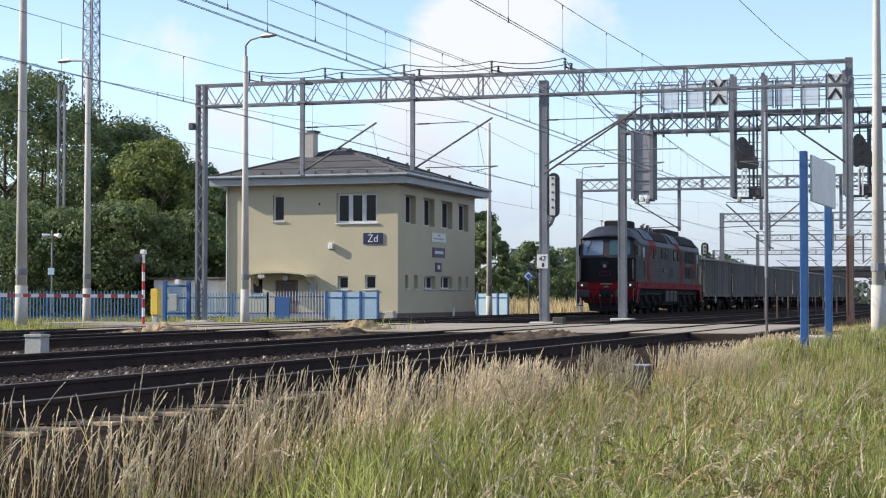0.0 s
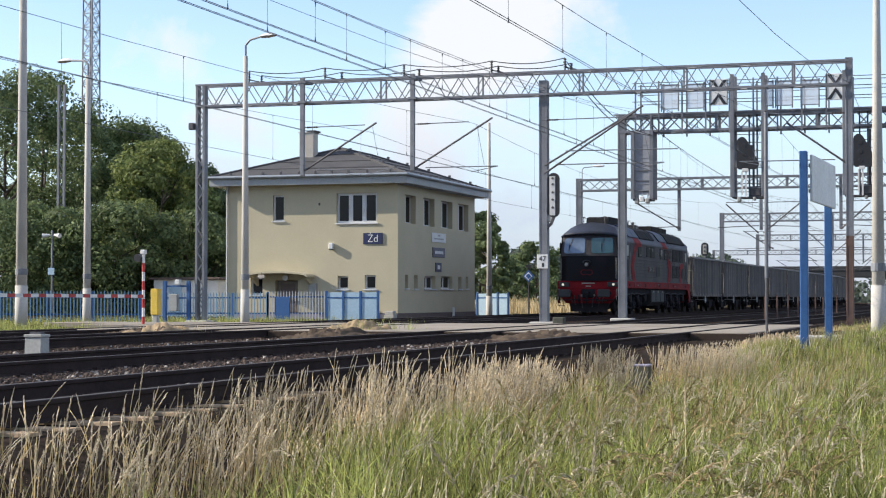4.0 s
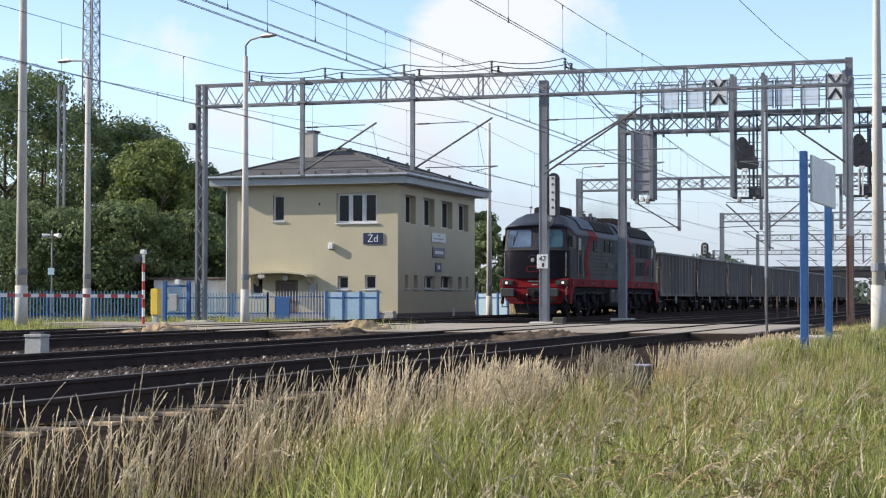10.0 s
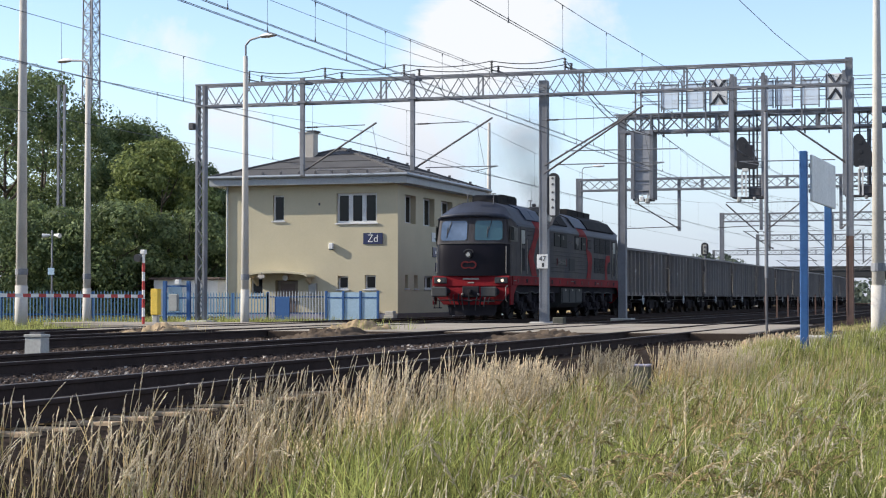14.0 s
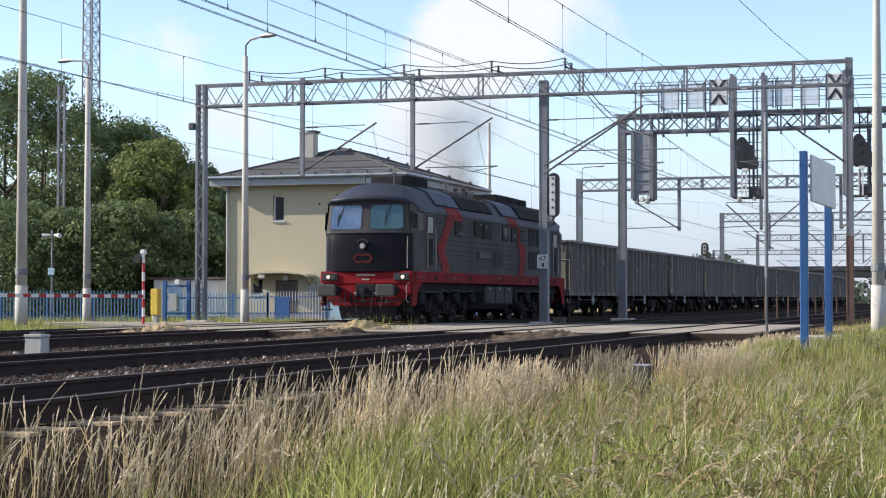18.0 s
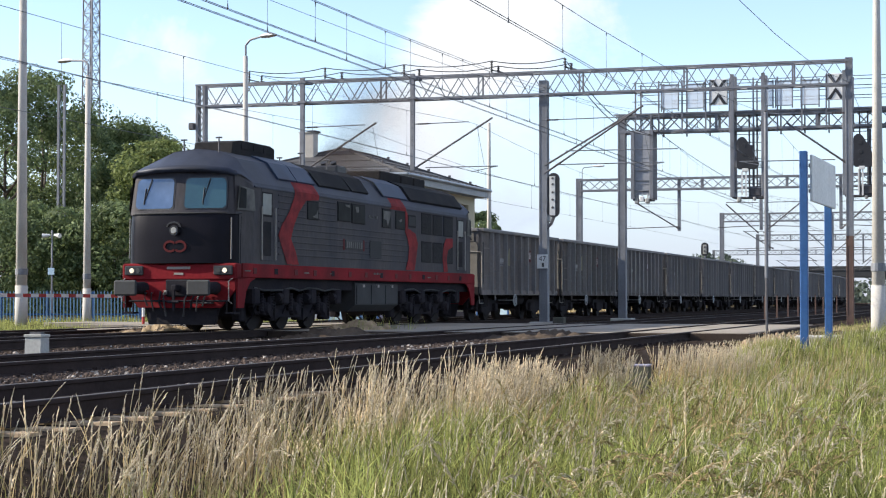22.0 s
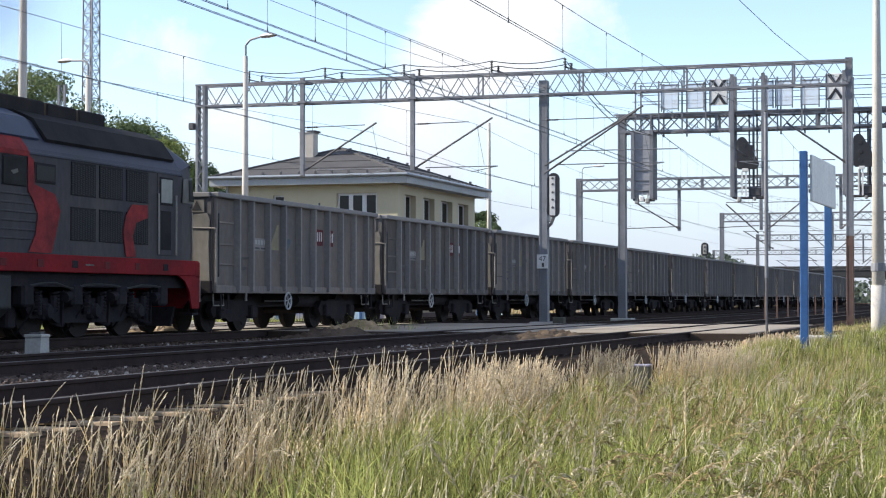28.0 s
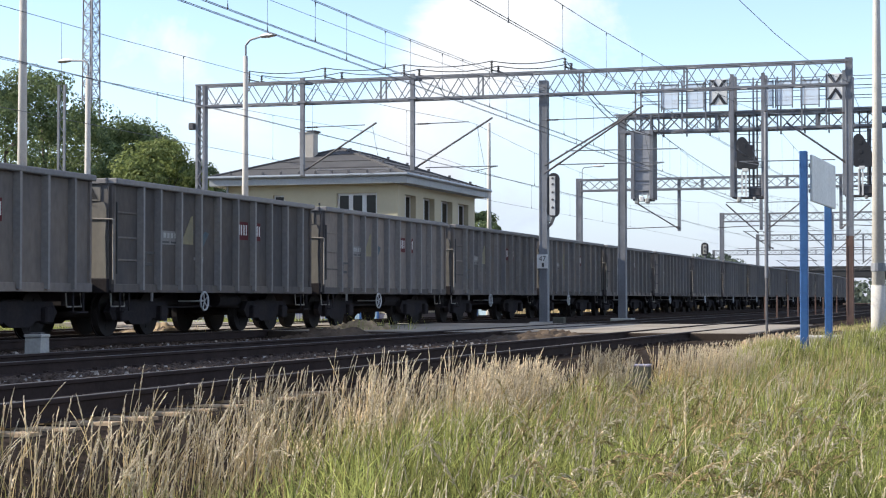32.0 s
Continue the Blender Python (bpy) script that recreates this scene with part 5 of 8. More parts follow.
def picket_fence(x0, y0, x1, y1, z, h, label, rails=(0.3, 0.85), mat=None, tip=None):
    fence = thing("picket_fence", (x0, y0, z), label, "fence", "blue fences")
    length = math.hypot(x1 - x0, y1 - y0)
    a = math.atan2(y1 - y0, x1 - x0)
    fence.matrix_basis = Matrix.Translation((x0, y0, z)) @ Matrix.Rotation(a, 4, "Z")
    mat = mat or M_BLUE_PAINT
    n = round(length / 2.0)
    w = length / n
    for k in range(n + 1):
        part("post", Geo().box(k * w - 0.045, k * w + 0.045, -0.045, 0.045, -0.3, h + 0.03, 0.006), M_BLUE_PAINT, fence)
    for k in range(n):
        for q in rails:
            part("rail", Geo().box(k * w + 0.045, (k + 1) * w - 0.045, -0.02, 0.02, h * q - 0.03, h * q + 0.03), M_BLUE_PAINT, fence)
    stick = Geo().box(-0.022, 0.022, -0.05, -0.03, 0.06, h - 0.02).add(
        [(-0.022, -0.05, h - 0.02), (0.022, -0.05, h - 0.02), (0.022, -0.03, h - 0.02), (-0.022, -0.03, h - 0.02), (0, -0.04, h + 0.08)],
        [(0, 1, 4), (1, 2, 4), (2, 3, 4), (3, 0, 4)]).mesh("picket", tip or mat)
    m = round(length / 0.14)
    for k in range(m):
        part("picket", stick, None, fence, "", ((k + 0.5) * length / m, 0, 0))
    return fence


def panel_fence(x0, y0, x1, y1, z, h, n, label):
    fence = thing("panel_fence", (x0, y0, z), label, "fence", "blue fences")
    length = math.hypot(x1 - x0, y1 - y0)
    fence.matrix_basis = Matrix.Translation((x0, y0, z)) @ Matrix.Rotation(math.atan2(y1 - y0, x1 - x0), 4, "Z")
    w = length / n
    for k in range(n + 1):
        part("post", Geo().box(k * w - 0.05, k * w + 0.05, -0.05, 0.05, -0.2, h + 0.06, 0.006), M_BLUE_PAINT, fence)
    for k in range(n):
        panel = part("panel", Geo().box(k * w + 0.05, (k + 1) * w - 0.05, -0.015, 0.015, 0.05, h, 0.005), M_PALE_BLUE, fence, "pale blue sheet panel")
        part("panel_rail", Geo().box(k * w + 0.05, (k + 1) * w - 0.05, -0.03, 0.03, h - 0.26, h - 0.20), M_BLUE_PAINT, panel)


def build_trackside():
    concrete_pole(51.2, 30.5, 0.0, 14.5, 0.20, 0.09, "tall tapered concrete lamp pole beside the fence")
    concrete_pole(59.0, 32.4, -0.05, 9.1, 0.15, 0.09, "tall concrete street lamp near the blue fence", (0.35, 0.94, 0), arm=0.9)
    concrete_pole(58.9, 26.0, -0.1, 9.6, 0.15, 0.08, "tall concrete street lamp at the crossing", (-0.30, -0.95, 0), arm=0.65)
    concrete_pole(91.4, 26.2, -0.28, 10.45, 0.165, 0.075, "slender tapered concrete pole behind the building")
    concrete_pole(45.2, 2.97, -0.1, 12.0, 0.175, 0.05, "thick pale concrete pole in the verge grass")
    # thin post with a cage ladder at the crossing's end
    post = thing("marker_post", (41.6, 5.25, -0.1), "thin grey steel post with a dark lower half", "post")
    part("upper_tube", Geo().tube((0, 0, 1.35), (0, 0, 5.2), 0.045, n=10), M_STEEL, post)
    part("lower_tube", Geo().tube((0, 0, -0.4), (0, 0, 1.35), 0.03, n=10), M_STEEL_DARK, post)
    # blank station board seen from behind
    board = thing("station_board", (29.93, 3.16, -0.05), "white-backed station board on two blue posts", "station sign")
    dx, dy = 2.87, -0.13
    part("post", Geo().box(-0.07, 0.07, -0.065, 0.065, -0.5, 3.27, 0.012), M_BLUE_PAINT, board, "blue square post")
    part("post", Geo().box(dx - 0.07, dx + 0.07, dy - 0.065, dy + 0.065, -0.5, 3.2, 0.012), M_BLUE_PAINT, board, "blue square post")
    panel = part("board", Geo().box(0.09, dx + 0.05, -0.13, -0.09, 2.44, 3.22, 0.008), M_WHITE_PAINT, board, "plain white back of the board")
    panel.matrix_basis = Matrix.Rotation(math.atan2(dy, dx), 4, "Z")
    for z in (2.62, 3.04):
        part("batten", Geo().box(0.1, dx, -0.087, -0.068, z - 0.03, z + 0.03), M_STEEL, board)
    slab = thing("concrete_slab", (37.0, 3.63, -0.13), "pale concrete slab lying in the grass behind the board", "concrete slab")
    part("slab", Geo().box(-0.45, 0.45, -0.43, 0.43, -0.1, 0.15, 0.02), M_CONCRETE, slab)
    # point cabinet between the tracks
    cab = thing("trackside_cabinet", (25.95, 15.16, -0.33), "small grey concrete trackside cabinet between the tracks", "trackside cabinet")
    part("body", Geo().prism([(-0.16, 0.0), (0.16, 0.0), (0.13, 0.47), (-0.13, 0.47)], "y", -0.145, 0.145), M_GREY_BOX, cab)
    part("lid", Geo().box(-0.15, 0.15, -0.165, 0.165, 0.47, 0.52, 0.01), M_GREY_BOX, cab)
    part("handle", Geo().box(-0.06, 0.06, -0.1, 0.1, 0.52, 0.55), M_STEEL_DARK, cab)
    mark = thing("boundary_stone", (24.6, 4.85, -0.57), "small grey concrete block with a pale top in the grass", "concrete block")
    part("block", Geo().prism([(-0.15, 0.0), (0.15, 0.0), (0.12, 0.40), (-0.12, 0.40)], "y", -0.12, 0.12), M_OLD_STONE, mark)
    part("cap", Geo().box(-0.13, 0.13, -0.145, 0.145, 0.40, 0.43, 0.008), M_PLINTH_PALE, mark, "pale worn cap")
    # level crossing barrier
    bar = thing("crossing_barrier", (50.6, 25.8, -0.25), "lowered red and white level crossing barrier with its post", "level crossing barrier")
    a, b = Vector((0, 0, 1.1)), Vector((-7.0, 0.9, 1.12))
    n = 20
    for k in range(n):
        part("boom_section", Geo().bar(a.lerp(b, k / n), a.lerp(b, (k + 1) / n), 0.05, 0.10), M_WHITE_PAINT if k % 2 else M_RED_PAINT, bar)
    for k in range(9):
        part("post_section", Geo().tube((0, 0, 0.28 * k - 0.1), (0, 0, 0.28 * (k + 1) - 0.1), 0.048, n=12), M_WHITE_PAINT if k % 2 == 0 else M_RED_PAINT, bar)
    part("post_head", Geo().box(-0.08, 0.08, -0.08, 0.08, 2.42, 2.56, 0.02), M_WHITE_PAINT, bar)
    part("warning_lamp", Geo().tube((-0.1, 0.18, 2.3), (0.12, 0.18, 2.3), 0.12, 0.12, 14), M_BLACK, bar)
    cabx = thing("barrier_cabinet", (54.3, 27.1, -0.25), "yellow barrier drive cabinet beside the crossing", "cabinet")
    part("body", Geo().box(-0.14, 0.14, -0.01, 0.25, 0.48, 1.36, 0.02), M_YELLOW, cabx)
    part("plinth", Geo().box(-0.10, 0.10, 0.03, 0.21, -0.1, 0.48, 0.02), M_GREY_BOX, cabx)
    # fences
    picket_fence(62.0, 42.0, 63.3, 32.4, -0.22, 1.25, "blue picket fence along the trees", tip=M_MID_BLUE)
    picket_fence(73.0, 36.2, 73.0, 31.1, -0.25, 1.25, "open blue picket fence in front of the building", tip=M_MID_BLUE)
    picket_fence(73.0, 31.1, 73.0, 28.35, -0.25, 1.30, "blue fence with pale grey pickets before the door", tip=M_GREY_PICKET)
    panel_fence(73.0, 28.35, 73.0, 25.95, -0.25, 1.30, 3, "blue framed fence of three pale blue panels")
    panel_fence(92.7, 27.25, 92.1, 25.35, -0.3, 1.35, 3, "pale blue panel fence beyond the building")
    gate = thing("blue_gate", (72.95, 30.35, -0.25), "solid blue gate leaf in the fence", "gate")
    part("leaf", Geo().box(-0.12, -0.07, -0.33, 0.33, 0.05, 1.1, 0.01), M_BLUE_PAINT, gate)
    part("hinge", Geo().tube((-0.09, 0.36, 0.1), (-0.09, 0.36, 1.1), 0.03), M_BLUE_PAINT, gate)
    turn = thing("turnstile_gate", (61.8, 30.1, -0.2), "tall blue framed pedestrian gate with grey boxes", "gate")
    for y in (-0.5, 0.5):
        part("post", Geo().box(-0.07, 0.07, y - 0.07, y + 0.07, -0.1, 1.65, 0.01), M_BLUE_PAINT, turn)
    for z in (0.4, 1.0, 1.45):
        part("rail", Geo().box(-0.03, 0.03, -0.43, 0.43, z - 0.03, z + 0.03), M_BLUE_PAINT, turn)
    part("box", Geo().box(-0.2, 0.0, -0.1, 0.25, 0.5, 1.15, 0.02), M_GREY_BOX, turn)
    part("lamp", Geo().box(-0.2, 0.0, -0.2, 0.0, 1.5, 1.7, 0.02), M_WHITE_PAINT, turn)
    # white shed behind the fence
    shed = thing("shed", (89.4, 42.3, -0.3), "low white shed with a flat reddish roof behind the fence", "shed")
    part("shed_body", Geo().box(-1.5, 1.5, -1.9, 1.9, 0, 2.1, 0.02), M_WHITE_PAINT, shed)
    part("roof", Geo().box(-1.7, 1.7, -2.1, 2.1, 2.1, 2.22, 0.02), M_PLINTH, shed)
    part("door", Geo().box(-1.53, -1.5, 0.2, 1.0, 0.1, 1.8), M_PALE_BLUE, shed)
    # loudspeaker pole, lattice mast, radio tower
    sp = thing("loudspeaker_pole", (71.0, 40.75, -0.25), "thin pole with white loudspeakers and a small plate", "loudspeaker pole")
    part("pole", Geo().tube((0, 0, -0.2), (0, 0, 4.1), 0.05, 0.04), M_STEEL, sp)
    for y, s in ((0.12, 1), (-0.12, -1)):
        part("loudspeaker", Geo().tube((0, y, 3.88), (-0.08, y + s * 0.32, 3.84), 0.05, 0.11, 12), M_WHITE_PAINT, sp)
    part("plate", Geo().box(-0.08, -0.06, -0.16, 0.16, 2.1, 2.4), M_PALE_BLUE, sp)
    lm = thing("lattice_mast", (92.3, 52.4, -0.25), "slim grey two-legged lattice mast with an aerial among the trees", "lattice mast")
    for y in (-0.19, 0.19):
        part("leg", Geo().box(-0.065, 0.065, y - 0.065, y + 0.065, -0.2, 13.5), M_STEEL, lm)
    g = Geo()
    for k in range(24):
        g.bar((0, -0.19 if k % 2 else 0.19, 0.56 * k), (0, 0.19 if k % 2 else -0.19, 0.56 * (k + 1)), 0.05, 0.04)
    part("lacing", g, M_STEEL, lm)
    part("aerial", Geo().tube((0, 0, 13.4), (0, 0.05, 17.2), 0.018, 0.009), M_STEEL_DARK, lm)
    tower = thing("radio_tower", (134.2, 73.4, -0.3), "tall grey lattice radio tower behind the trees", "radio tower")
    tri = [Vector((0.0, 0.95, 0)), Vector((0.8, -0.5, 0)), Vector((-0.8, -0.5, 0))]
    for p in tri:
        part("leg", Geo().tube(p, p * 0.75 + Vector((0, 0, 36)), 0.07), M_STEEL, tower)
    for i in range(3):
        g = Geo()
        p, q = tri[i], tri[(i + 1) % 3]
        for k in range(30):
            z0, z1 = 1.2 * k, 1.2 * (k + 1)
            s0, s1 = 1 - 0.25 * z0 / 36, 1 - 0.25 * z1 / 36
            g.bar(p * s0 + Vector((0, 0, z0)), q * s1 + Vector((0, 0, z1)), 0.05)
            g.bar(q * s0 + Vector((0, 0, z0)), p * s1 + Vector((0, 0, z1)), 0.05)
            g.bar(p * s1 + Vector((0, 0, z1)), q * s1 + Vector((0, 0, z1)), 0.04)
        part("bracing", g, M_STEEL, tower)
    part("cable_ladder", Geo().box(-0.2, 0.2, 0.0, 0.06, 0, 36), M_STEEL, tower)
    # diamond sign on a post
    ds = thing("diamond_sign", (101.6, 26.7, -0.3), "blue diamond sign with a white centre on a black post", "railway sign")
    part("post", Geo().tube((0, 0, 0), (0, 0, 2.9), 0.05), M_BLACK, ds)
    part("plate", Geo().prism([(0, -0.36), (0.36, 0), (0, 0.36), (-0.36, 0)], "x", -0.09, -0.05), M_BLUE_PAINT, ds, at=(0, 0, 2.4))
    part("white_diamond", Geo().prism([(0, -0.24), (0.24, 0), (0, 0.24), (-0.24, 0)], "x", -0.10, -0.09), M_WHITE_PAINT, ds, at=(0, 0, 2.4))
    part("blue_diamond", Geo().prism([(0, -0.17), (0.17, 0), (0, 0.17), (-0.17, 0)], "x", -0.11, -0.10), M_BLUE_PAINT, ds, at=(0, 0, 2.4))
    part("cap", Geo().box(-0.08, 0.08, -0.15, 0.15, 2.9, 3.05), M_BLACK, ds)
    # small posts by the line
    mb = thing("mast_base_box", (61.3, 15.0, -0.3), "grey concrete box beside the mast foot", "concrete box")
    part("body", Geo().box(-0.2, 0.2, -0.2, 0.2, 0, 0.42, 0.03), M_OLD_STONE, mb)
    for k in range(9):
        fp = thing("marker_stake", (79 + 4.4 * k, 10.05, -0.3), "thin rusty stake between the tracks", "stake", "stakes between the tracks")
        part("stake", Geo().box(-0.035, 0.035, -0.035, 0.035, -0.2, 1.18 + (0.9 if k == 4 else 0.05 * (k % 3)), 0.006), M_RUSTY_POST, fp)
        part("stake_cap", Geo().box(-0.045, 0.045, -0.045, 0.045, 1.22 + (0.9 if k == 4 else 0.05 * (k % 3)) - 0.04, 1.22 + (0.9 if k == 4 else 0.05 * (k % 3)), 0.004), M_STEEL_DARK, fp)
    # distant overbridge and sheds
    br = thing("overbridge", (330, 0, -1.4), "distant dark road bridge over the line", "bridge")
    part("deck", Geo().box(-4, 4, -30, 42, 6.0, 7.2, 0.1), M_LOCO_GREY, br)
    part("parapet", Geo().box(-4.1, -3.9, -30, 42, 7.2, 8.0), M_LOCO_GREY, br)
    for y in (-28, -12, 4, 33, 41):
        part("pier", Geo().box(-3, 3, y - 0.8, y + 0.8, 0, 6.0, 0.1), M_CONCRETE, br)


# ---------------------------------------------------------------- trees
def leaf_cloud(g, rng, centre, radii, count, size):
    for _ in range(count):
        d = Vector((rng.gauss(0, 1), rng.gauss(0, 1), rng.gauss(0, 1))).normalized() * rng.uniform(0.45, 1.0) ** 0.5
        p = Vector(centre) + Vector((d.x * radii[0], d.y * radii[1], d.z * radii[2]))
        out = (d + Vector((rng.gauss(0, 0.33), rng.gauss(0, 0.33), 0.2 + rng.gauss(0, 0.33)))).normalized()
        a = out.cross(Vector((rng.gauss(0, 1), rng.gauss(0, 1), rng.gauss(0, 1)))).normalized()
        b = out.cross(a)
        s = size * rng.uniform(0.6, 1.4)
        k = len(g.v)
        g.v += [tuple(p - a * s * 0.5), tuple(p + b * s * 0.32), tuple(p + a * s * 0.5), tuple(p - b * s * 0.32)]
        g.f.append((k, k + 1, k + 2, k + 3))


def tree(x, y, h, r, mat, label, seed, clumps=60, leaves=85, size=0.34, low=0.12, group="trees beside the line"):
    rng = random.Random(seed)
    z0 = -0.35
    t = thing("tree", (x, y, z0), label, "tree", group)
    trunk = Geo()
    p = Vector((0, 0, -0.3))
    rad = 0.03 * h * 0.55
    for k in range(6):
        q = Vector((rng.uniform(-.15, .15), rng.uniform(-.15, .15), h * 0.78 * (k + 1) / 6))
        trunk.tube(p, q, rad * (1 - k / 6.5), rad * (1 - (k + 1) / 6.5), 8)
        p = q
    for k in range(9):
        a = rng.uniform(0, 6.28)
        zb = h * rng.uniform(0.2, 0.65)
        d = r * rng.uniform(0.5, 0.85)
        mid = Vector((math.cos(a) * d * 0.5, math.sin(a) * d * 0.5, zb + d * 0.25))
        trunk.tube((0, 0, zb), mid, rad * 0.45, rad * 0.3, 6).tube(mid, (math.cos(a) * d, math.sin(a) * d, zb + d * 0.7), rad * 0.3, rad * 0.1, 6)
    part("trunk", trunk, M_BARK, t, "brown bark trunk and limbs")
    g = Geo()
    for _ in range(clumps):
        u = rng.random()
        zc = h * (low + (0.95 - low) * u)
        prof = math.sin(math.pi * min(1.0, 0.18 + 0.80 * u)) ** 0.55
        a = rng.uniform(0, 6.28)
        d = r * prof * rng.uniform(0.35, 1.0) ** 0.5
        cr = r * rng.uniform(0.17, 0.36)
        leaf_cloud(g, rng, (math.cos(a) * d, math.sin(a) * d, min(zc, h - cr * 0.7)), (cr, cr, cr * 0.72), leaves, size)
    part("crown", g, mat, t, "dense leafy crown")
    return t


def build_trees():
    rows = ((98.6, 59.9, 16.0, 5.2), (104.6, 60.7, 16.4, 5.2), (112.3, 62.8, 14.8, 4.8), (108.6, 56.6, 13.6, 4.2), (101.0, 52.2, 12.4, 3.8),
            (96.1, 47.8, 10.7, 3.6), (102.0, 48.9, 9.9, 3.6), (106.2, 48.8, 8.5, 3.0))
    for k, (x, y, h, r) in enumerate(rows):
        tree(x, y, h, r, M_LEAF_LIGHT if k in (5, 2) else M_LEAF, "tall leafy deciduous tree with a dark green crown" if k not in (5, 2) else "leafy tree with sunlight put into its lighter green crown", 11 + k, 75, 330, 0.21)
    for k, (x, y, h, r) in enumerate(((88.3, 52.4, 6.8, 4.2), (89.3, 49.5, 6.5, 4.2), (89.1, 46.8, 6.6, 3.6), (92.9, 44.6, 6.2, 3.4), (92, 56, 7, 4.2), (99, 43.2, 6.0, 3.0))):
        tree(x, y, h, r, M_LEAF, "low bushy dark green tree behind the fence", 40 + k, 60, 290, 0.20, low=0.02)
    for k, (x, y, h, r) in enumerate(((142.3, 41.7, 8.7, 2.5), (137.0, 39.4, 7.4, 2.0), (159.0, 41.1, 6.5, 2.6), (166.0, 39.9, 6.1, 3.0), (150.0, 40.6, 4.1, 1.7), (203.4, 53.3, 7.4, 4.2), (214.0, 52.7, 6.8, 4.2), (209.7, 49.9, 5.2, 3.4),
                                      (268.9, 45.1, 7.2, 5.0), (274.8, 42.9, 8.2, 5.0), (270.7, 39.4, 7.2, 4.2))):
        tree(x, y, h, r, M_LEAF_FAR if k > 4 else M_LEAF, "distant leafy tree on the horizon", 70 + k, 55, 60 if k > 4 else 190, 0.5 if k > 4 else 0.24, low=0.05, group="distant trees")
    # far wood that closes the horizon
    rng = random.Random(5)
    g = Geo()
    for k in range(150):
        x = 420 + rng.uniform(-20, 20) - abs(k - 60) * 0.6
        y = -90 + k * 2.6
        leaf_cloud(g, rng, (x, y, rng.uniform(1.0, 3.4)), (3.8, 3.8, rng.uniform(2.0, 3.4)), 130, 1.1)
    tagged(part("far_wood", g, M_LEAF_FAR), "distant low belt of green trees", "woods", kind="stuff")


# ---------------------------------------------------------------- grass
def grow(xs, ys):
    """How tall the grass stands here: lower far off and at the ballast's edge, and trodden down before the concrete block."""
    m = 1 - 0.4 * np.clip((xs - 17) / 14, 0, 1)
    m = m * (1 - 0.52 * np.clip((ys - 4.1) / 0.4, 0, 1) * np.clip((xs - 17.5) / 2, 0, 1))
    trodden = np.clip(1.6 - np.abs(ys - 0.198 * xs) / 0.16, 0, 1) * np.clip((xs - 14) / 2, 0, 1) * np.clip((28 - xs) / 2, 0, 1)
    bare = np.clip((xs - 32) / 2, 0, 1) * np.clip((47 - xs) / 2, 0, 1) * np.clip((ys / np.maximum(xs, 1) - 0.062) / 0.008, 0, 1)
    return np.where(ys > 6, 1.0, m * (1 - 0.58 * trodden) * (1 - 0.68 * bare))


def blades(name, label, mat, count, region, height, width, seed, lean=0.35, power=1.0):
    rng = np.random.RandomState(seed)
    xs, ys = region(rng, count)
    zs = np.array([ground_height(a, b) for a, b in zip(xs, ys)])
    n = len(xs)
    clump = np.array([noise.noise((a * 0.8, b * 1.1, 4.2)) + 0.6 * noise.noise((a * 2.0, b * 4.0, 9.1)) for a, b in zip(xs, ys)])
    keep = clump > -0.80 + 0.95 * rng.rand(n) ** 1.7
    xs, ys, zs, clump = xs[keep], ys[keep], zs[keep], clump[keep]
    n = len(xs)
    h = (height[0] + (height[1] - height[0]) * rng.rand(n) ** power) * np.clip(0.88 + 0.75 * clump, 0.35, 1.3) * grow(xs, ys)
    w = width * (0.6 + 0.8 * rng.rand(n))
    a = rng.rand(n) * 2 * np.pi
    face = rng.rand(n) * 2 * np.pi
    bend_by = h * lean * rng.rand(n)
    dx, dy = np.cos(a), np.sin(a)
    fx, fy = np.cos(face) * w / 2, np.sin(face) * w / 2
    v = np.empty((n, 7, 3))
    for k, (u, s) in enumerate(((0.0, 1.0), (0.4, 0.85), (0.75, 0.55))):
        cx, cy, cz = xs + dx * bend_by * u ** 2, ys + dy * bend_by * u ** 2, zs - 0.03 + h * (u - 0.12 * lean * u ** 3)
        v[:, 2 * k] = np.stack([cx - fx * s, cy - fy * s, cz], -1)
        v[:, 2 * k + 1] = np.stack([cx + fx * s, cy + fy * s, cz], -1)
    v[:, 6] = np.stack([xs + dx * bend_by, ys + dy * bend_by, zs + h * (1 - 0.12 * lean)], -1)
    base = np.arange(n)[:, None] * 7
    quads = np.concatenate([base + np.array([[0, 1, 3, 2]]), base + np.array([[2, 3, 5, 4]])])
    tris = base + np.array([[4, 5, 6]])
    g = Geo()
    g.v = v.reshape(-1, 3).tolist()
    g.f = quads.tolist() + tris.tolist()
    tagged(part(name, g, mat), label, "grass", kind="stuff")
    return v[:, 6], dx, dy


def verge(x0, x1, y0, y1, power=1.0):
    """Places on the verge, thicker close to the camera; only the strip beside the first track, with a bare gap before the concrete block."""
    def region(rng, count):
        xs = x0 + (x1 - x0) * rng.rand(count * 2) ** power
        ys = y0 + (y1 - y0) * rng.rand(count * 2)
        keep = (ys > 0.02 * xs - 0.3) & (ys < 0.66 * xs + 0.6) & ~((xs > 39.5) & (ys > 5.4))
        keep &= rng.rand(count * 2) < 1 - 0.86 * np.clip((ys / xs - 0.345) / 0.08, 0, 1)
        keep &= ~((ys > 4.42) & (ys / xs > 0.186) & (ys / xs < 0.226) & (rng.rand(count * 2) < 0.92))
        return xs[keep][:count], ys[keep][:count]
    return region


def shoulder(rng, count):
    """Places on the near slope of the ballast, thinning out towards the rail."""
    xs, ys = 8.2 + 8.0 * rng.rand(count), 4.3 + 1.9 * rng.rand(count) ** 1.3
    return xs, ys


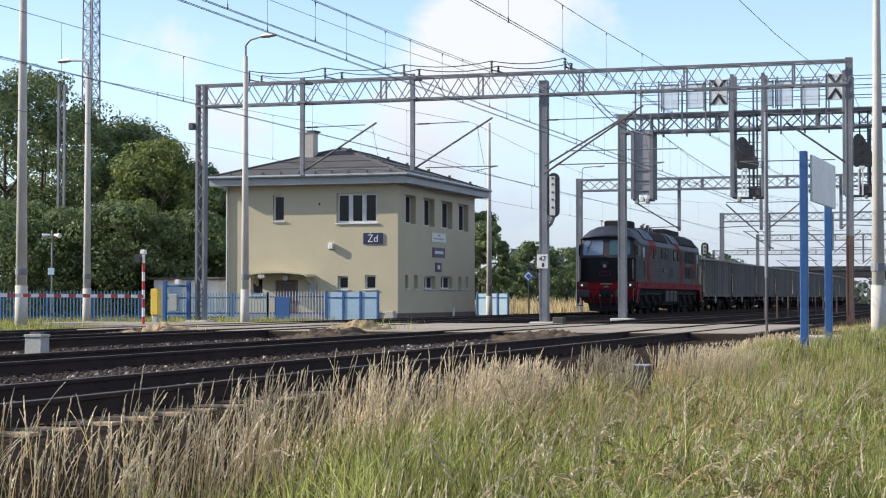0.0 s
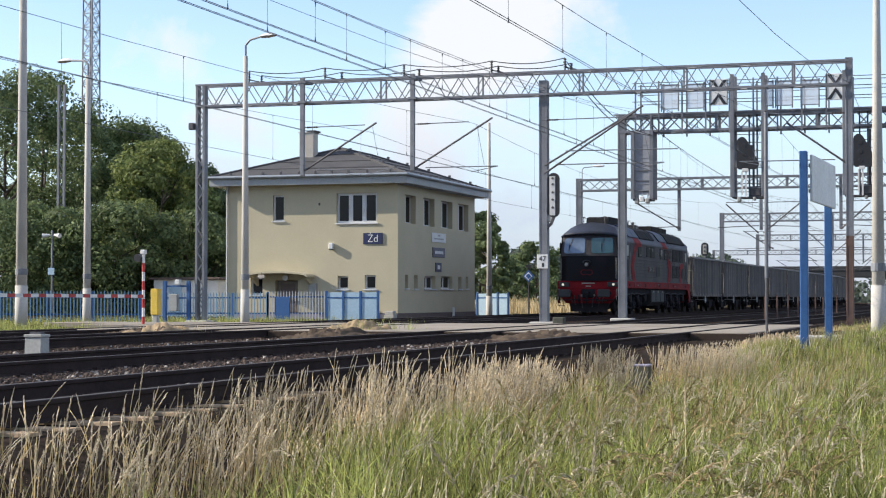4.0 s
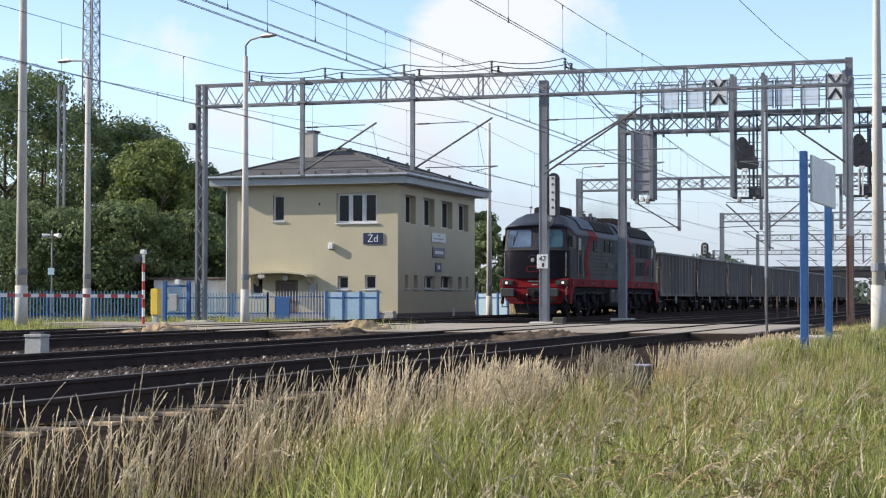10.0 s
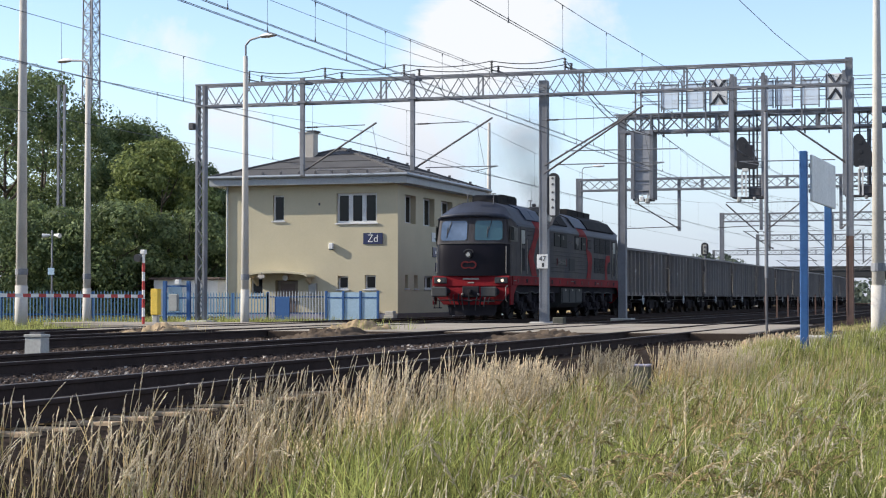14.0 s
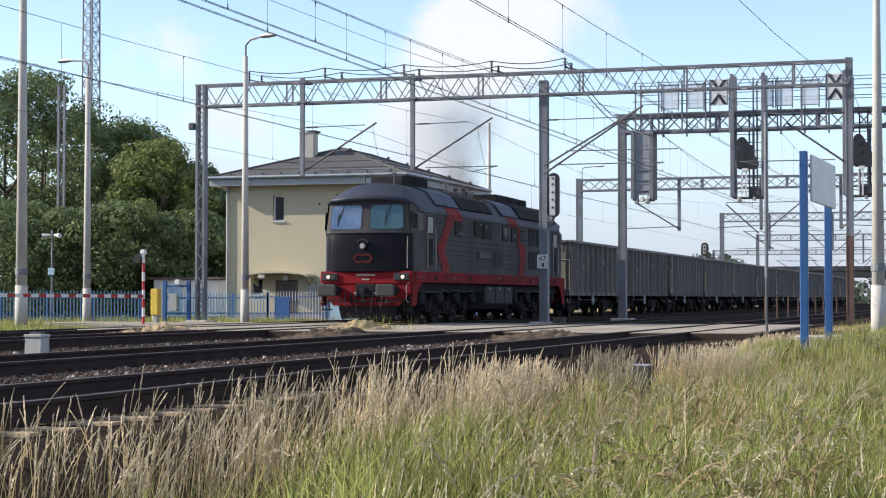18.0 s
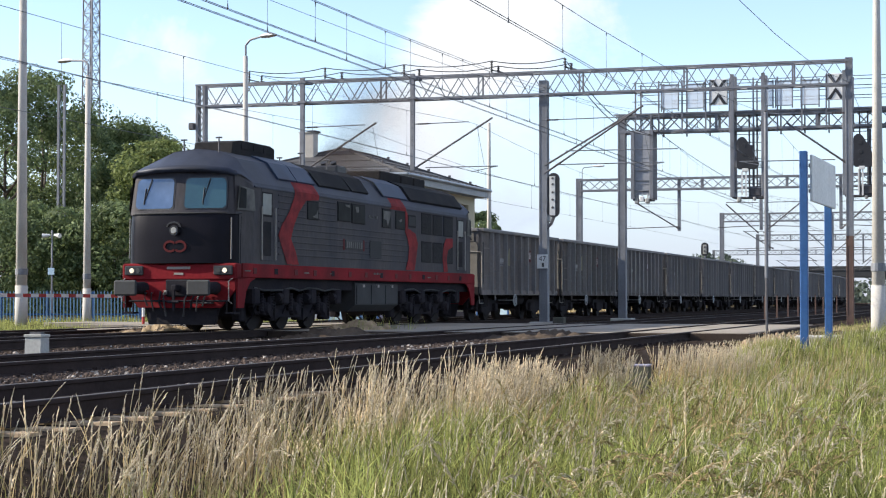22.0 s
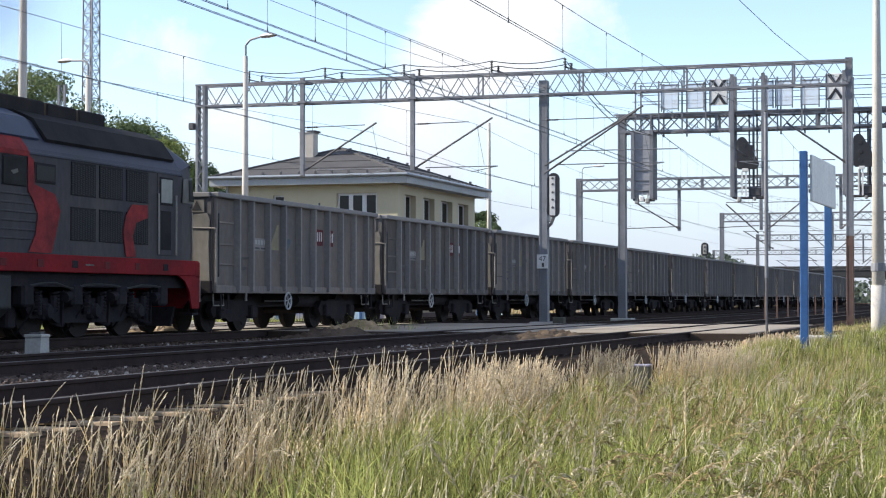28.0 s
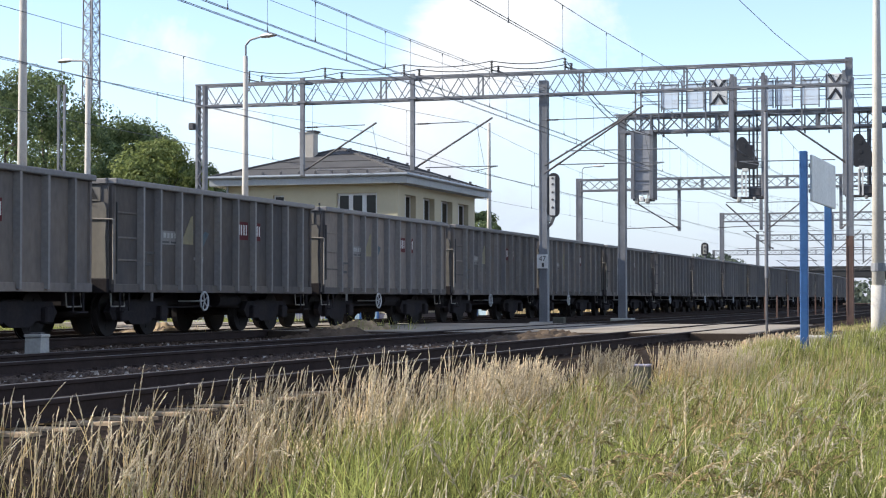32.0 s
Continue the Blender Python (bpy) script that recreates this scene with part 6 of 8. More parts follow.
def meadow_beyond(rng, count):
    xs, ys = 32 + 22 * rng.rand(count * 2), 24 + 11 * rng.rand(count * 2)
    keep = xs < 44.5 + (ys - 23) * 1.0
    return xs[keep][:count], ys[keep][:count]


def spindles(g, p, q, w):
    """Slender seeds from p to q, four-sided, thickest just below the middle."""
    n = len(p)
    d = q - p
    a = np.cross(d, np.array([0.31, 0.17, 0.93]))
    a /= np.linalg.norm(a, axis=1)[:, None] + 1e-9
    b = np.cross(d, a)
    b /= np.linalg.norm(b, axis=1)[:, None] + 1e-9
    m, w = p + d * 0.42, w[:, None]
    v = np.stack([p, m + a * w, m + b * w, m - a * w, m - b * w, q], 1)
    tri = np.array([(0, 2, 1), (0, 3, 2), (0, 4, 3), (0, 1, 4), (5, 1, 2), (5, 2, 3), (5, 3, 4), (5, 4, 1)])
    k = len(g.v)
    g.v += v.reshape(-1, 3).tolist()
    g.f += ((np.arange(n) * 6 + k)[:, None, None] + tri).reshape(-1, 3).tolist()


def straws(g, pts, radii):
    """Three-sided tapering stems through rows of points (n stems, k points)."""
    n, k, _ = pts.shape
    ring = np.array([(math.cos(t), math.sin(t), 0.0) for t in (0.4, 2.5, 4.6)])
    v = pts[:, :, None, :] + ring[None, None] * np.array(radii)[None, :, None, None]
    quad = [(3 * i + j, 3 * i + (j + 1) % 3, 3 * i + 3 + (j + 1) % 3, 3 * i + 3 + j) for i in range(k - 1) for j in range(3)]
    base = len(g.v)
    g.v += v.reshape(-1, 3).tolist()
    g.f += ((np.arange(n) * 3 * k + base)[:, None, None] + np.array(quad)).reshape(-1, 4).tolist()


def flowering(name, label, places, head, mat, seed, toward=4.85, spread=0.7, lean=(0.03, 0.40), thick=0.0027, seeds=13, stem_mat=None, plump=1.0):
    """Stems with narrow beaded spikes, each spike built of seeds set alternately on the stem."""
    rng = np.random.RandomState(seed)
    xs, ys, h = (np.array(c) for c in zip(*places))
    n = len(xs)
    zs = np.array([ground_height(a, b) for a, b in zip(xs, ys)]) - 0.02
    a = np.where(rng.rand(n) < 0.78, toward + spread * rng.randn(n), rng.rand(n) * 6.28)
    way = np.stack([np.cos(a), np.sin(a), np.zeros(n)], -1)
    off = (lean[0] + (lean[1] - lean[0]) * rng.rand(n) ** 1.6) * h
    base = np.stack([xs, ys, zs], -1)
    power = 1.0 + 0.7 * rng.rand(n)

    def at(u):
        return base + way * (off * u ** power)[:, None] + np.array([0, 0, 1.0]) * (h * u * (1 - 0.10 * u))[:, None]
    stems, spikes = Geo(), Geo()
    straws(stems, np.stack([at(np.full(n, u)) for u in (0.0, 0.3, 0.6, 0.85, 1.0)], 1), (thick, thick * 0.95, thick * 0.85, thick * 0.7, thick * 0.5))
    length = head[0] + (head[1] - head[0]) * rng.rand(n)
    fat = 0.75 + 0.6 * rng.rand(n)
    for i in range(seeds):
        u = 1.0 - np.minimum(length / h, 0.8) * (1 - i / (seeds - 1))
        c = at(u)
        along = at(u + 0.03) - c
        along /= np.linalg.norm(along, axis=1)[:, None]
        out = rng.randn(n, 3) * 0.07
        out[:, 1] += (0.11 if i % 2 else -0.11)
        tip = c + (along + out) * (length / seeds * 2.1)[:, None]
        spindles(spikes, c, tip, thick * 1.05 * plump * fat * (1.0 - 0.45 * abs(2 * i / (seeds - 1) - 0.8)))
    tagged(part(name + "_stems", stems, stem_mat or M_STEM), label.replace("spikes", "stems"), "grass", kind="stuff")
    tagged(part(name + "_spikes", spikes, mat), label, "grass", kind="stuff")


# centre x and y, reach, height and number of stems
TUFTS = ((19.4, 4.30, 0.32, 0.82, 190), (20.6, 4.32, 0.22, 0.66, 60), (21.6, 3.72, 0.42, 0.76, 210), (22.8, 3.55, 0.5, 0.70, 160), (24.5, 3.6, 0.6, 0.62, 120), (13.2, 4.75, 0.16, 0.60, 30),
         (11.6, 5.0, 0.16, 0.80, 46), (14.3, 4.9, 0.14, 0.58, 22), (16.4, 4.6, 0.45, 0.64, 150), (17.6, 4.8, 0.4, 0.60, 130), (15.3, 4.4, 0.4, 0.60, 110), (18.6, 4.9, 0.4, 0.56, 90), (14.6, 4.7, 0.3, 0.56, 50), (10.4, 4.7, 0.2, 0.62, 30), (17.2, 4.9, 0.25, 0.58, 60))


def nodding_stalk(nrng, x, y, h, a, lean, nod, mat, stem_mat, seeds, drop):
    """One tall stalk whose loose seed head arches over and hangs."""
    z = ground_height(x, y)

    def at(u):
        return np.array((x + math.cos(a) * lean * u ** 2.4, y + math.sin(a) * lean * u ** 2.4, z + h * (u - nod * u ** 6)))
    stalk = part("grass_stalk", Geo().path([at(i / 11) for i in range(12)], 0.0022, 4), stem_mat)
    tagged(stalk, "tall bent grass stalk with a loose drooping seed head", "grass stalk", "tall grass stalks")
    u = np.linspace(0.70, 1.03, seeds)
    c = np.array([at(q) for q in u])
    along = np.array([at(q + 0.03) for q in u]) - c
    along /= np.linalg.norm(along, axis=1)[:, None]
    out = nrng.randn(seeds, 3) * 0.42
    out[:, 2] -= drop
    tip = c + (along + out) * (nrng.uniform(0.014, 0.030, seeds) * (1.25 - (u - 0.7) * 1.6))[:, None]
    g = Geo()
    spindles(g, c, tip, nrng.uniform(0.0022, 0.0044, seeds))
    tagged(part("seed_head", g, mat, stalk), kind="stuff")


def build_grass():
    blades("meadow_grass", "tall green grass on the verge", M_GRASS, 42000, verge(5.6, 36, -0.5, 4.5, 1.3), (0.16, 0.50), 0.0086, 3, 0.55)
    blades("meadow_grass", "arching green grass on the verge", M_GRASS, 24000, verge(5.6, 30, -0.5, 4.3, 1.3), (0.20, 0.54), 0.0098, 33, 1.25)
    blades("dry_grass", "straw-coloured dry grass on the verge", M_STRAW, 8000, verge(5.6, 46, -0.5, 4.6, 1.2), (0.18, 0.46), 0.0036, 4, 0.55)
    blades("dry_grass", "straw-coloured dry grass along the ballast", M_STRAW, 4200, verge(8.0, 42, 4.0, 5.3, 1.1), (0.10, 0.34), 0.0034, 14, 0.6)
    blades("far_grass", "short grass beside the road and poles", M_GRASS, 16000, meadow_beyond, (0.08, 0.34), 0.012, 6, 0.5)
    blades("far_grass", "weedy grass along the fences", M_GRASS, 9000, lambda rng, c: (56 + 16 * rng.rand(c), 26.5 + 12 * rng.rand(c)), (0.06, 0.30), 0.014, 16, 0.5)
    blades("far_grass", "short grass beyond the verge", M_GRASS, 9000, lambda rng, c: (34 + 45 * rng.rand(c), -3 + 7.6 * rng.rand(c)), (0.1, 0.35), 0.012, 7, 0.5)
    blades("far_grass", "dry short grass at the end of the crossing", M_STRAW, 5000, lambda rng, c: (36 + 24 * rng.rand(c), 3.4 + 2.1 * rng.rand(c)), (0.06, 0.26), 0.010, 37, 0.6)
    blades("dry_grass", "thin dry grass on the ballast shoulder", M_STRAW, 900, shoulder, (0.08, 0.24), 0.0036, 44, 0.8)
    blades("meadow_grass", "green grass on the ballast shoulder", M_GRASS, 500, shoulder, (0.08, 0.20), 0.005, 45, 0.6)
    # dark low layer that paints the shaded gaps behind the brighter blades
    blades("old_grass", "dark grass low in the verge, coloured like shaded gaps", M_GRASS_DARK, 22000, verge(5.6, 34, -0.5, 5.0, 1.3), (0.14, 0.40), 0.0075, 51, 0.7)
    blades("old_grass", "dark brown stems on the shoulder", M_GRASS_DARK, 2500, shoulder, (0.08, 0.26), 0.005, 52, 0.7)
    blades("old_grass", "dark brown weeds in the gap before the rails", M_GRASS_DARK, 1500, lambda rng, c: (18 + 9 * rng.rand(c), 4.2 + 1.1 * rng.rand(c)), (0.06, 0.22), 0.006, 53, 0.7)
    blades("far_grass", "tall dry meadow beyond the building", M_STRAW, 6000, lambda rng, c: (104 + 46 * rng.rand(c), 27.2 + 12 * rng.rand(c)), (0.4, 1.1), 0.05, 61, 0.5)
    blades("verge_grass", "grass round the viewpoint and along the lower verge", M_GRASS, 34000, lambda rng, c: (-9 + 44 * rng.rand(c), -9 + 8.4 * rng.rand(c)), (0.15, 0.45), 0.010, 71, 0.5)
    blades("verge_grass", "grass on the verge behind the viewpoint", M_GRASS, 18000, lambda rng, c: (-9 + 12 * rng.rand(c), -0.6 + 5.2 * rng.rand(c)), (0.15, 0.45), 0.010, 72, 0.5)
    blades("verge_grass", "tall green grass round the pole and the board", M_GRASS, 2600, lambda rng, c: (lambda x: (x, x * (0.048 + 0.036 * rng.rand(c))))(27 + 17 * rng.rand(c)), (0.35, 0.80), 0.009, 81, 0.5)
    blades("dry_grass", "tan dry grass before the end of the crossing", M_STRAW, 4500, lambda rng, c: (24 + 15 * rng.rand(c), 3.45 + 1.8 * rng.rand(c)), (0.12, 0.40), 0.006, 83, 0.5)
    blades("far_grass", "weeds on the sand heaps", M_GRASS, 500, lambda rng, c: (43.6 + 0.9 * rng.randn(c), 15.7 + 0.5 * rng.randn(c)), (0.20, 0.55), 0.012, 26, 0.6)
    blades("far_grass", "weeds on the low sand heap", M_STRAW, 260, lambda rng, c: (40.2 + 0.8 * rng.randn(c), 20.0 + 0.45 * rng.randn(c)), (0.15, 0.38), 0.012, 27, 0.6)
    # flowering stems with narrow upright spikes
    rng = random.Random(9)
    edge, inner = verge(8.0, 36, 3.9, 5.55, 1.1)(np.random.RandomState(21), 2100), verge(6.0, 34, -0.4, 4.2, 1.1)(np.random.RandomState(22), 2500)
    spots, far_spots, green_spots, bank_spots = [], [], [], []
    haze = verge(12.0, 29, 1.5, 4.3, 1.0)(np.random.RandomState(25), 1500)
    for x, y, m in zip(*haze, grow(*haze)):
        if y < 0.235 * x and noise.noise((x * 0.9, y * 1.6, 12.0)) > -0.25 + 0.5 * rng.random():
            far_spots.append((x, y, rng.uniform(0.36, 0.66) * m))
    for x, y, m in zip(*edge, grow(*edge)):
        if noise.noise((x * 1.4, y * 1.4, 2.0)) > -0.30 + 0.5 * rng.random():
            spots.append((x, y, rng.uniform(0.40, 0.78) * m * (1.2 if 0.24 < y / x < 0.37 else 1.0)))
    for x, y, m in zip(*inner, grow(*inner)):
        green_spots.append((x, y, rng.uniform(0.32, 0.60) * m))
    for x, y in zip(*shoulder(np.random.RandomState(23), 1250)):
        if noise.noise((x * 1.8, y * 1.8, 6.0)) > -0.35 + 0.5 * rng.random():
            bank_spots.append((x, y, (rng.uniform(0.30, 0.62) if rng.random() < 0.85 else rng.uniform(0.60, 0.86)) * (1 - 0.30 * step(4.9, 6.1, y))))
    for x, y, r, h, count in TUFTS:
        tall = 1.22 if 12 < x < 19.2 else 1.0
        for k in range(round(count * 1.3)):
            a, d = rng.uniform(0, 6.28), r * rng.random() ** 0.6
            spots.append((x + math.cos(a) * d, y + math.sin(a) * d, h * tall * rng.uniform(0.58, 1.08)))
    flowering("grass", "silvery beaded spikes of tall dry grass", spots, (0.10, 0.22), M_HEAD, 101, thick=0.0029, plump=1.45)
    flowering("shoulder_grass", "silvery spikes of thin grass on the ballast shoulder", bank_spots, (0.11, 0.22), M_HEAD, 102, lean=(0.05, 0.60), thick=0.0033, plump=1.6)
    flowering("meadow_grass", "tan spikes among the green meadow grass", green_spots, (0.10, 0.20), M_HEAD, 103, lean=(0.05, 0.45), stem_mat=M_GRASS, plump=1.4)
    flowering("far_verge_grass", "brownish spikes hanging over the meadow grass", far_spots, (0.12, 0.24), M_HEAD_BROWN, 104, lean=(0.05, 0.40), thick=0.0030)
    # taller stalks with loose drooping panicles
    nrng = np.random.RandomState(77)
    for k in range(220):
        x = 6.8 + 11.0 * rng.random() ** 1.2
        y = x * rng.uniform(0.065, 0.40 if k % 4 == 0 else 0.27)
        if y > 4.2:
            continue
        a = rng.choice((rng.gauss(4.9, 0.5), rng.gauss(4.9, 0.5), rng.gauss(1.7, 0.6)))
        h = rng.uniform(0.46, 0.74) * (1 - 0.012 * (x - 7))
        nodding_stalk(nrng, x, y, h, a, rng.uniform(0.20, 0.55) * h, rng.uniform(0.10, 0.30), (M_HEAD, M_HEAD_BROWN, M_DOCK, M_HEAD)[k % 4], M_STEM if k % 3 == 0 else M_GRASS, 34, rng.uniform(0.25, 0.7))
    # robust stalks whose upper half is thick with spikelets, ripe brown or pale
    bold = [((10.5, 2.82), (2.44, 0.33), M_HEAD_BROWN), ((10, 1.60), (1.35, 0.19), M_DOCK), ((10, 1.72), (1.71, 0.26), M_HEAD), ((11, 1.47), (1.14, 0.17), M_HEAD_BROWN),
            ((8.2, 1.86), (1.84, 0.15), M_HEAD), ((11, 0.98), (0.91, 0.22), M_DOCK), ((10, 2.77), (2.60, 0.15), M_DOCK), ((9.5, 1.92), (1.78, 0.16), M_HEAD_BROWN),
            ((9, 1.01), (1.06, 0.18), M_DOCK)]
    for k in range(70):
        x = rng.uniform(7.2, 17.0)
        y = x * rng.uniform(0.08, 0.31)
        lean = rng.gauss(-0.16, 0.17)
        bold.append(((x, y), (y + lean, ground_height(x, y) + rng.uniform(0.42, 0.64)), (M_HEAD_BROWN, M_HEAD, M_DOCK)[k % 3]))
    for (x, y), (y1, z1), mat in bold:
        z, bend, swing = ground_height(x, y), rng.uniform(0.03, 0.22), rng.uniform(-0.08, 0.08)

        def at(u):
            return Vector((x + swing * u * u, y + (y1 - y) * u ** 1.7, z + (z1 - z) * (u + bend * u * (1 - u) * 2.2)))
        stalk = part("grass_stalk", Geo().path([at(i / 9) for i in range(10)], 0.0030, 4), M_STEM if mat is M_HEAD else M_GRASS)
        tagged(stalk, "stout leaning grass stalk with a long ripe seed head", "grass stalk", "tall grass stalks")
        g = Geo()
        start = rng.uniform(0.52, 0.70)
        u = np.linspace(start, 1.02, 40)
        c = np.array([at(q) for q in u])
        along = np.array([at(q + 0.04) for q in u]) - c
        along /= np.linalg.norm(along, axis=1)[:, None]
        out = nrng.randn(40, 3) * np.array((0.4, 0.6, 0.35))
        tip = c + (along + out * 0.5) * (nrng.uniform(0.020, 0.040, 40) * (1.25 - 0.6 * (u - start) / (1.02 - start)))[:, None]
        spindles(g, c, tip, nrng.uniform(0.0024, 0.0050, 40))
        tagged(part("seed_head", g, mat, stalk), kind="stuff")


# ---------------------------------------------------------------- the train
RUN = [84.57, 83.75, 82.84, 81.81, 80.65, 79.36, 77.93, 76.35, 74.64, 72.80, 70.82, 68.72, 66.48, 64.13, 61.65, 59.05, 56.33, 53.49, 50.55,
       47.50, 44.35, 41.11, 37.79, 34.39, 30.93, 27.40, 23.82, 20.17, 16.45, 12.60, 8.58, 4.40, 0.15]
WAGONS, WAGON_PITCH, FIRST_WAGON = 23, 11.48, 25.45


def train_at(t):
    """The place of the engine's front beam along the track at t seconds."""
    k = min(31, int(t))
    p0, p1, p2, p3 = RUN[max(0, k - 1)], RUN[k], RUN[k + 1], RUN[min(32, k + 2)]
    u = t - k
    return p1 + 0.5 * u * (p2 - p0 + u * (2 * p0 - 5 * p1 + 4 * p2 - p3 + u * (3 * (p1 - p2) + p3 - p0)))


def wheelset_geo(r, gauge=0.75):
    g, tread = Geo(), Geo()
    g.tube((0, -1.0, 0), (0, 1.0, 0), 0.08, n=10)
    for s in (-1, 1):
        y = s * gauge
        g.tube((0, y - 0.065, 0), (0, y + 0.065, 0), r - 0.004, r - 0.004, 24)
        g.tube((0, y - s * 0.09, 0), (0, y - s * 0.065, 0), r + 0.02, r + 0.02, 24)
        g.tube((0, y + s * 0.065, 0), (0, y + s * 0.11, 0), 0.14, 0.12, 12)
        for k in range(4):
            a = math.pi / 2 * k
            g.box(math.cos(a) * r * 0.6 - 0.05, math.cos(a) * r * 0.6 + 0.05, y + s * 0.062, y + s * 0.075, math.sin(a) * r * 0.6 - 0.05, math.sin(a) * r * 0.6 + 0.05)
        tread.tube((0, y - 0.06, 0), (0, y + 0.06, 0), r, r, 24, caps=False)
    return g, tread


def bogie(parent, x, axles, r, mat, half, name="bogie", springs=True):
    """Side frames, axle boxes, springs and wheelsets round a pivot at x."""
    b = part(name, Geo().box(x - 0.35, x + 0.35, -0.95, 0.95, r + 0.02, r + 0.3, 0.03), mat, parent, "dark grimy bogie")
    lo, hi = min(axles) - half, max(axles) + half
    wheels = []
    for s in (-1, 1):
        y = s * 1.02
        prof = [(x + lo, r + 0.05), (x + lo + 0.15, r - 0.12), (x + min(axles) + 0.3, r - 0.1), (x + min(axles) + 0.55, r - 0.22),
                (x + max(axles) - 0.55, r - 0.22), (x + max(axles) - 0.3, r - 0.1), (x + hi - 0.15, r - 0.12), (x + hi, r + 0.05), (x + hi - 0.2, r + 0.26), (x + lo + 0.2, r + 0.26)]
        part("side_frame", Geo().prism(prof, "y", y - 0.07, y + 0.07), mat, b)
        for a in axles:
            part("axle_box", Geo().box(x + a - 0.15, x + a + 0.15, y + s * 0.10 - 0.09, y + s * 0.10 + 0.09, r - 0.16, r + 0.16, 0.03), mat, b)
            if springs:
                for e in (-0.28, 0.28):
                    part("spring", Geo().tube((x + a + e, y + s * 0.12, r - 0.05), (x + a + e, y + s * 0.12, r + 0.3), 0.09, n=10), mat, b)
    g, tread = wheelset_geo(r)
    for a in axles:
        w = part("wheelset", g, M_WHEEL, b, "", (x + a, 0, r), smooth=False)
        w.data.materials.append(M_TREAD)
        wheels.append(w)
    return wheels


def build_locomotive():
    eng = thing("locomotive", (84.57, TRACKS[2], 0), "dark anthracite diesel locomotive with red frame and markings", "locomotive")
    L = 19.4
    side = [(1.475, 1.60), (1.475, 3.40), (1.44, 3.52), (1.31, 3.70), (1.02, 4.10), (0.60, 4.28), (0.0, 4.35)]
    prof = [(-y, z) for y, z in side] + [(y, z) for y, z in side[-2::-1]]
    # walls and roof lofted from cab to cab
    full = [[(x, y, z) for y, z in prof] for x in (0.95, 2.6, 16.8, L - 0.95)]
    body, roof = Geo(), Geo()
    n = len(prof)
    for k in range(3):
        a, b = full[k], full[k + 1]
        for i in range(n - 1):
            tgt = body if i in (0, n - 2) else roof
            tgt.add([a[i], a[i + 1], b[i + 1], b[i]], [(0, 1, 2, 3)])
    part("body_side", body, M_LOCO, eng, "dark anthracite body sides")
    part("roof", roof, M_LOCO_ROOF, eng, "sooty dark blue-grey roof")
    for end in (0, 1):
        def mx(x):
            return x if end == 0 else L - x
        # cab side walls, and the nose that curves round into them
        for s in (-1, 1):
            cab = Geo().add([(mx(0.95), s * 1.475, 1.60), (mx(0.95), s * 1.475, 3.42), (mx(0.24), s * 1.30, 3.72), (mx(0.17), s * 1.362, 2.74), (mx(0.30), s * 1.396, 2.74), (mx(0.30), s * 1.396, 1.60),
                             (mx(0.95), s * 1.44, 3.52), (mx(0.95), s * 1.31, 3.70)], [(0, 1, 2, 3, 4, 5), (1, 6, 7, 2)])
            part("cab_side", cab, M_LOCO, eng, "dark cab side")
        arc_line = [(0.0, -0.11), (0.40, -0.095), (0.78, -0.055), (1.02, -0.005), (1.18, 0.055), (1.30, 0.14), (1.375, 0.25), (1.41, 0.36)]
        arc_line = [(-y, x) for y, x in arc_line[:0:-1]] + arc_line
        nose = Geo()
        k = len(arc_line)
        for z, back in ((1.60, 0.0), (2.2, 0.015), (2.70, 0.045), (2.76, 0.06)):
            nose.v += [(mx(x + back), y, z) for y, x in arc_line]
        nose.f = [(r * k + i, r * k + i + 1, (r + 1) * k + i + 1, (r + 1) * k + i) for r in range(3) for i in range(k - 1)]
        part("nose", nose, M_LOCO_NOSE, eng, "glossy black rounded cab nose", smooth=True)
        pillar = [(0.0, -0.06), (0.45, -0.02), (0.9, 0.035), (1.18, 0.075), (1.30, 0.12), (1.362, 0.20)]
        pillar = [(-y, x) for y, x in pillar[:0:-1]] + pillar
        screen = Geo()
        k = len(pillar)
        screen.v = [(mx(x), y, 2.74) for y, x in pillar] + [(mx(x + 0.18 - 0.02 * abs(y)), y * 0.955, 3.76) for y, x in pillar]
        screen.f = [(i, i + 1, k + i + 1, k + i) for i in range(k - 1)]
        part("windscreen_frame", screen, M_LOCO, eng, smooth=True)
        # visor roof of the cab
        vis = Geo()
        rim = [(mx(0.24), -1.35, 3.66), (mx(0.04), -1.18, 3.74), (mx(-0.07), -0.6, 3.79), (mx(-0.10), 0, 3.80), (mx(-0.07), 0.6, 3.79), (mx(0.04), 1.18, 3.74), (mx(0.24), 1.35, 3.66)]
        mid = [(mx(0.42), -1.38, 3.68), (mx(0.26), -1.16, 3.83), (mx(0.20), -0.55, 3.90), (mx(0.18), 0, 3.92), (mx(0.20), 0.55, 3.90), (mx(0.26), 1.16, 3.83), (mx(0.42), 1.38, 3.68)]
        back = [(mx(0.97), -1.44, 3.525), (mx(0.97), -1.02, 4.105), (mx(0.97), -0.60, 4.285), (mx(0.97), 0, 4.355), (mx(0.97), 0.60, 4.285), (mx(0.97), 1.02, 4.105), (mx(0.97), 1.44, 3.525)]
        low = [(p[0] + (0.12 if end == 0 else -0.12), p[1] * 0.97, p[2] - 0.07) for p in rim]
        vis.v = low + rim + mid + back
        vis.f = [(r * 7 + i, r * 7 + i + 1, (r + 1) * 7 + i + 1, (r + 1) * 7 + i) for r in range(3) for i in range(6)]
        part("cab_roof", vis, M_LOCO_ROOF, eng, "rounded cab roof with visor", smooth=True)
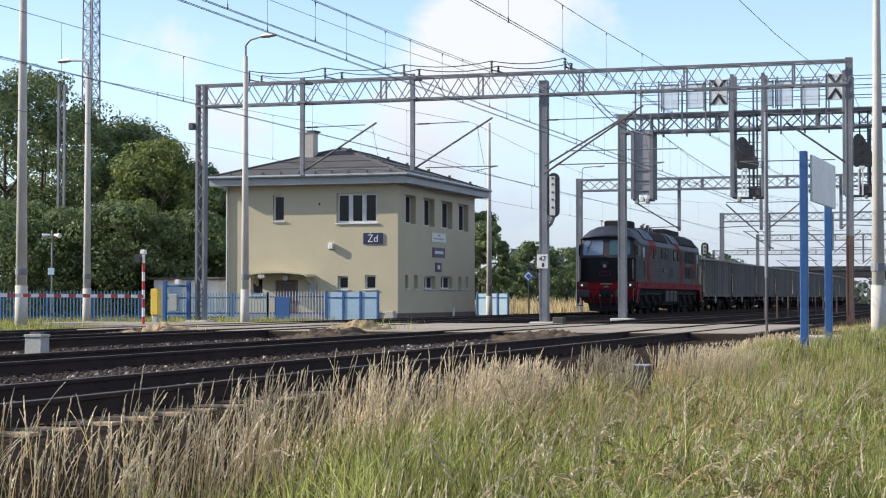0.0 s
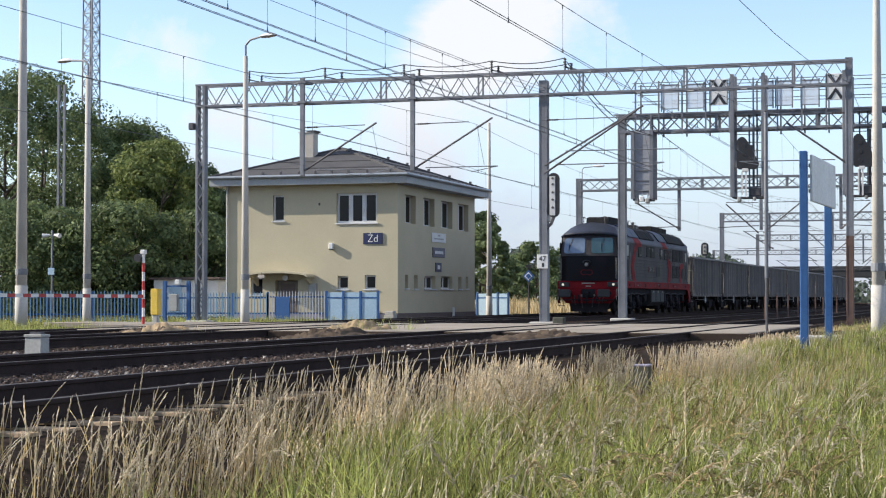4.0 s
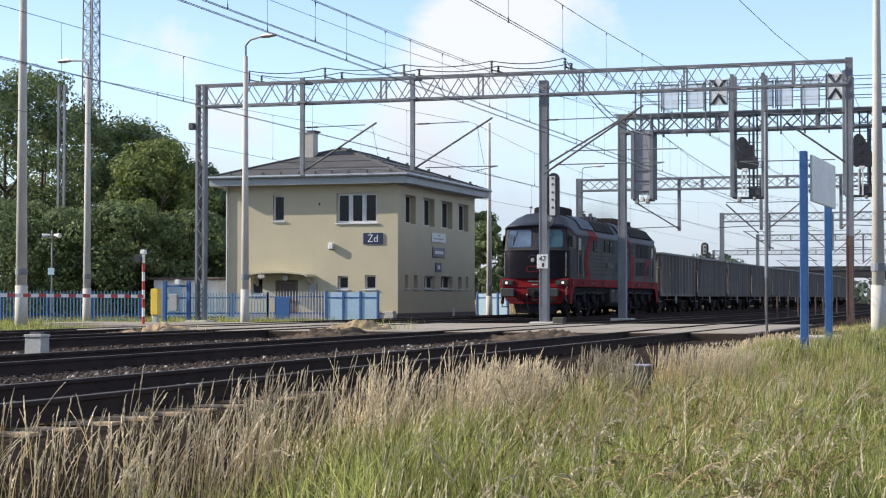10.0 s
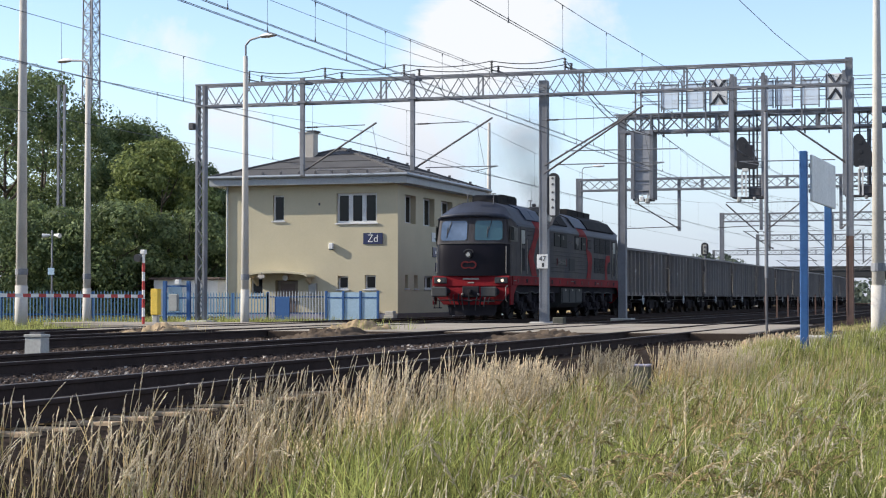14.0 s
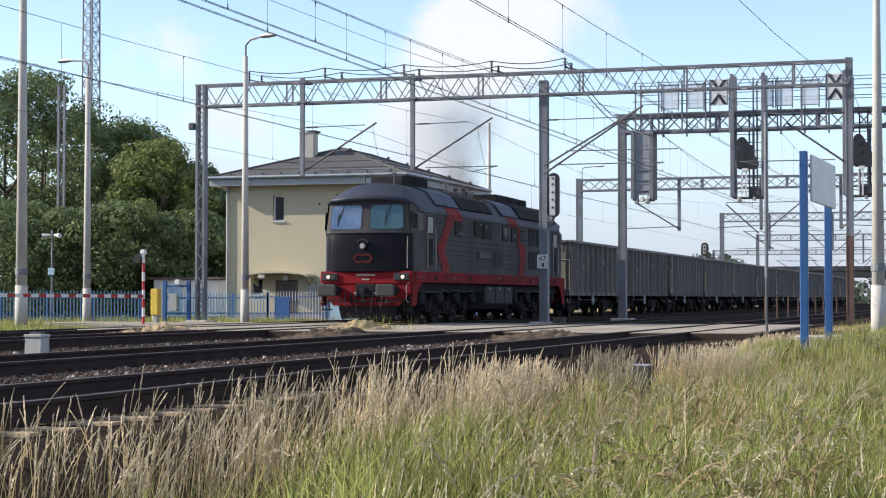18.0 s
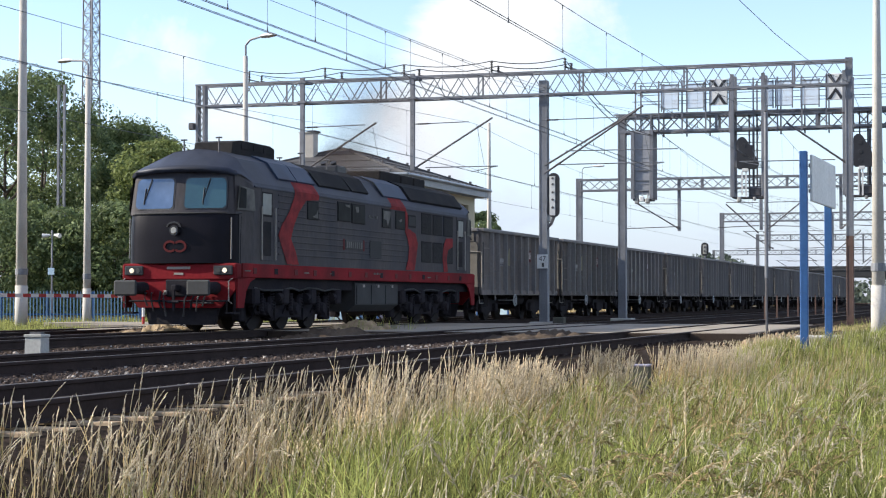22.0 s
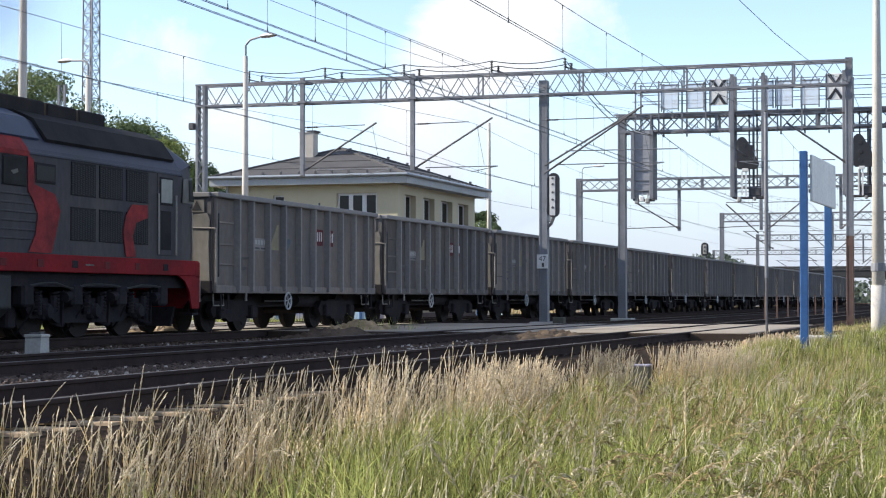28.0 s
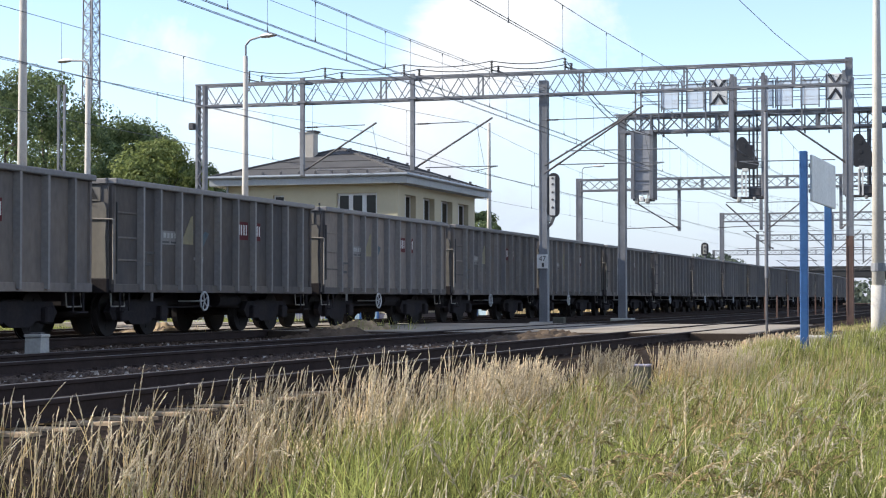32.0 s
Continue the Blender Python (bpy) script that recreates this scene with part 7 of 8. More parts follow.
        # windscreens
        for s in (-1, 1):
            def on(y, z, off):
                u = (z - 2.74) / 1.02
                x0 = -0.06 + 0.111 * abs(y) + u * (0.18 - 0.02 * abs(y))
                return (mx(x0 - off), s * y, z)
            for nm, off, m_, y0, y1, z0, z1 in (("windscreen_gasket", 0.012, M_BLACK, 0.12, 1.19, 2.85, 3.62), ("windscreen", 0.020, M_LOCO_GLASS if s > 0 else M_TEAL_GLASS, 0.15, 1.16, 2.88, 3.59)):
                g = Geo()
                ring = []
                for cy, cz, from_a, c in ((y1 - 0.11, z0 + 0.11, -90, 0.11), (y1 - 0.17, z1 - 0.15, 0, 0.15), (y0 + 0.12, z1 - 0.12, 90, 0.12), (y0 + 0.09, z0 + 0.09, 180, 0.09)):
                    ring += [(cy + c * math.cos(math.radians(from_a + 18 * q)), cz + c * math.sin(math.radians(from_a + 18 * q))) for q in range(6)]
                n_r = len(ring)
                g.add([on(y, z, off) for y, z in ring] + [on(y, z, off - 0.03) for y, z in ring], [tuple(range(n_r)), *[(i, (i + 1) % n_r, n_r + (i + 1) % n_r, n_r + i) for i in range(n_r)]])
                part(nm, g, m_, eng)
            g = Geo().tube(on(0.75, 3.58, 0.04), on(0.62 if s < 0 else 0.9, 3.12, 0.03), 0.012, n=6).tube(on(0.62 if s < 0 else 0.9, 3.36, 0.035), on(0.60 if s < 0 else 0.93, 2.98, 0.03), 0.016, n=6)
            part("wiper", g, M_BLACK, eng)
        part("belt_rail", Geo().path([(mx(x + 0.035), y * 1.004, 2.765) for y, x in arc_line], 0.018, 6), M_LOCO_GREY, eng)
        lampx = mx(-0.13)
        d = -1 if end == 0 else 1
        top = part("top_lamp", Geo().tube((lampx - 0.06 * d, 0.04, 2.36), (lampx + 0.06 * d, 0.04, 2.36), 0.115, 0.115, 18), M_BLACK, eng, "round upper headlight")
        part("lens", Geo().tube((lampx + 0.06 * d, 0.04, 2.36), (lampx + 0.072 * d, 0.04, 2.36), 0.078, 0.07, 18), M_GREY_BOX, top)
        part("lamp_hood", Geo().prism([(0.04 + 0.19 * math.cos(math.pi * i / 8), 2.44 + 0.13 * math.sin(math.pi * i / 8)) for i in range(9)] + [(0.04 - 0.15 * math.cos(math.pi * i / 8), 2.44 + 0.09 * math.sin(math.pi * i / 8)) for i in range(9)], "x", min(lampx, lampx + 0.07 * d), max(lampx, lampx + 0.07 * d)), M_BLACK, top)
        for s in (-1, 1):
            arc = []
            for i in range(13):
                a = math.radians(40 + 280 * i / 12)
                arc.append((0.24 * math.cos(a), 0.15 * math.sin(a)))
            for i in range(12, -1, -1):
                a = math.radians(40 + 280 * i / 12)
                arc.append((0.17 * math.cos(a), 0.095 * math.sin(a)))
            part("emblem", Geo().prism([(0.05 + s * (u * 0.72 - 0.125), 1.99 + 0.95 * w) for u, w in arc], "x", min(mx(-0.115), mx(-0.085)), max(mx(-0.115), mx(-0.085))), M_EMBLEM, eng, "dull red hook-shaped emblem")
        for s in (-1, 1):
            g = Geo().tube((mx(0.06), s * 1.30, 1.7), (mx(0.08), s * 1.30, 2.66), 0.014, n=6)
            part("handrail", g, M_PALE_RAIL, eng)
        # headframe, buffers and coupling
        part("end_beam", Geo().box(min(mx(0.0), mx(0.3)), max(mx(0.0), mx(0.3)), -1.47, 1.47, 1.20, 1.60, 0.04), M_LOCO_RED, eng, "red end beam")
        plate = [(-1.42, 1.20), (-1.42, 0.98), (-1.05, 0.56), (1.05, 0.56), (1.42, 0.98), (1.42, 1.20)]
        part("buffer_beam", Geo().prism(plate, "x", min(mx(0.03), mx(0.12)), max(mx(0.03), mx(0.12))), M_LOCO_RED, eng, "red buffer beam")
        part("snow_plough", Geo().prism([(-0.95, 0.60), (-0.85, 0.17), (0.85, 0.17), (0.95, 0.60)], "x", min(mx(0.16), mx(0.26)), max(mx(0.16), mx(0.26))), M_LOCO_GRIME, eng)
        for s in (-1, 1):
            y = s * 0.92
            reach = 0.84 if end == 0 else 0.22
            buf = part("buffer", Geo().tube((mx(0.05), y, 1.02), (mx(-reach), y, 1.02), 0.15, 0.13, 16), M_LOCO_GRIME, eng, "grey rectangular-headed buffer")
            part("buffer_head", Geo().box(min(mx(-reach), mx(-reach - 0.08)), max(mx(-reach), mx(-reach - 0.08)), y - 0.29, y + 0.29, 0.84, 1.20, 0.04), M_LOCO_GREY, buf)
            box = part("headlight", Geo().box(min(mx(-0.05), mx(0.0)), max(mx(-0.05), mx(0.0)), s * 1.14 - 0.24, s * 1.14 + 0.24, 1.32, 1.54, 0.03), M_BLACK, eng, "twin headlight box")
            part("lit_lens", Geo().tube((mx(-0.05), s * 1.19, 1.43), (mx(-0.065), s * 1.19, 1.43), 0.060, 0.055, 16), M_LAMP_WHITE if end == 0 else M_WHITE_FRAME, box, "glowing headlight lens")
            part("marker_lens", Geo().tube((mx(-0.05), s * 1.03, 1.43), (mx(-0.062), s * 1.03, 1.43), 0.06, 0.055, 16), M_LOCO_GREY, box)
            part("step", Geo().box(min(mx(0.0), mx(0.3)), max(mx(0.0), mx(0.3)), s * 1.3 - 0.12, s * 1.3 + 0.12, 0.42, 0.46, 0.005).bar((mx(0.05), s * 1.2, 0.44), (mx(0.05), s * 1.2, 0.9), 0.03).bar((mx(0.05), s * 1.4, 0.44), (mx(0.05), s * 1.4, 0.9), 0.03), M_LOCO_GRIME, eng)
            part("apron", Geo().prism([(mx(0.06), 1.27), (mx(1.1), 1.27), (mx(0.78), 1.16), (mx(0.55), 0.95), (mx(0.42), 0.56), (mx(0.06), 0.56)], "y", s * 1.45 - 0.02, s * 1.45 + 0.02), M_LOCO_RED, eng, "red corner apron")
            part("hose", Geo().tube((mx(-0.02), s * 0.45, 0.95), (mx(-0.18), s * 0.42, 0.72), 0.025, n=6).tube((mx(-0.18), s * 0.42, 0.72), (mx(-0.12), s * 0.36, 0.48), 0.025, n=6), M_LOCO_GRIME, eng)
            for y_, drop in ((0.30, 0.36), (0.62, 0.48), (0.78, 0.60)):
                pipe = part("brake_pipe", Geo().path([(mx(-0.02), s * y_, 0.92), (mx(-0.16), s * y_, 0.90), (mx(-0.24), s * (y_ - 0.03), 0.76), (mx(-0.20), s * (y_ - 0.08), drop)], 0.022, 6), M_BLACK, eng)
                part("cock", Geo().box(min(mx(-0.1), mx(-0.03)), max(mx(-0.1), mx(-0.03)), s * y_ - 0.035, s * y_ + 0.035, 0.87, 0.97, 0.01), M_LOCO_RED if drop > 0.4 else M_PALE_RAIL, pipe)
            part("lifting_lug", Geo().box(min(mx(-0.06), mx(0.0)), max(mx(-0.06), mx(0.0)), s * 0.62 - 0.05, s * 0.62 + 0.05, 1.60, 1.68, 0.01), M_LOCO_GRIME, eng)
            part("corner_rail", Geo().path([(mx(-0.04), s * 1.38, 1.24), (mx(-0.20), s * 1.36, 1.18), (mx(-0.20), s * 1.36, 0.72), (mx(-0.02), s * 1.36, 0.66)], 0.016, 6), M_PALE_RAIL, eng)
        part("coupling", Geo().box(min(mx(-0.28), mx(0.05)), max(mx(-0.28), mx(0.05)), -0.07, 0.07, 0.95, 1.1, 0.02).bar((mx(-0.28), 0, 1.0), (mx(-0.25), 0, 0.5), 0.06).tube((mx(-0.3), -0.14, 0.7), (mx(-0.3), 0.14, 0.7), 0.03), M_LOCO_GRIME, eng, "black screw coupling")
        part("drawgear_plate", Geo().box(min(mx(-0.05), mx(0.03)), max(mx(-0.05), mx(0.03)), -0.32, 0.32, 0.82, 1.22, 0.03), M_LOCO_GRIME, eng, "dark plate round the draw hook")
        part("cross_pipe", Geo().tube((mx(-0.06), -1.25, 0.72), (mx(-0.06), 1.25, 0.72), 0.022, n=6), M_LOCO_GRIME, eng)
        part("end_step", Geo().box(min(mx(-0.16), mx(0.0)), max(mx(-0.16), mx(0.0)), -0.9, -0.35, 0.66, 0.69, 0.005), M_LOCO_GREY, eng)
        part("number_bar", Geo().box(min(mx(-0.012), mx(0.0)), max(mx(-0.012), mx(0.0)), -0.3, 0.3, 1.46, 1.52), M_PALE_RAIL, eng)
        part("number_bar", Geo().box(min(mx(-0.012), mx(0.0)), max(mx(-0.012), mx(0.0)), -0.12, 0.12, 1.33, 1.38), M_PALE_RAIL, eng)
        # cab side window, door and rails
        for s in (-1, 1):
            y = s * 1.42
            g = Geo().add([(mx(0.20), s * 1.386, 2.84), (mx(1.00), s * 1.492, 2.84), (mx(0.92), s * 1.490, 3.34), (mx(0.30), s * 1.392, 3.42)], [(0, 1, 2, 3)])
            g.add([(p[0], p[1] + s * 0.012, p[2]) for p in g.v], [(0, 1, 2, 3)])
            pane = part("cab_window", g, M_PALE_PANE, eng, "cab side window")
            quarter = Geo().add([(mx(0.25), s * 1.414, 2.89), (mx(0.56), s * 1.454, 2.89), (mx(0.57), s * 1.456, 3.34), (mx(0.34), s * 1.424, 3.37)], [(0, 1, 2, 3)])
            quarter.add([(p[0], p[1] + s * 0.008, p[2]) for p in quarter.v], [(0, 1, 2, 3)])
            part("quarter_light", quarter, M_SIDE_GLASS, pane)
            door = part("cab_door", Geo().box(min(mx(1.38), mx(2.12)), max(mx(1.38), mx(2.12)), s * 1.475 - 0.012, s * 1.475 + 0.012, 1.68, 3.42, 0.008), M_LOCO, eng)
            part("window_seal", Geo().box(min(mx(1.42), mx(2.05)), max(mx(1.42), mx(2.05)), s * 1.487 - 0.006, s * 1.487 + 0.006, 2.74, 3.33, 0.004), M_SOOT, door)
            part("door_window", Geo().box(min(mx(1.46), mx(1.98)), max(mx(1.46), mx(1.98)), s * 1.494 - 0.006, s * 1.494 + 0.006, 2.79, 3.29, 0.004), M_DOOR_PANE, door, "door window with a reflection put into its pale colour")
            part("door_panel", Geo().box(min(mx(1.50), mx(1.98)), max(mx(1.50), mx(1.98)), s * 1.487 - 0.004, s * 1.487 + 0.004, 1.80, 2.62, 0.003), M_SOOT, door)
            for q in (1.33, 2.16):
                part("handrail", Geo().tube((mx(q), s * 1.53, 1.70), (mx(q), s * 1.53, 2.97), 0.019, n=6), M_PALE_RAIL, eng)
    # roof-line band and frame
    for s in (-1, 1):
        part("frame_band", Geo().box(0.3, L - 0.3, s * 1.47 - 0.02, s * 1.47 + 0.02, 1.27, 1.60, 0.01), M_LOCO_RED, eng, "dusty red frame band")
        for k in range(14):
            part("jacking_point", Geo().box(0.9 + 1.28 * k, 1.12 + 1.28 * k, s * 1.492 - 0.006, s * 1.492 + 0.006, 1.36, 1.50, 0.004), M_LOCO_GRIME if k % 3 == 1 else M_EMBLEM, eng)
        for z in (1.86, 2.02, 2.18, 2.34, 2.50, 2.66):
            for a, b in ((2.45, 13.05),):
                part("corrugation", Geo().box(a, b, s * 1.478 - 0.014, s * 1.478 + 0.014, z - 0.018, z + 0.018, 0.006), M_LOCO, eng)
        for z in (2.82, 2.98, 3.14, 3.30):
            for a, b in ((2.45, 4.28), (5.14, 6.44)):
                part("corrugation", Geo().box(a, b, s * 1.478 - 0.014, s * 1.478 + 0.014, z - 0.016, z + 0.016, 0.006), M_LOCO, eng)
        part("gutter_strip", Geo().box(1.0, L - 1.0, s * 1.47 - 0.025, s * 1.47 + 0.025, 3.40, 3.45, 0.006), M_LOCO_ROOF, eng)
        for a, b, z0, z1, smear in ((4.32, 5.09, 2.79, 3.27, ((0.42, 0.10), (0.94, 0.04), (0.96, 0.62), (0.80, 0.30))), (6.48, 7.47, 2.84, 3.36, ((0.52, 0.96), (0.94, 0.97), (0.90, 0.80), (0.64, 0.86))),
                                    (7.55, 8.61, 2.82, 3.36, ((0.22, 0.92), (0.46, 0.94), (0.50, 0.62), (0.30, 0.58))), (10.02, 10.80, 2.80, 3.35, ((0.06, 0.95), (0.95, 0.95), (0.90, 0.60), (0.60, 0.06), (0.42, 0.40), (0.08, 0.46))),
                                    (11.20, 12.02, 2.80, 3.33, ((0.30, 0.50), (0.62, 0.62), (0.66, 0.48), (0.44, 0.38)))):
            w = part("engine_room_window", Geo().box(a, b, s * 1.483 - 0.01, s * 1.483 + 0.01, z0, z1, 0.006), M_SOOT, eng, "dark engine-room window with pale painted reflections")
            part("pane", Geo().box(a + 0.02, b - 0.04, s * 1.4975 - 0.006, s * 1.4975 + 0.006, z0 + 0.02, z1 - 0.035), M_SIDE_GLASS, w)
            # pale polygon drawn on the pane in the shape of a reflection
            part("dust_smear", Geo().prism([(a + 0.03 + (b - a - 0.08) * u, z0 + 0.03 + (z1 - z0 - 0.075) * v) for u, v in smear], "y", s * 1.505 - 0.0015, s * 1.505 + 0.0015), M_PALE_PANE, w)
        vent = part("side_vent", Geo().box(12.30, 13.06, s * 1.483 - 0.01, s * 1.483 + 0.01, 2.90, 3.27, 0.006), M_SOOT, eng, "dark vent opening in the body side")
        part("vent_mesh", Geo().box(12.36, 13.00, s * 1.4965 - 0.004, s * 1.4965 + 0.004, 2.95, 3.22), M_GRILLE, vent)
        part("louvre_panel", Geo().box(8.98, 9.94, s * 1.495 - 0.006, s * 1.495 + 0.006, 1.90, 2.40, 0.006), M_GRILLE, eng, "dark louvred panel")
        for a in (13.65, 14.76, 15.88):
            for z in (1.88, 2.74):
                g = part("radiator_grille", Geo().box(a, a + 0.96, s * 1.480 - 0.010, s * 1.480 + 0.010, z, z + 0.64, 0.004), M_SOOT, eng, "radiator grille of dark diamond openings")
                holes = Geo()
                for q in range(9):
                    for r in range(14):
                        if q % 2 == 0 or r < 13:
                            u, v = a + 0.07 + 0.1025 * q, z + 0.032 + 0.0425 * r + (0.021 if q % 2 else 0.0)
                            holes.prism([(u - 0.047, v), (u, v - 0.020), (u + 0.047, v), (u, v + 0.020)], "y", s * 1.4925 - 0.0015, s * 1.4925 + 0.0015)
                tagged(part("diamond_mesh", holes, M_GRILLE, g), kind="stuff")
        name = part("name_plate", Geo().box(7.02, 8.40, s * 1.50 - 0.008, s * 1.50 + 0.008, 2.12, 2.36, 0.004), M_LOCO_GREY, eng, "dark plate with pale bars")
        for q in range(8):
            part("name_bar", Geo().box(7.10 + 0.155 * q, 7.20 + 0.155 * q, s * 1.511 - 0.004, s * 1.511 + 0.004, 2.15, 2.31 + 0.02 * (q == 0)), M_PALE_PANE, name)
        for q in (6.88, 8.43):
            part("plate_end", Geo().box(q, q + 0.11, s * 1.4945 - 0.003, s * 1.4945 + 0.003, 2.08, 2.38), M_EMBLEM, name, "dull red end bar")
        for q in range(7):
            if q != 4:
                part("writing_bar", Geo().box(8.92 + 0.11 * q, 8.98 + 0.11 * q, s * 1.482 - 0.004, s * 1.482 + 0.004, 3.02, 3.10), M_PALE_PANE, eng)
        for q in range(6):
            part("writing_bar", Geo().box(9.30 + 0.13 * q, 9.38 + 0.13 * q, s * 1.493 - 0.004, s * 1.493 + 0.004, 1.45, 1.50), M_PALE_PANE, eng)
        for q in (0.4, 4.1, 5.9, 14.2):
            part("stencil_bar", Geo().box(q, q + 0.34, s * 1.493 - 0.004, s * 1.493 + 0.004, 1.41, 1.44), M_PALE_PANE, eng)
        # the red bracket-shaped markings
        for ring in (((5.10, 3.395), (3.48, 3.395), (3.40, 3.26), (3.12, 2.93), (2.64, 2.58), (2.42, 2.32), (2.62, 2.05), (2.98, 1.62), (3.74, 1.62), (3.46, 2.02), (3.21, 2.26), (3.43, 2.62), (3.77, 2.97), (4.22, 3.26), (5.10, 3.31)),
                     ((10.7, 3.39), (12.10, 3.39), (12.26, 3.30), (12.30, 2.86), (13.02, 2.72), (13.24, 2.42), (13.06, 1.95), (12.92, 1.62), (12.10, 1.62), (12.34, 1.95), (12.42, 2.30), (12.26, 2.56), (12.06, 2.74), (12.06, 3.355), (10.7, 3.355)),
                     ((16.80, 2.70), (16.10, 2.68), (15.84, 2.44), (15.72, 2.08), (15.86, 1.62), (16.28, 1.62), (16.14, 2.04), (16.30, 2.32), (16.80, 2.44))):
            part("red_marking", Geo().prism(ring, "y", s * 1.4955 - 0.0025, s * 1.4955 + 0.0025), M_MARK_RED, eng, "faded red angular marking")
        for x0, x1 in ((3.55, 5.1), (10.9, 12.1)):
            g = Geo().add([(x0 - 0.05, s * 1.4815, 3.455), (x1, s * 1.4815, 3.455), (x1, s * 1.447, 3.528), (x0, s * 1.447, 3.528), (x1 - 0.03, s * 1.319, 3.706), (x0 + 0.04, s * 1.319, 3.706)], [(0, 1, 2, 3), (3, 2, 4, 5)])
            g.add([(p[0], p[1] - s * 0.006, p[2] - 0.002) for p in g.v], [(3, 2, 1, 0), (5, 4, 2, 3)])
            g.box(x0 - 0.09, x1, s * 1.4965 - 0.003, s * 1.4965 + 0.003, 3.392, 3.452)
            part("red_marking", g, M_MARK_RED, eng, "faded red marking on the roof edge")
    # roof equipment
    hatch = part("roof_hatch", Geo().prism([(1.8, 4.20), (4.5, 4.25), (4.5, 4.60), (4.2, 4.66), (2.4, 4.66), (1.9, 4.58)], "y", -0.5, 0.5), M_SOOT, eng, "raised dark roof hatch")
    for q in (2.4, 3.15, 3.8):
        part("vent_slat", Geo().box(q, q + 0.55, -0.515, -0.5, 4.45, 4.60), M_SOOT, hatch)

    def roof_shell(name, x0, x1, mat, label, out, first, last):
        """A panel that follows the roof's curve, a little proud of it."""
        g = Geo()
        line = [(y + (out if y > 0 else -out) * (abs(y) > 0.01), z + out) for y, z in prof[first:last]]
        under = [(y * 0.995, z - 0.02) for y, z in prof[first:last]]
        k = len(line)
        g.v = [(x0, *p) for p in line] + [(x1, *p) for p in line] + [(x0, *p) for p in under] + [(x1, *p) for p in under]
        g.f = [(i, i + 1, k + i + 1, k + i) for i in range(k - 1)]
        g.f += [(i, 2 * k + i, 2 * k + i + 1, i + 1) for i in range(k - 1)] + [(k + i, k + i + 1, 3 * k + i + 1, 3 * k + i) for i in range(k - 1)]
        g.f += [(0, k, 3 * k, 2 * k), (k - 1, 3 * k - 1, 4 * k - 1, 2 * k - 1)]
        return part(name, g, mat, eng, label)
    for x0, x1, m_, label in ((2.75, 3.95, M_ROOF_BLUE, "blue-grey roof panel"), (4.0, 5.2, M_ROOF_BLUE, "blue-grey roof panel"), (5.5, 7.8, M_SOOT, "black louvred roof panel"),
                              (7.95, 9.3, M_SOOT, "black louvred roof panel"), (10.5, 12.7, M_ROOF_BLUE, "blue-grey roof panel")):
        roof_shell("roof_panel", x0, x1, m_, label, 0.035, 3, 6)
        roof_shell("roof_panel", x0, x1, m_, label, 0.035, 7, 10)
    rad = roof_shell("radiator_roof", 12.95, 18.3, M_SOOT, "black sooty radiator roof with steps", 0.05, 3, 10)
    for k, (x0, x1) in enumerate(((12.3, 14.15), (14.25, 15.4), (15.5, 16.6))):
        part("roof_step", Geo().box(x0, x1, -0.62, 0.62, 4.30, 4.60 - 0.01 * k, 0.03), M_SOOT, rad)
    for s in (-1, 1):
        for q in (5.42, 7.86, 10.4):
            part("hatch_edge", Geo().path([(q + 0.12, s * 1.345, 3.72), (q, s * 1.065, 4.12), (q - 0.04, s * 0.62, 4.31)], 0.022, 5), M_LOCO_GREY, eng)
    part("exhaust", Geo().box(9.4, 10.2, -0.35, 0.35, 4.3, 4.56, 0.05), M_BLACK, eng, "black exhaust outlet")
    for s in (-0.15, 0.15):
        part("horn", Geo().tube((9.7, s, 4.54), (9.62, s, 4.66), 0.06, 0.09, 10), M_BLACK, eng)
    for q, y in ((0.9, -0.6), (1.3, 0.5), (5.8, -0.7), (8.2, -0.5), (7.0, 0.4)):
        part("roof_aerial", Geo().tube((q, y, 4.2), (q, y, 4.62), 0.02).tube((q, y - 0.08, 4.6), (q, y + 0.08, 4.6), 0.02), M_STEEL_DARK, eng)
    # underframe
    part("underframe", Geo().box(0.35, L - 0.35, -1.3, 1.3, 1.0, 1.27), M_LOCO_GRIME, eng)
    for x0, x1 in ((1.7, 7.2), (12.6, 17.8)):
        part("motor_housing", Geo().box(x0, x1, -0.62, 0.62, 0.28, 1.0, 0.08), M_LOCO_GRIME, eng, "grimy motor housing between the wheels")
    for c in (4.25, 15.15):
        for q in (-2.75, -0.92, 0.92, 2.75):
            for s in (-1, 1):
                part("brake_gear", Geo().box(c + q - 0.16, c + q + 0.16, s * 0.86 - 0.12, s * 0.86 + 0.12, 0.22, 0.95, 0.04), M_LOCO_GRIME, eng)
                part("sand_box", Geo().box(c + q - 0.2, c + q + 0.2, s * 1.2 - 0.14, s * 1.2 + 0.14, 0.62, 1.05, 0.05), M_LOCO_GRIME, eng)
    gear = random.Random(31)
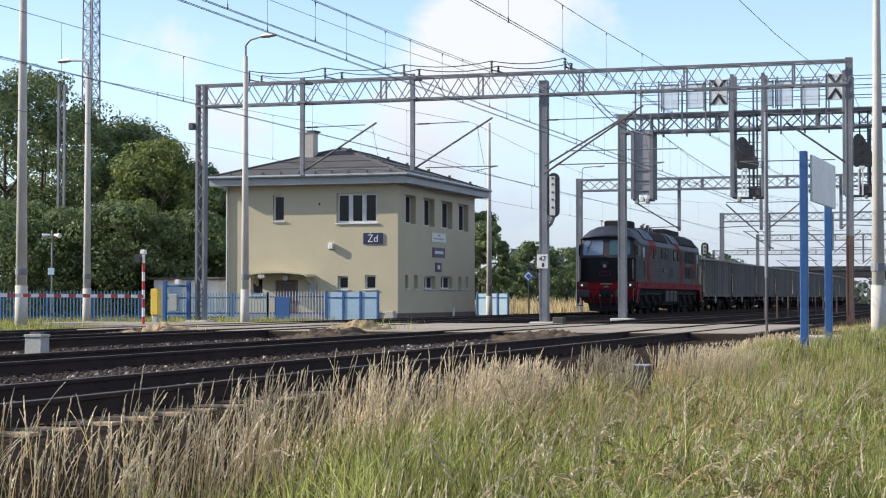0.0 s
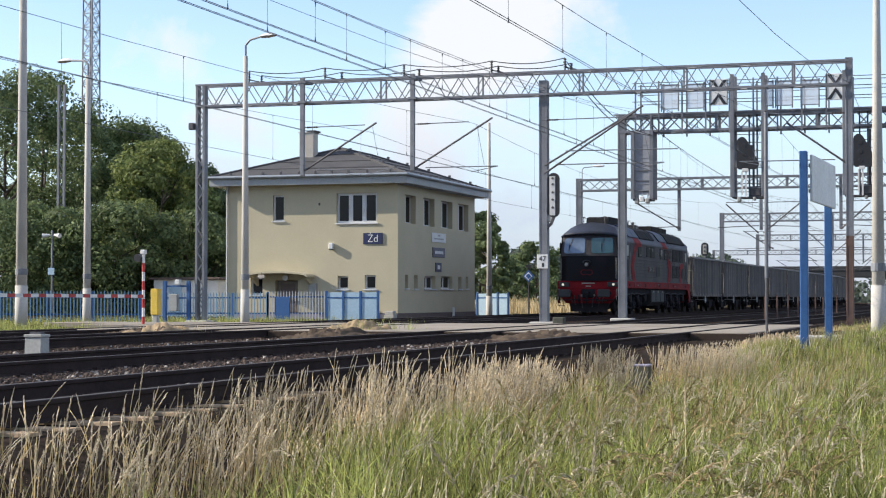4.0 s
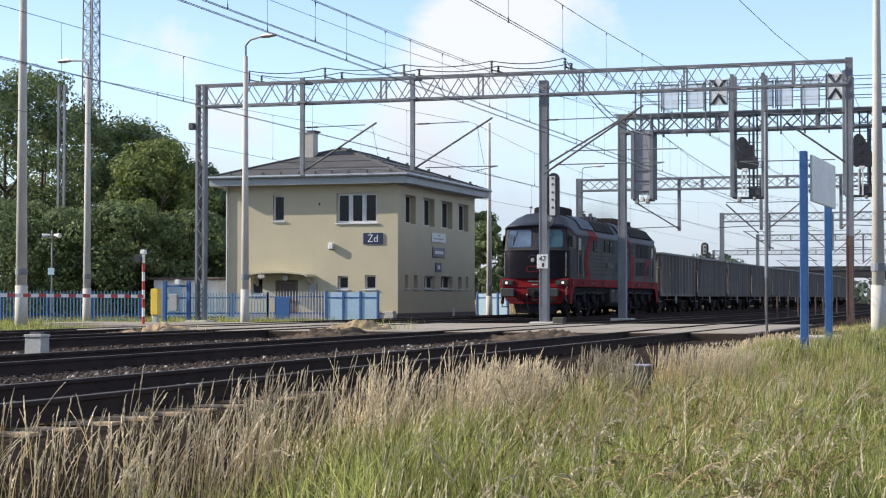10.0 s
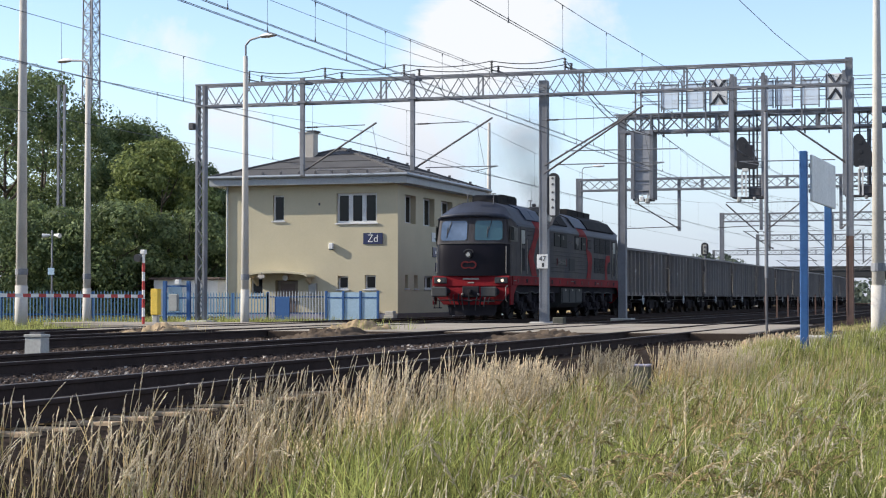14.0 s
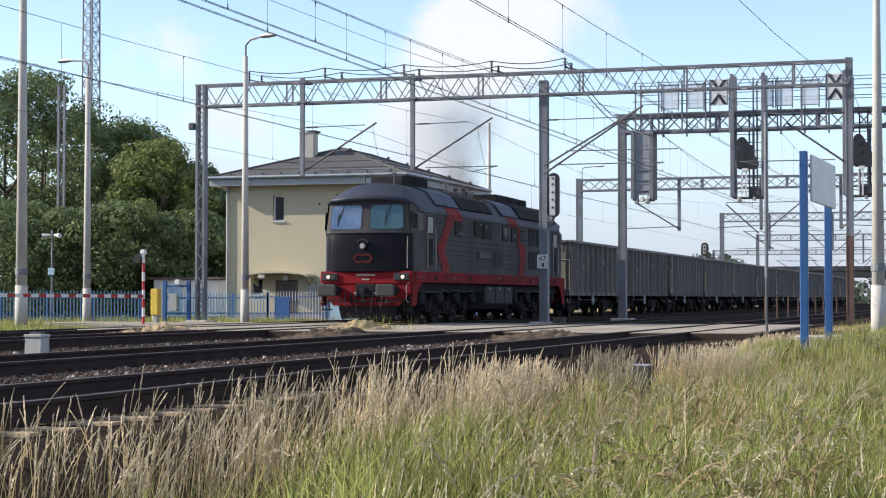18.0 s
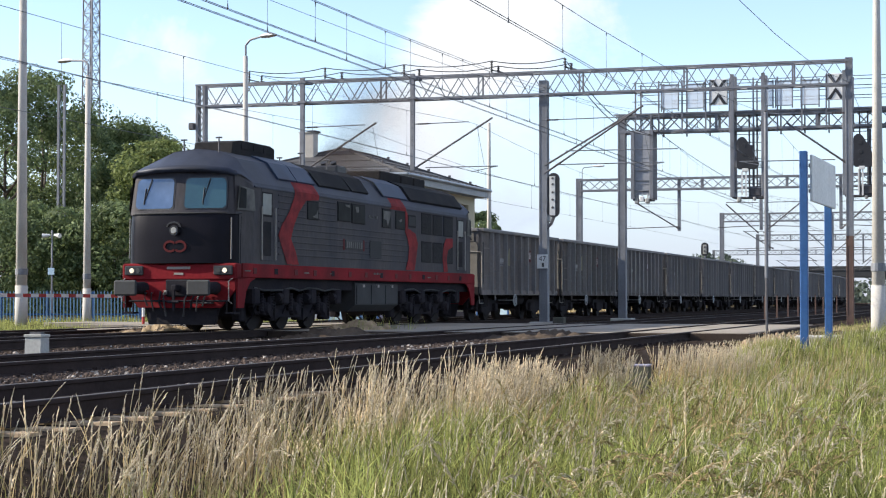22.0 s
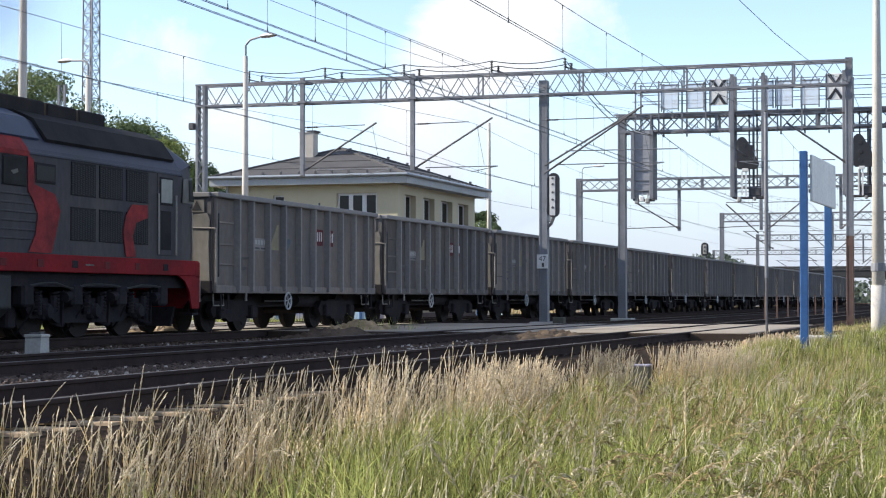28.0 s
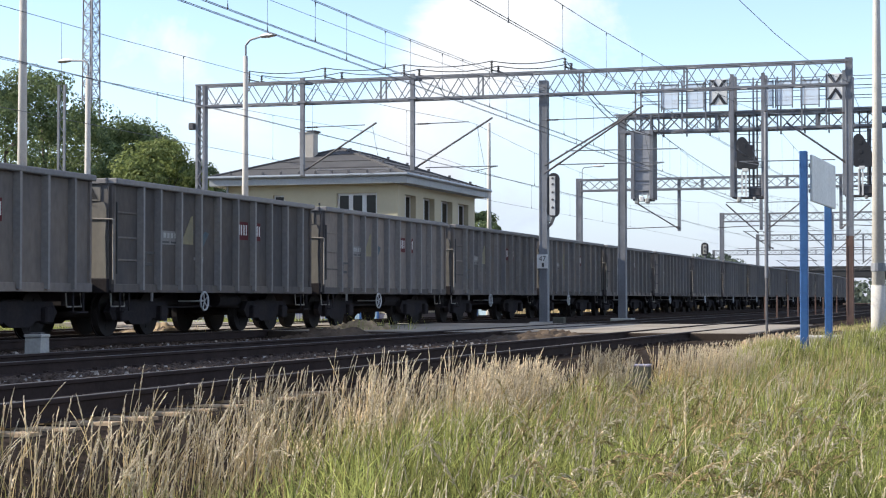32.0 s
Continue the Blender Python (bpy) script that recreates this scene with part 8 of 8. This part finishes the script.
    for c in (4.25, 15.15):
        for s in (-1, 1):
            for q in (-1.85, 0.0, 1.85):
                for e in (-0.33, 0.33):
                    coil = [(c + q + e + 0.075 * math.cos(1.05 * r), s * 1.17 + 0.075 * math.sin(1.05 * r), 0.50 + 0.0115 * r) for r in range(37)]
                    spring = Geo().path(coil, 0.020, 5)
                    part("coil_spring", spring, M_LOCO_GRIME, eng)
                part("brake_cylinder", Geo().tube((c + q + 0.55, s * 1.24, 0.80), (c + q + 0.92, s * 1.24, 0.86), 0.10, 0.09, 12), M_LOCO_GRIME, eng)
                part("axle_cover", Geo().tube((c + q, s * 1.20, 0.525), (c + q, s * 1.27, 0.525), 0.15, 0.12, 14), M_LOCO_GRIME, eng)
                part("brake_lever", Geo().bar((c + q + 0.62, s * 1.16, 0.95), (c + q + 0.70, s * 1.10, 0.24), 0.05).bar((c + q + 0.70, s * 1.10, 0.26), (c + q + 0.52, s * 0.92, 0.34), 0.06), M_LOCO_GRIME, eng)
                x0 = c + q - 0.62
                part("sand_pipe", Geo().path([(x0, s * 1.2, 0.98), (x0 + gear.uniform(-0.1, 0.1), s * 1.22, 0.62), (x0 + 0.05, s * 1.05, 0.35), (x0 + 0.12, s * 0.82, 0.12)], 0.022, 6), M_LOCO_GRIME, eng)
            pipe = [(c - 2.9 + 0.58 * r, s * 1.30, 1.02 + gear.uniform(-0.06, 0.05)) for r in range(11)]
            part("air_pipe", Geo().path(pipe, 0.025, 6), M_TANK, eng)
    tank = part("fuel_tank", Geo().prism([(-1.38, 1.2), (-1.38, 0.6), (-1.15, 0.42), (1.15, 0.42), (1.38, 0.6), (1.38, 1.2)], "x", 8.1, 11.7), M_TANK, eng, "dark grey fuel tank and battery boxes")
    for a in (8.2, 9.4, 10.6):
        for s in (-1, 1):
            part("battery_door", Geo().box(a, a + 1.05, s * 1.39 - 0.012, s * 1.39 + 0.012, 0.62, 1.16, 0.01), M_TANK, tank)
            part("latch", Geo().box(a + 0.45, a + 0.6, s * 1.40 - 0.02, s * 1.40 + 0.02, 1.09, 1.17, 0.004), M_PALE_RAIL, tank)
    wheels = bogie(eng, 4.25, (-1.85, 0.0, 1.85), 0.525, M_LOCO_GRIME, 0.6) + bogie(eng, 15.15, (-1.85, 0.0, 1.85), 0.525, M_LOCO_GRIME, 0.6)
    return eng, wheels


def build_wagon():
    w = thing("open_wagon", (110, TRACKS[2], 0), "grey ribbed open freight wagon in the long train", "freight wagon", "train of open wagons")
    a, b, half, z0, z1 = -5.30, 5.30, 1.42, 0.95, 3.14
    for s in (-1, 1):
        part("side_wall", Geo().box(a, b, s * half - 0.03, s * half + 0.03, z0, z1), M_WAGON, w, "grey steel side sheet")
    # ribs take the paler rim colour, which paints in their lighter sky-lit faces
    rib = Geo().prism([(-0.06, 0), (0.06, 0), (0.038, -0.135), (-0.038, -0.135)], "z", z0, z1 - 0.08).mesh("rib", M_WAGON_RIM)
    thin = Geo().prism([(-0.045, 0), (0.045, 0), (0.03, -0.05), (-0.03, -0.05)], "z", z0, z1 - 0.08).mesh("rib", M_WAGON)
    for x in [-4.15] + [-3.37 + 0.985 * k for k in range(9)]:
        part("rib", rib, None, w, "", (x, -half - 0.03, 0))
        part("rib", rib, None, w, "", pose(x, half + 0.03, 0, 0, 0, 180))
    for x in (a + 0.05, b - 0.05):
        part("corner_post", thin, None, w, "", (x, -half - 0.03, 0))
        part("corner_post", thin, None, w, "", pose(x, half + 0.03, 0, 0, 0, 180))
    for s in (-1, 1):
        part("side_sill", Geo().box(a, b, s * (half + 0.05) - 0.04, s * (half + 0.05) + 0.04, z0 - 0.05, z0 + 0.12, 0.01), M_WAGON, w)
    part("rim", Geo().box(a - 0.03, b + 0.03, -half - 0.16, -half + 0.05, z1 - 0.09, z1 + 0.03, 0.02), M_WAGON_RIM, w, "folded top rim")
    part("rim", Geo().box(a - 0.03, b + 0.03, half - 0.05, half + 0.16, z1 - 0.09, z1 + 0.03, 0.02), M_WAGON_RIM, w, "folded top rim")
    for x, s in ((a, -1), (b, 1)):
        part("end_wall", Geo().box(x - 0.03, x + 0.03, -half + 0.03, half - 0.03, z0, z1), M_WAGON_DUSTY, w, "dusty grey end wall")
        part("rim", Geo().box(x - 0.08, x + 0.08, -half + 0.05, half - 0.05, z1 - 0.09, z1 + 0.03, 0.02), M_WAGON_RIM, w, "folded top rim")
        for e in (-1, 1):
            part("end_panel", Geo().prism([(e * y, z) for y, z in ((1.36, 1.10), (1.02, 1.10), (0.98, 1.5), (0.90, 1.9), (0.86, 2.3), (0.92, 2.66), (1.30, 2.70), (1.36, 2.55), (1.33, 2.0))], "x", min(x + s * 0.032, x + s * 0.05), max(x + s * 0.032, x + s * 0.05)), M_WAGON_DOOR, w, "beige end panel with curved edges")
        for y in (-0.5, 0.5):
            part("end_rib", Geo().box(x + s * 0.07 - 0.04, x + s * 0.07 + 0.04, y - 0.05, y + 0.05, z0, z1 - 0.09, 0.01), M_WAGON_DUSTY, w)
        notice = part("warning_plate", Geo().box(x + s * 0.04 - 0.006, x + s * 0.04 + 0.006, -1.22, -0.86, 2.72, 3.02), M_WAGON_DOOR, w, "pale plate with a dark triangle")
        part("triangle", Geo().prism([(-1.16, 2.76), (-0.92, 2.76), (-1.04, 2.98)], "x", min(x + s * 0.047, x + s * 0.052), max(x + s * 0.047, x + s * 0.052)), M_BLACK, notice)
        for y in (-0.88, 0.88):
            buf = part("buffer", Geo().tube((x, y, 1.05), (x + s * 0.34, y, 1.05), 0.11, 0.09, 12), M_WAGON_UNDER, w)
            part("buffer_head", Geo().tube((x + s * 0.34, y, 1.05), (x + s * 0.40, y, 1.05), 0.24, 0.22, 16), M_WAGON_UNDER, buf)
        part("headstock", Geo().box(x - 0.08, x + 0.08, -1.4, 1.4, 0.88, 1.18, 0.02), M_WAGON_UNDER, w)
        part("coupling", Geo().bar((x, 0, 1.0), (x + s * 0.42, 0, 0.9), 0.07), M_WAGON_UNDER, w)
    # ladder bay next to the front end: rungs, rails and small boxes
    for s in (-1, 1):
        y = s * (half + 0.06)
        for z in (1.55, 2.0, 2.5):
            part("panel_fold", Geo().box(a + 0.15, a + 1.05, s * (half + 0.04) - 0.012, s * (half + 0.04) + 0.012, z - 0.02, z + 0.02, 0.006), M_WAGON, w)
        # thin dark upright vent near the corner, drawn as a raised strip
        part("corner_strap", Geo().box(a + 0.10, a + 0.15, s * (half + 0.07) - 0.03, s * (half + 0.07) + 0.03, 1.27, 2.70, 0.01), M_LOCO_GREY, w)
        part("chalk_patch", Geo().box(-3.28, -2.14, s * (half + 0.034) - 0.004, s * (half + 0.034) + 0.004, 1.92, 2.21), M_WAGON_RIM, w, "pale painted-over patch")
        for q in range(6):
            part("writing_bar", Geo().box(-3.20 + 0.17 * q, -3.09 + 0.17 * q, s * (half + 0.040) - 0.003, s * (half + 0.040) + 0.003, 2.06, 2.17), M_GREY_BOX, w)
        for x0, x1 in ((-3.18, -2.76), (-2.67, -2.24)):
            part("writing_bar", Geo().box(x0, x1, s * (half + 0.040) - 0.003, s * (half + 0.040) + 0.003, 1.95, 1.99), M_BLACK, w)
        part("blue_smear", Geo().prism([(-1.26, 1.86), (-1.04, 1.94), (-0.76, 2.22), (-0.98, 2.26), (-1.12, 2.16), (-1.30, 2.20)], "y", min(s * (half + 0.031), s * (half + 0.036)), max(s * (half + 0.031), s * (half + 0.036))), M_SMEAR, w, "faded blue-grey paint smear")
        part("paper_label", Geo().box(-1.30, -1.08, s * (half + 0.034) - 0.004, s * (half + 0.034) + 0.004, 1.56, 1.69), M_GREY_PICKET, w, "small pale paper label")
        part("end_handrail", Geo().tube((a - 0.02, s * half + s * 0.08, 1.15), (a - 0.02, s * half + s * 0.08, 2.35), 0.018, n=6).tube((a - 0.06, s * half + s * 0.08, 2.35), (a - 0.06, s * 0.6, 2.38), 0.018, n=6), M_PALE_RAIL, w, "pale grab rail")
        part("notice_box", Geo().box(-3.96, -3.88, y - 0.03, y + 0.03, 1.45, 1.75, 0.01).box(-3.96, -3.50, y - 0.02, y + 0.02, 1.70, 1.75, 0.005).box(-3.96, -3.62, y - 0.02, y + 0.02, 1.45, 1.52, 0.005), M_BLACK, w, "black notice clip")
        part("ochre_patch", Geo().prism([(-2.12, 2.04), (-2.14, 1.95), (-1.58, 1.95), (-1.60, 2.58), (-1.68, 2.56)], "y", min(s * (half + 0.031), s * (half + 0.038)), max(s * (half + 0.031), s * (half + 0.038))), M_OCHRE, w, "faded ochre triangular paint patch")
        for x0, x1 in ((0.70, 1.37), (1.66, 2.10)):
            part("logo_plate", Geo().box(x0, x1, s * (half + 0.036) - 0.004, s * (half + 0.036) + 0.004, 2.14, 2.56), M_EMBLEM, w, "dark red lettering plate")
        for x0, x1 in ((0.72, 0.78), (0.86, 0.91), (0.97, 1.02), (1.11, 1.16), (1.24, 1.29), (1.70, 1.76), (1.86, 1.92), (2.00, 2.06)):
            part("logo_bar", Geo().box(x0, x1, s * (half + 0.042) - 0.003, s * (half + 0.042) + 0.003, 2.25, 2.49), M_WHITE_FRAME, w)
        part("writing_bar", Geo().box(-1.55, -1.2, s * (half + 0.036) - 0.004, s * (half + 0.036) + 0.004, 1.62, 1.68), M_WAGON_RIM, w)
        g = Geo()
        for i in range(16):
            p, q = 2 * math.pi * i / 16, 2 * math.pi * (i + 1) / 16
            g.tube((-1.15 + 0.2 * math.cos(p), y + s * 0.05, 0.72 + 0.2 * math.sin(p)), (-1.15 + 0.2 * math.cos(q), y + s * 0.05, 0.72 + 0.2 * math.sin(q)), 0.022, n=6)
        for i in range(5):
            p = 0.5 + 2 * math.pi * i / 5
            g.tube((-1.15, y + s * 0.05, 0.72), (-1.15 + 0.2 * math.cos(p), y + s * 0.05, 0.72 + 0.2 * math.sin(p)), 0.014, n=5)
        g.tube((-1.15, y, 0.72), (-1.15, s * 0.9, 0.72), 0.02, n=6)
        part("brake_wheel", g, M_GREY_PICKET, w, "white handbrake wheel")
        for x in (a + 0.5, b - 0.5):
            part("step_iron", Geo().bar((x - 0.2, y, 0.9), (x - 0.2, y, 0.52), 0.03).bar((x + 0.2, y, 0.9), (x + 0.2, y, 0.52), 0.03).box(x - 0.22, x + 0.22, y - 0.1, y + 0.1, 0.50, 0.53), M_WAGON_UNDER, w)
        part("tow_hook", Geo().tube((-3.6, y, 0.92), (-3.6, y, 0.72), 0.03), M_WAGON_RIM, w)
    part("floor", Geo().box(a, b, -half + 0.03, half - 0.03, 0.98, 1.06), M_WAGON_UNDER, w)
    part("centre_sill", Geo().box(a, b, -0.35, 0.35, 0.62, 0.98, 0.02), M_WAGON_UNDER, w)
    for x in (-2.0, 0.0, 2.0):
        part("cross_bearer", Geo().prism([(-1.4, 0.95), (1.4, 0.95), (0.4, 0.68), (-0.4, 0.68)], "x", x - 0.06, x + 0.06), M_WAGON_UNDER, w)
    for s in (-1, 1):
        part("brake_rod", Geo().path([(-4.4, s * 0.95, 0.50), (-2.4, s * 0.95, 0.58), (0.0, s * 0.85, 0.60), (2.4, s * 0.95, 0.58), (4.4, s * 0.95, 0.50)], 0.025, 6), M_WAGON_UNDER, w)
        part("air_tank", Geo().tube((0.6, s * 0.95, 0.74), (1.7, s * 0.95, 0.74), 0.16, n=12), M_WAGON_UNDER, w)
        for q in (-4.85, 4.85):
            part("shunter_rail", Geo().path([(q - 0.28, s * 1.34, 0.88), (q - 0.28, s * 1.36, 0.62), (q + 0.28, s * 1.36, 0.62), (q + 0.28, s * 1.34, 0.88)], 0.016, 6), M_PALE_RAIL, w)
        for q in (-2.25, 2.25):
            part("brake_hanger", Geo().bar((q, s * 0.80, 0.95), (q + 0.05, s * 0.80, 0.30), 0.06).box(q - 0.06, q + 0.10, s * 0.80 - 0.1, s * 0.80 + 0.1, 0.34, 0.60, 0.02), M_WAGON_UNDER, w)
    part("brake_cylinder", Geo().tube((-0.4, 0.7, 0.72), (0.5, 0.7, 0.72), 0.19, n=14), M_WAGON_UNDER, w)
    wheels = bogie(w, -3.35, (-0.9, 0.9), 0.46, M_WAGON_UNDER, 0.45, springs=False) + bogie(w, 3.35, (-0.9, 0.9), 0.46, M_WAGON_UNDER, 0.45, springs=False)
    return w, wheels


def wagon_pose(k, t):
    x, y, h = bend(train_at(t) + FIRST_WAGON + WAGON_PITCH * k)
    return pose(x, y, 0, 0, 0, math.degrees(h))


ENGINE = None
TRAIN = []
ROLLING = []


def build_train():
    global ENGINE
    ENGINE, wheels = build_locomotive()
    ROLLING.extend((w, 0.525) for w in wheels)
    first, _ = build_wagon()
    TRAIN.append(first)
    for k in range(1, WAGONS):
        TRAIN.append(copy_thing(first, wagon_pose(k, 0)))
    for k in range(6):
        ROLLING.extend((o, 0.46) for o in TRAIN[k].children_recursive if o.name.startswith("wheelset"))


def smoke_material():
    m = bpy.data.materials.new("thin_exhaust_smoke")
    m.use_nodes = True
    n, l = m.node_tree.nodes, m.node_tree.links
    n.remove(n["Principled BSDF"])
    att = n.new("ShaderNodeAttribute")
    att.attribute_name = "soot"
    clear, soot, mix = n.new("ShaderNodeBsdfTransparent"), n.new("ShaderNodeBsdfTranslucent"), n.new("ShaderNodeMixShader")
    soot.inputs[0].default_value = (0.15, 0.105, 0.075, 1)
    l.new(att.outputs["Fac"], mix.inputs[0])
    l.new(clear.outputs[0], mix.inputs[1])
    l.new(soot.outputs[0], mix.inputs[2])
    l.new(mix.outputs[0], n["Material Output"].inputs[0])
    return m


SMOKE = []


def build_smoke():
    """Soft discs of soot, thinning to nothing at their edges, that drift along above the exhaust."""
    mat = smoke_material()
    rng = random.Random(17)
    for k in (0.0, 1.5, 3.0, 4.5, 6.0, 7.5, 9.0):
        g, dens = Geo(), []
        size = 0.56 + 0.20 * k
        for q in range(1):
            c = Vector((rng.gauss(0, 0.25), rng.gauss(0, 0.15), rng.gauss(0, 0.25))) * size
            a = Vector((0.3, -0.95, 0.0))
            b = Vector((0.0, 0.0, 1.0))
            base = len(g.v)
            g.v.append(tuple(c))
            dens.append((0.48 - 0.045 * k) * rng.uniform(0.85, 1.1))
            for ring, f in ((0.5, 0.5), (1.0, 0.0)):
                for i in range(14):
                    t = 2 * math.pi * i / 14
                    r = size * ring * (1 + 0.3 * noise.noise((math.cos(t) * 1.5 + k, math.sin(t) * 1.5 + q, 3.0)))
                    g.v.append(tuple(c + a * math.cos(t) * r + b * math.sin(t) * r + Vector((-0.12, -0.04, 0)) * size * (1 - ring)))
                    dens.append(dens[base] * f)
            g.f += [(base, base + 1 + i, base + 1 + (i + 1) % 14) for i in range(14)]
            g.f += [(base + 1 + i, base + 15 + i, base + 15 + (i + 1) % 14, base + 1 + (i + 1) % 14) for i in range(14)]
        puff = part("smoke_puff", g, mat, smooth=True)
        puff.data.attributes.new("soot", "FLOAT", "POINT").data.foreach_set("value", dens)
        tagged(puff, "thin brownish exhaust smoke drifting above the locomotive", "smoke", "exhaust smoke")
        SMOKE.append((puff, k, rng.uniform(0, 6.28)))


def smoke_pose(k, phase, t):
    rise = step(8.5, 12.5, t)
    s = train_at(t) + 10.4 + 0.30 * k + 0.15 * math.sin(0.9 * t + phase)
    return pose(s, TRACKS[2] + (0.19 * (1 - step(16.5, 20.5, t)) + 0.07 * (1 - step(19, 23, t))) * k * rise + 0.12 * math.sin(0.7 * t + phase), 2.6 + (1.95 + (0.27 + 0.22 * math.exp(-((t - 15.5) / 4.5) ** 2)) * k) * rise + 0.10 * math.sin(1.1 * t + 2 * phase), 8 * math.sin(0.8 * t + phase), 6 * math.sin(t + phase), 0)


# ---------------------------------------------------------------- what moves
def motions():
    walk(ENGINE, [(t, pose(train_at(t), TRACKS[2], 0)) for t in range(33)])
    for k, w in enumerate(TRAIN):
        walk(w, [(t, wagon_pose(k, t)) for t in range(33)])
    for puff, k, phase in SMOKE:
        walk(puff, [(t, smoke_pose(k, phase, t)) for t in range(33)])
    for w, r in ROLLING:
        at = w.location.copy()
        rows, turned, last = [], 0.0, train_at(0)
        for i in range(0, 32 * 30 + 1):
            t = i / 30
            now = train_at(t)
            turned += (last - now) / r
            last = now
            if not rows or i == 960 or turned - rows[-1][2] > 1.3:
                rows.append((t, pose(at.x, at.y, at.z, 0, -math.degrees(turned), 0), turned))
        walk(w, [(t, m) for t, m, _ in rows])


# ---------------------------------------------------------------- the whole place
build_ground()
build_road()
build_signal_box()
build_main_gantry()
build_signal_gantry()
build_far_gantries()
build_far_signal()
build_wires()
build_trackside()
build_train()
build_smoke()
build_trees()
build_grass()
scatter_stones("ballast_stones", "rough grey-brown ballast stones between the tracks", M_STONES, 26000, 9.0, 41.0, ((8.7, 11.4), (8.7, 11.4), (8.7, 11.4), (7.15, 8.4), (13.2, 16.8), (11.7, 12.9)), 0.026, -0.185, 15)
scatter_stones("pale_ballast_stones", "scattered pale stones lying among the ballast", M_PALE_STONE, 700, 9.0, 41.0, ((8.7, 11.4), (8.7, 11.4), (7.15, 8.4), (13.2, 16.8)), 0.026, -0.165, 16)
build_tracks()
motions()
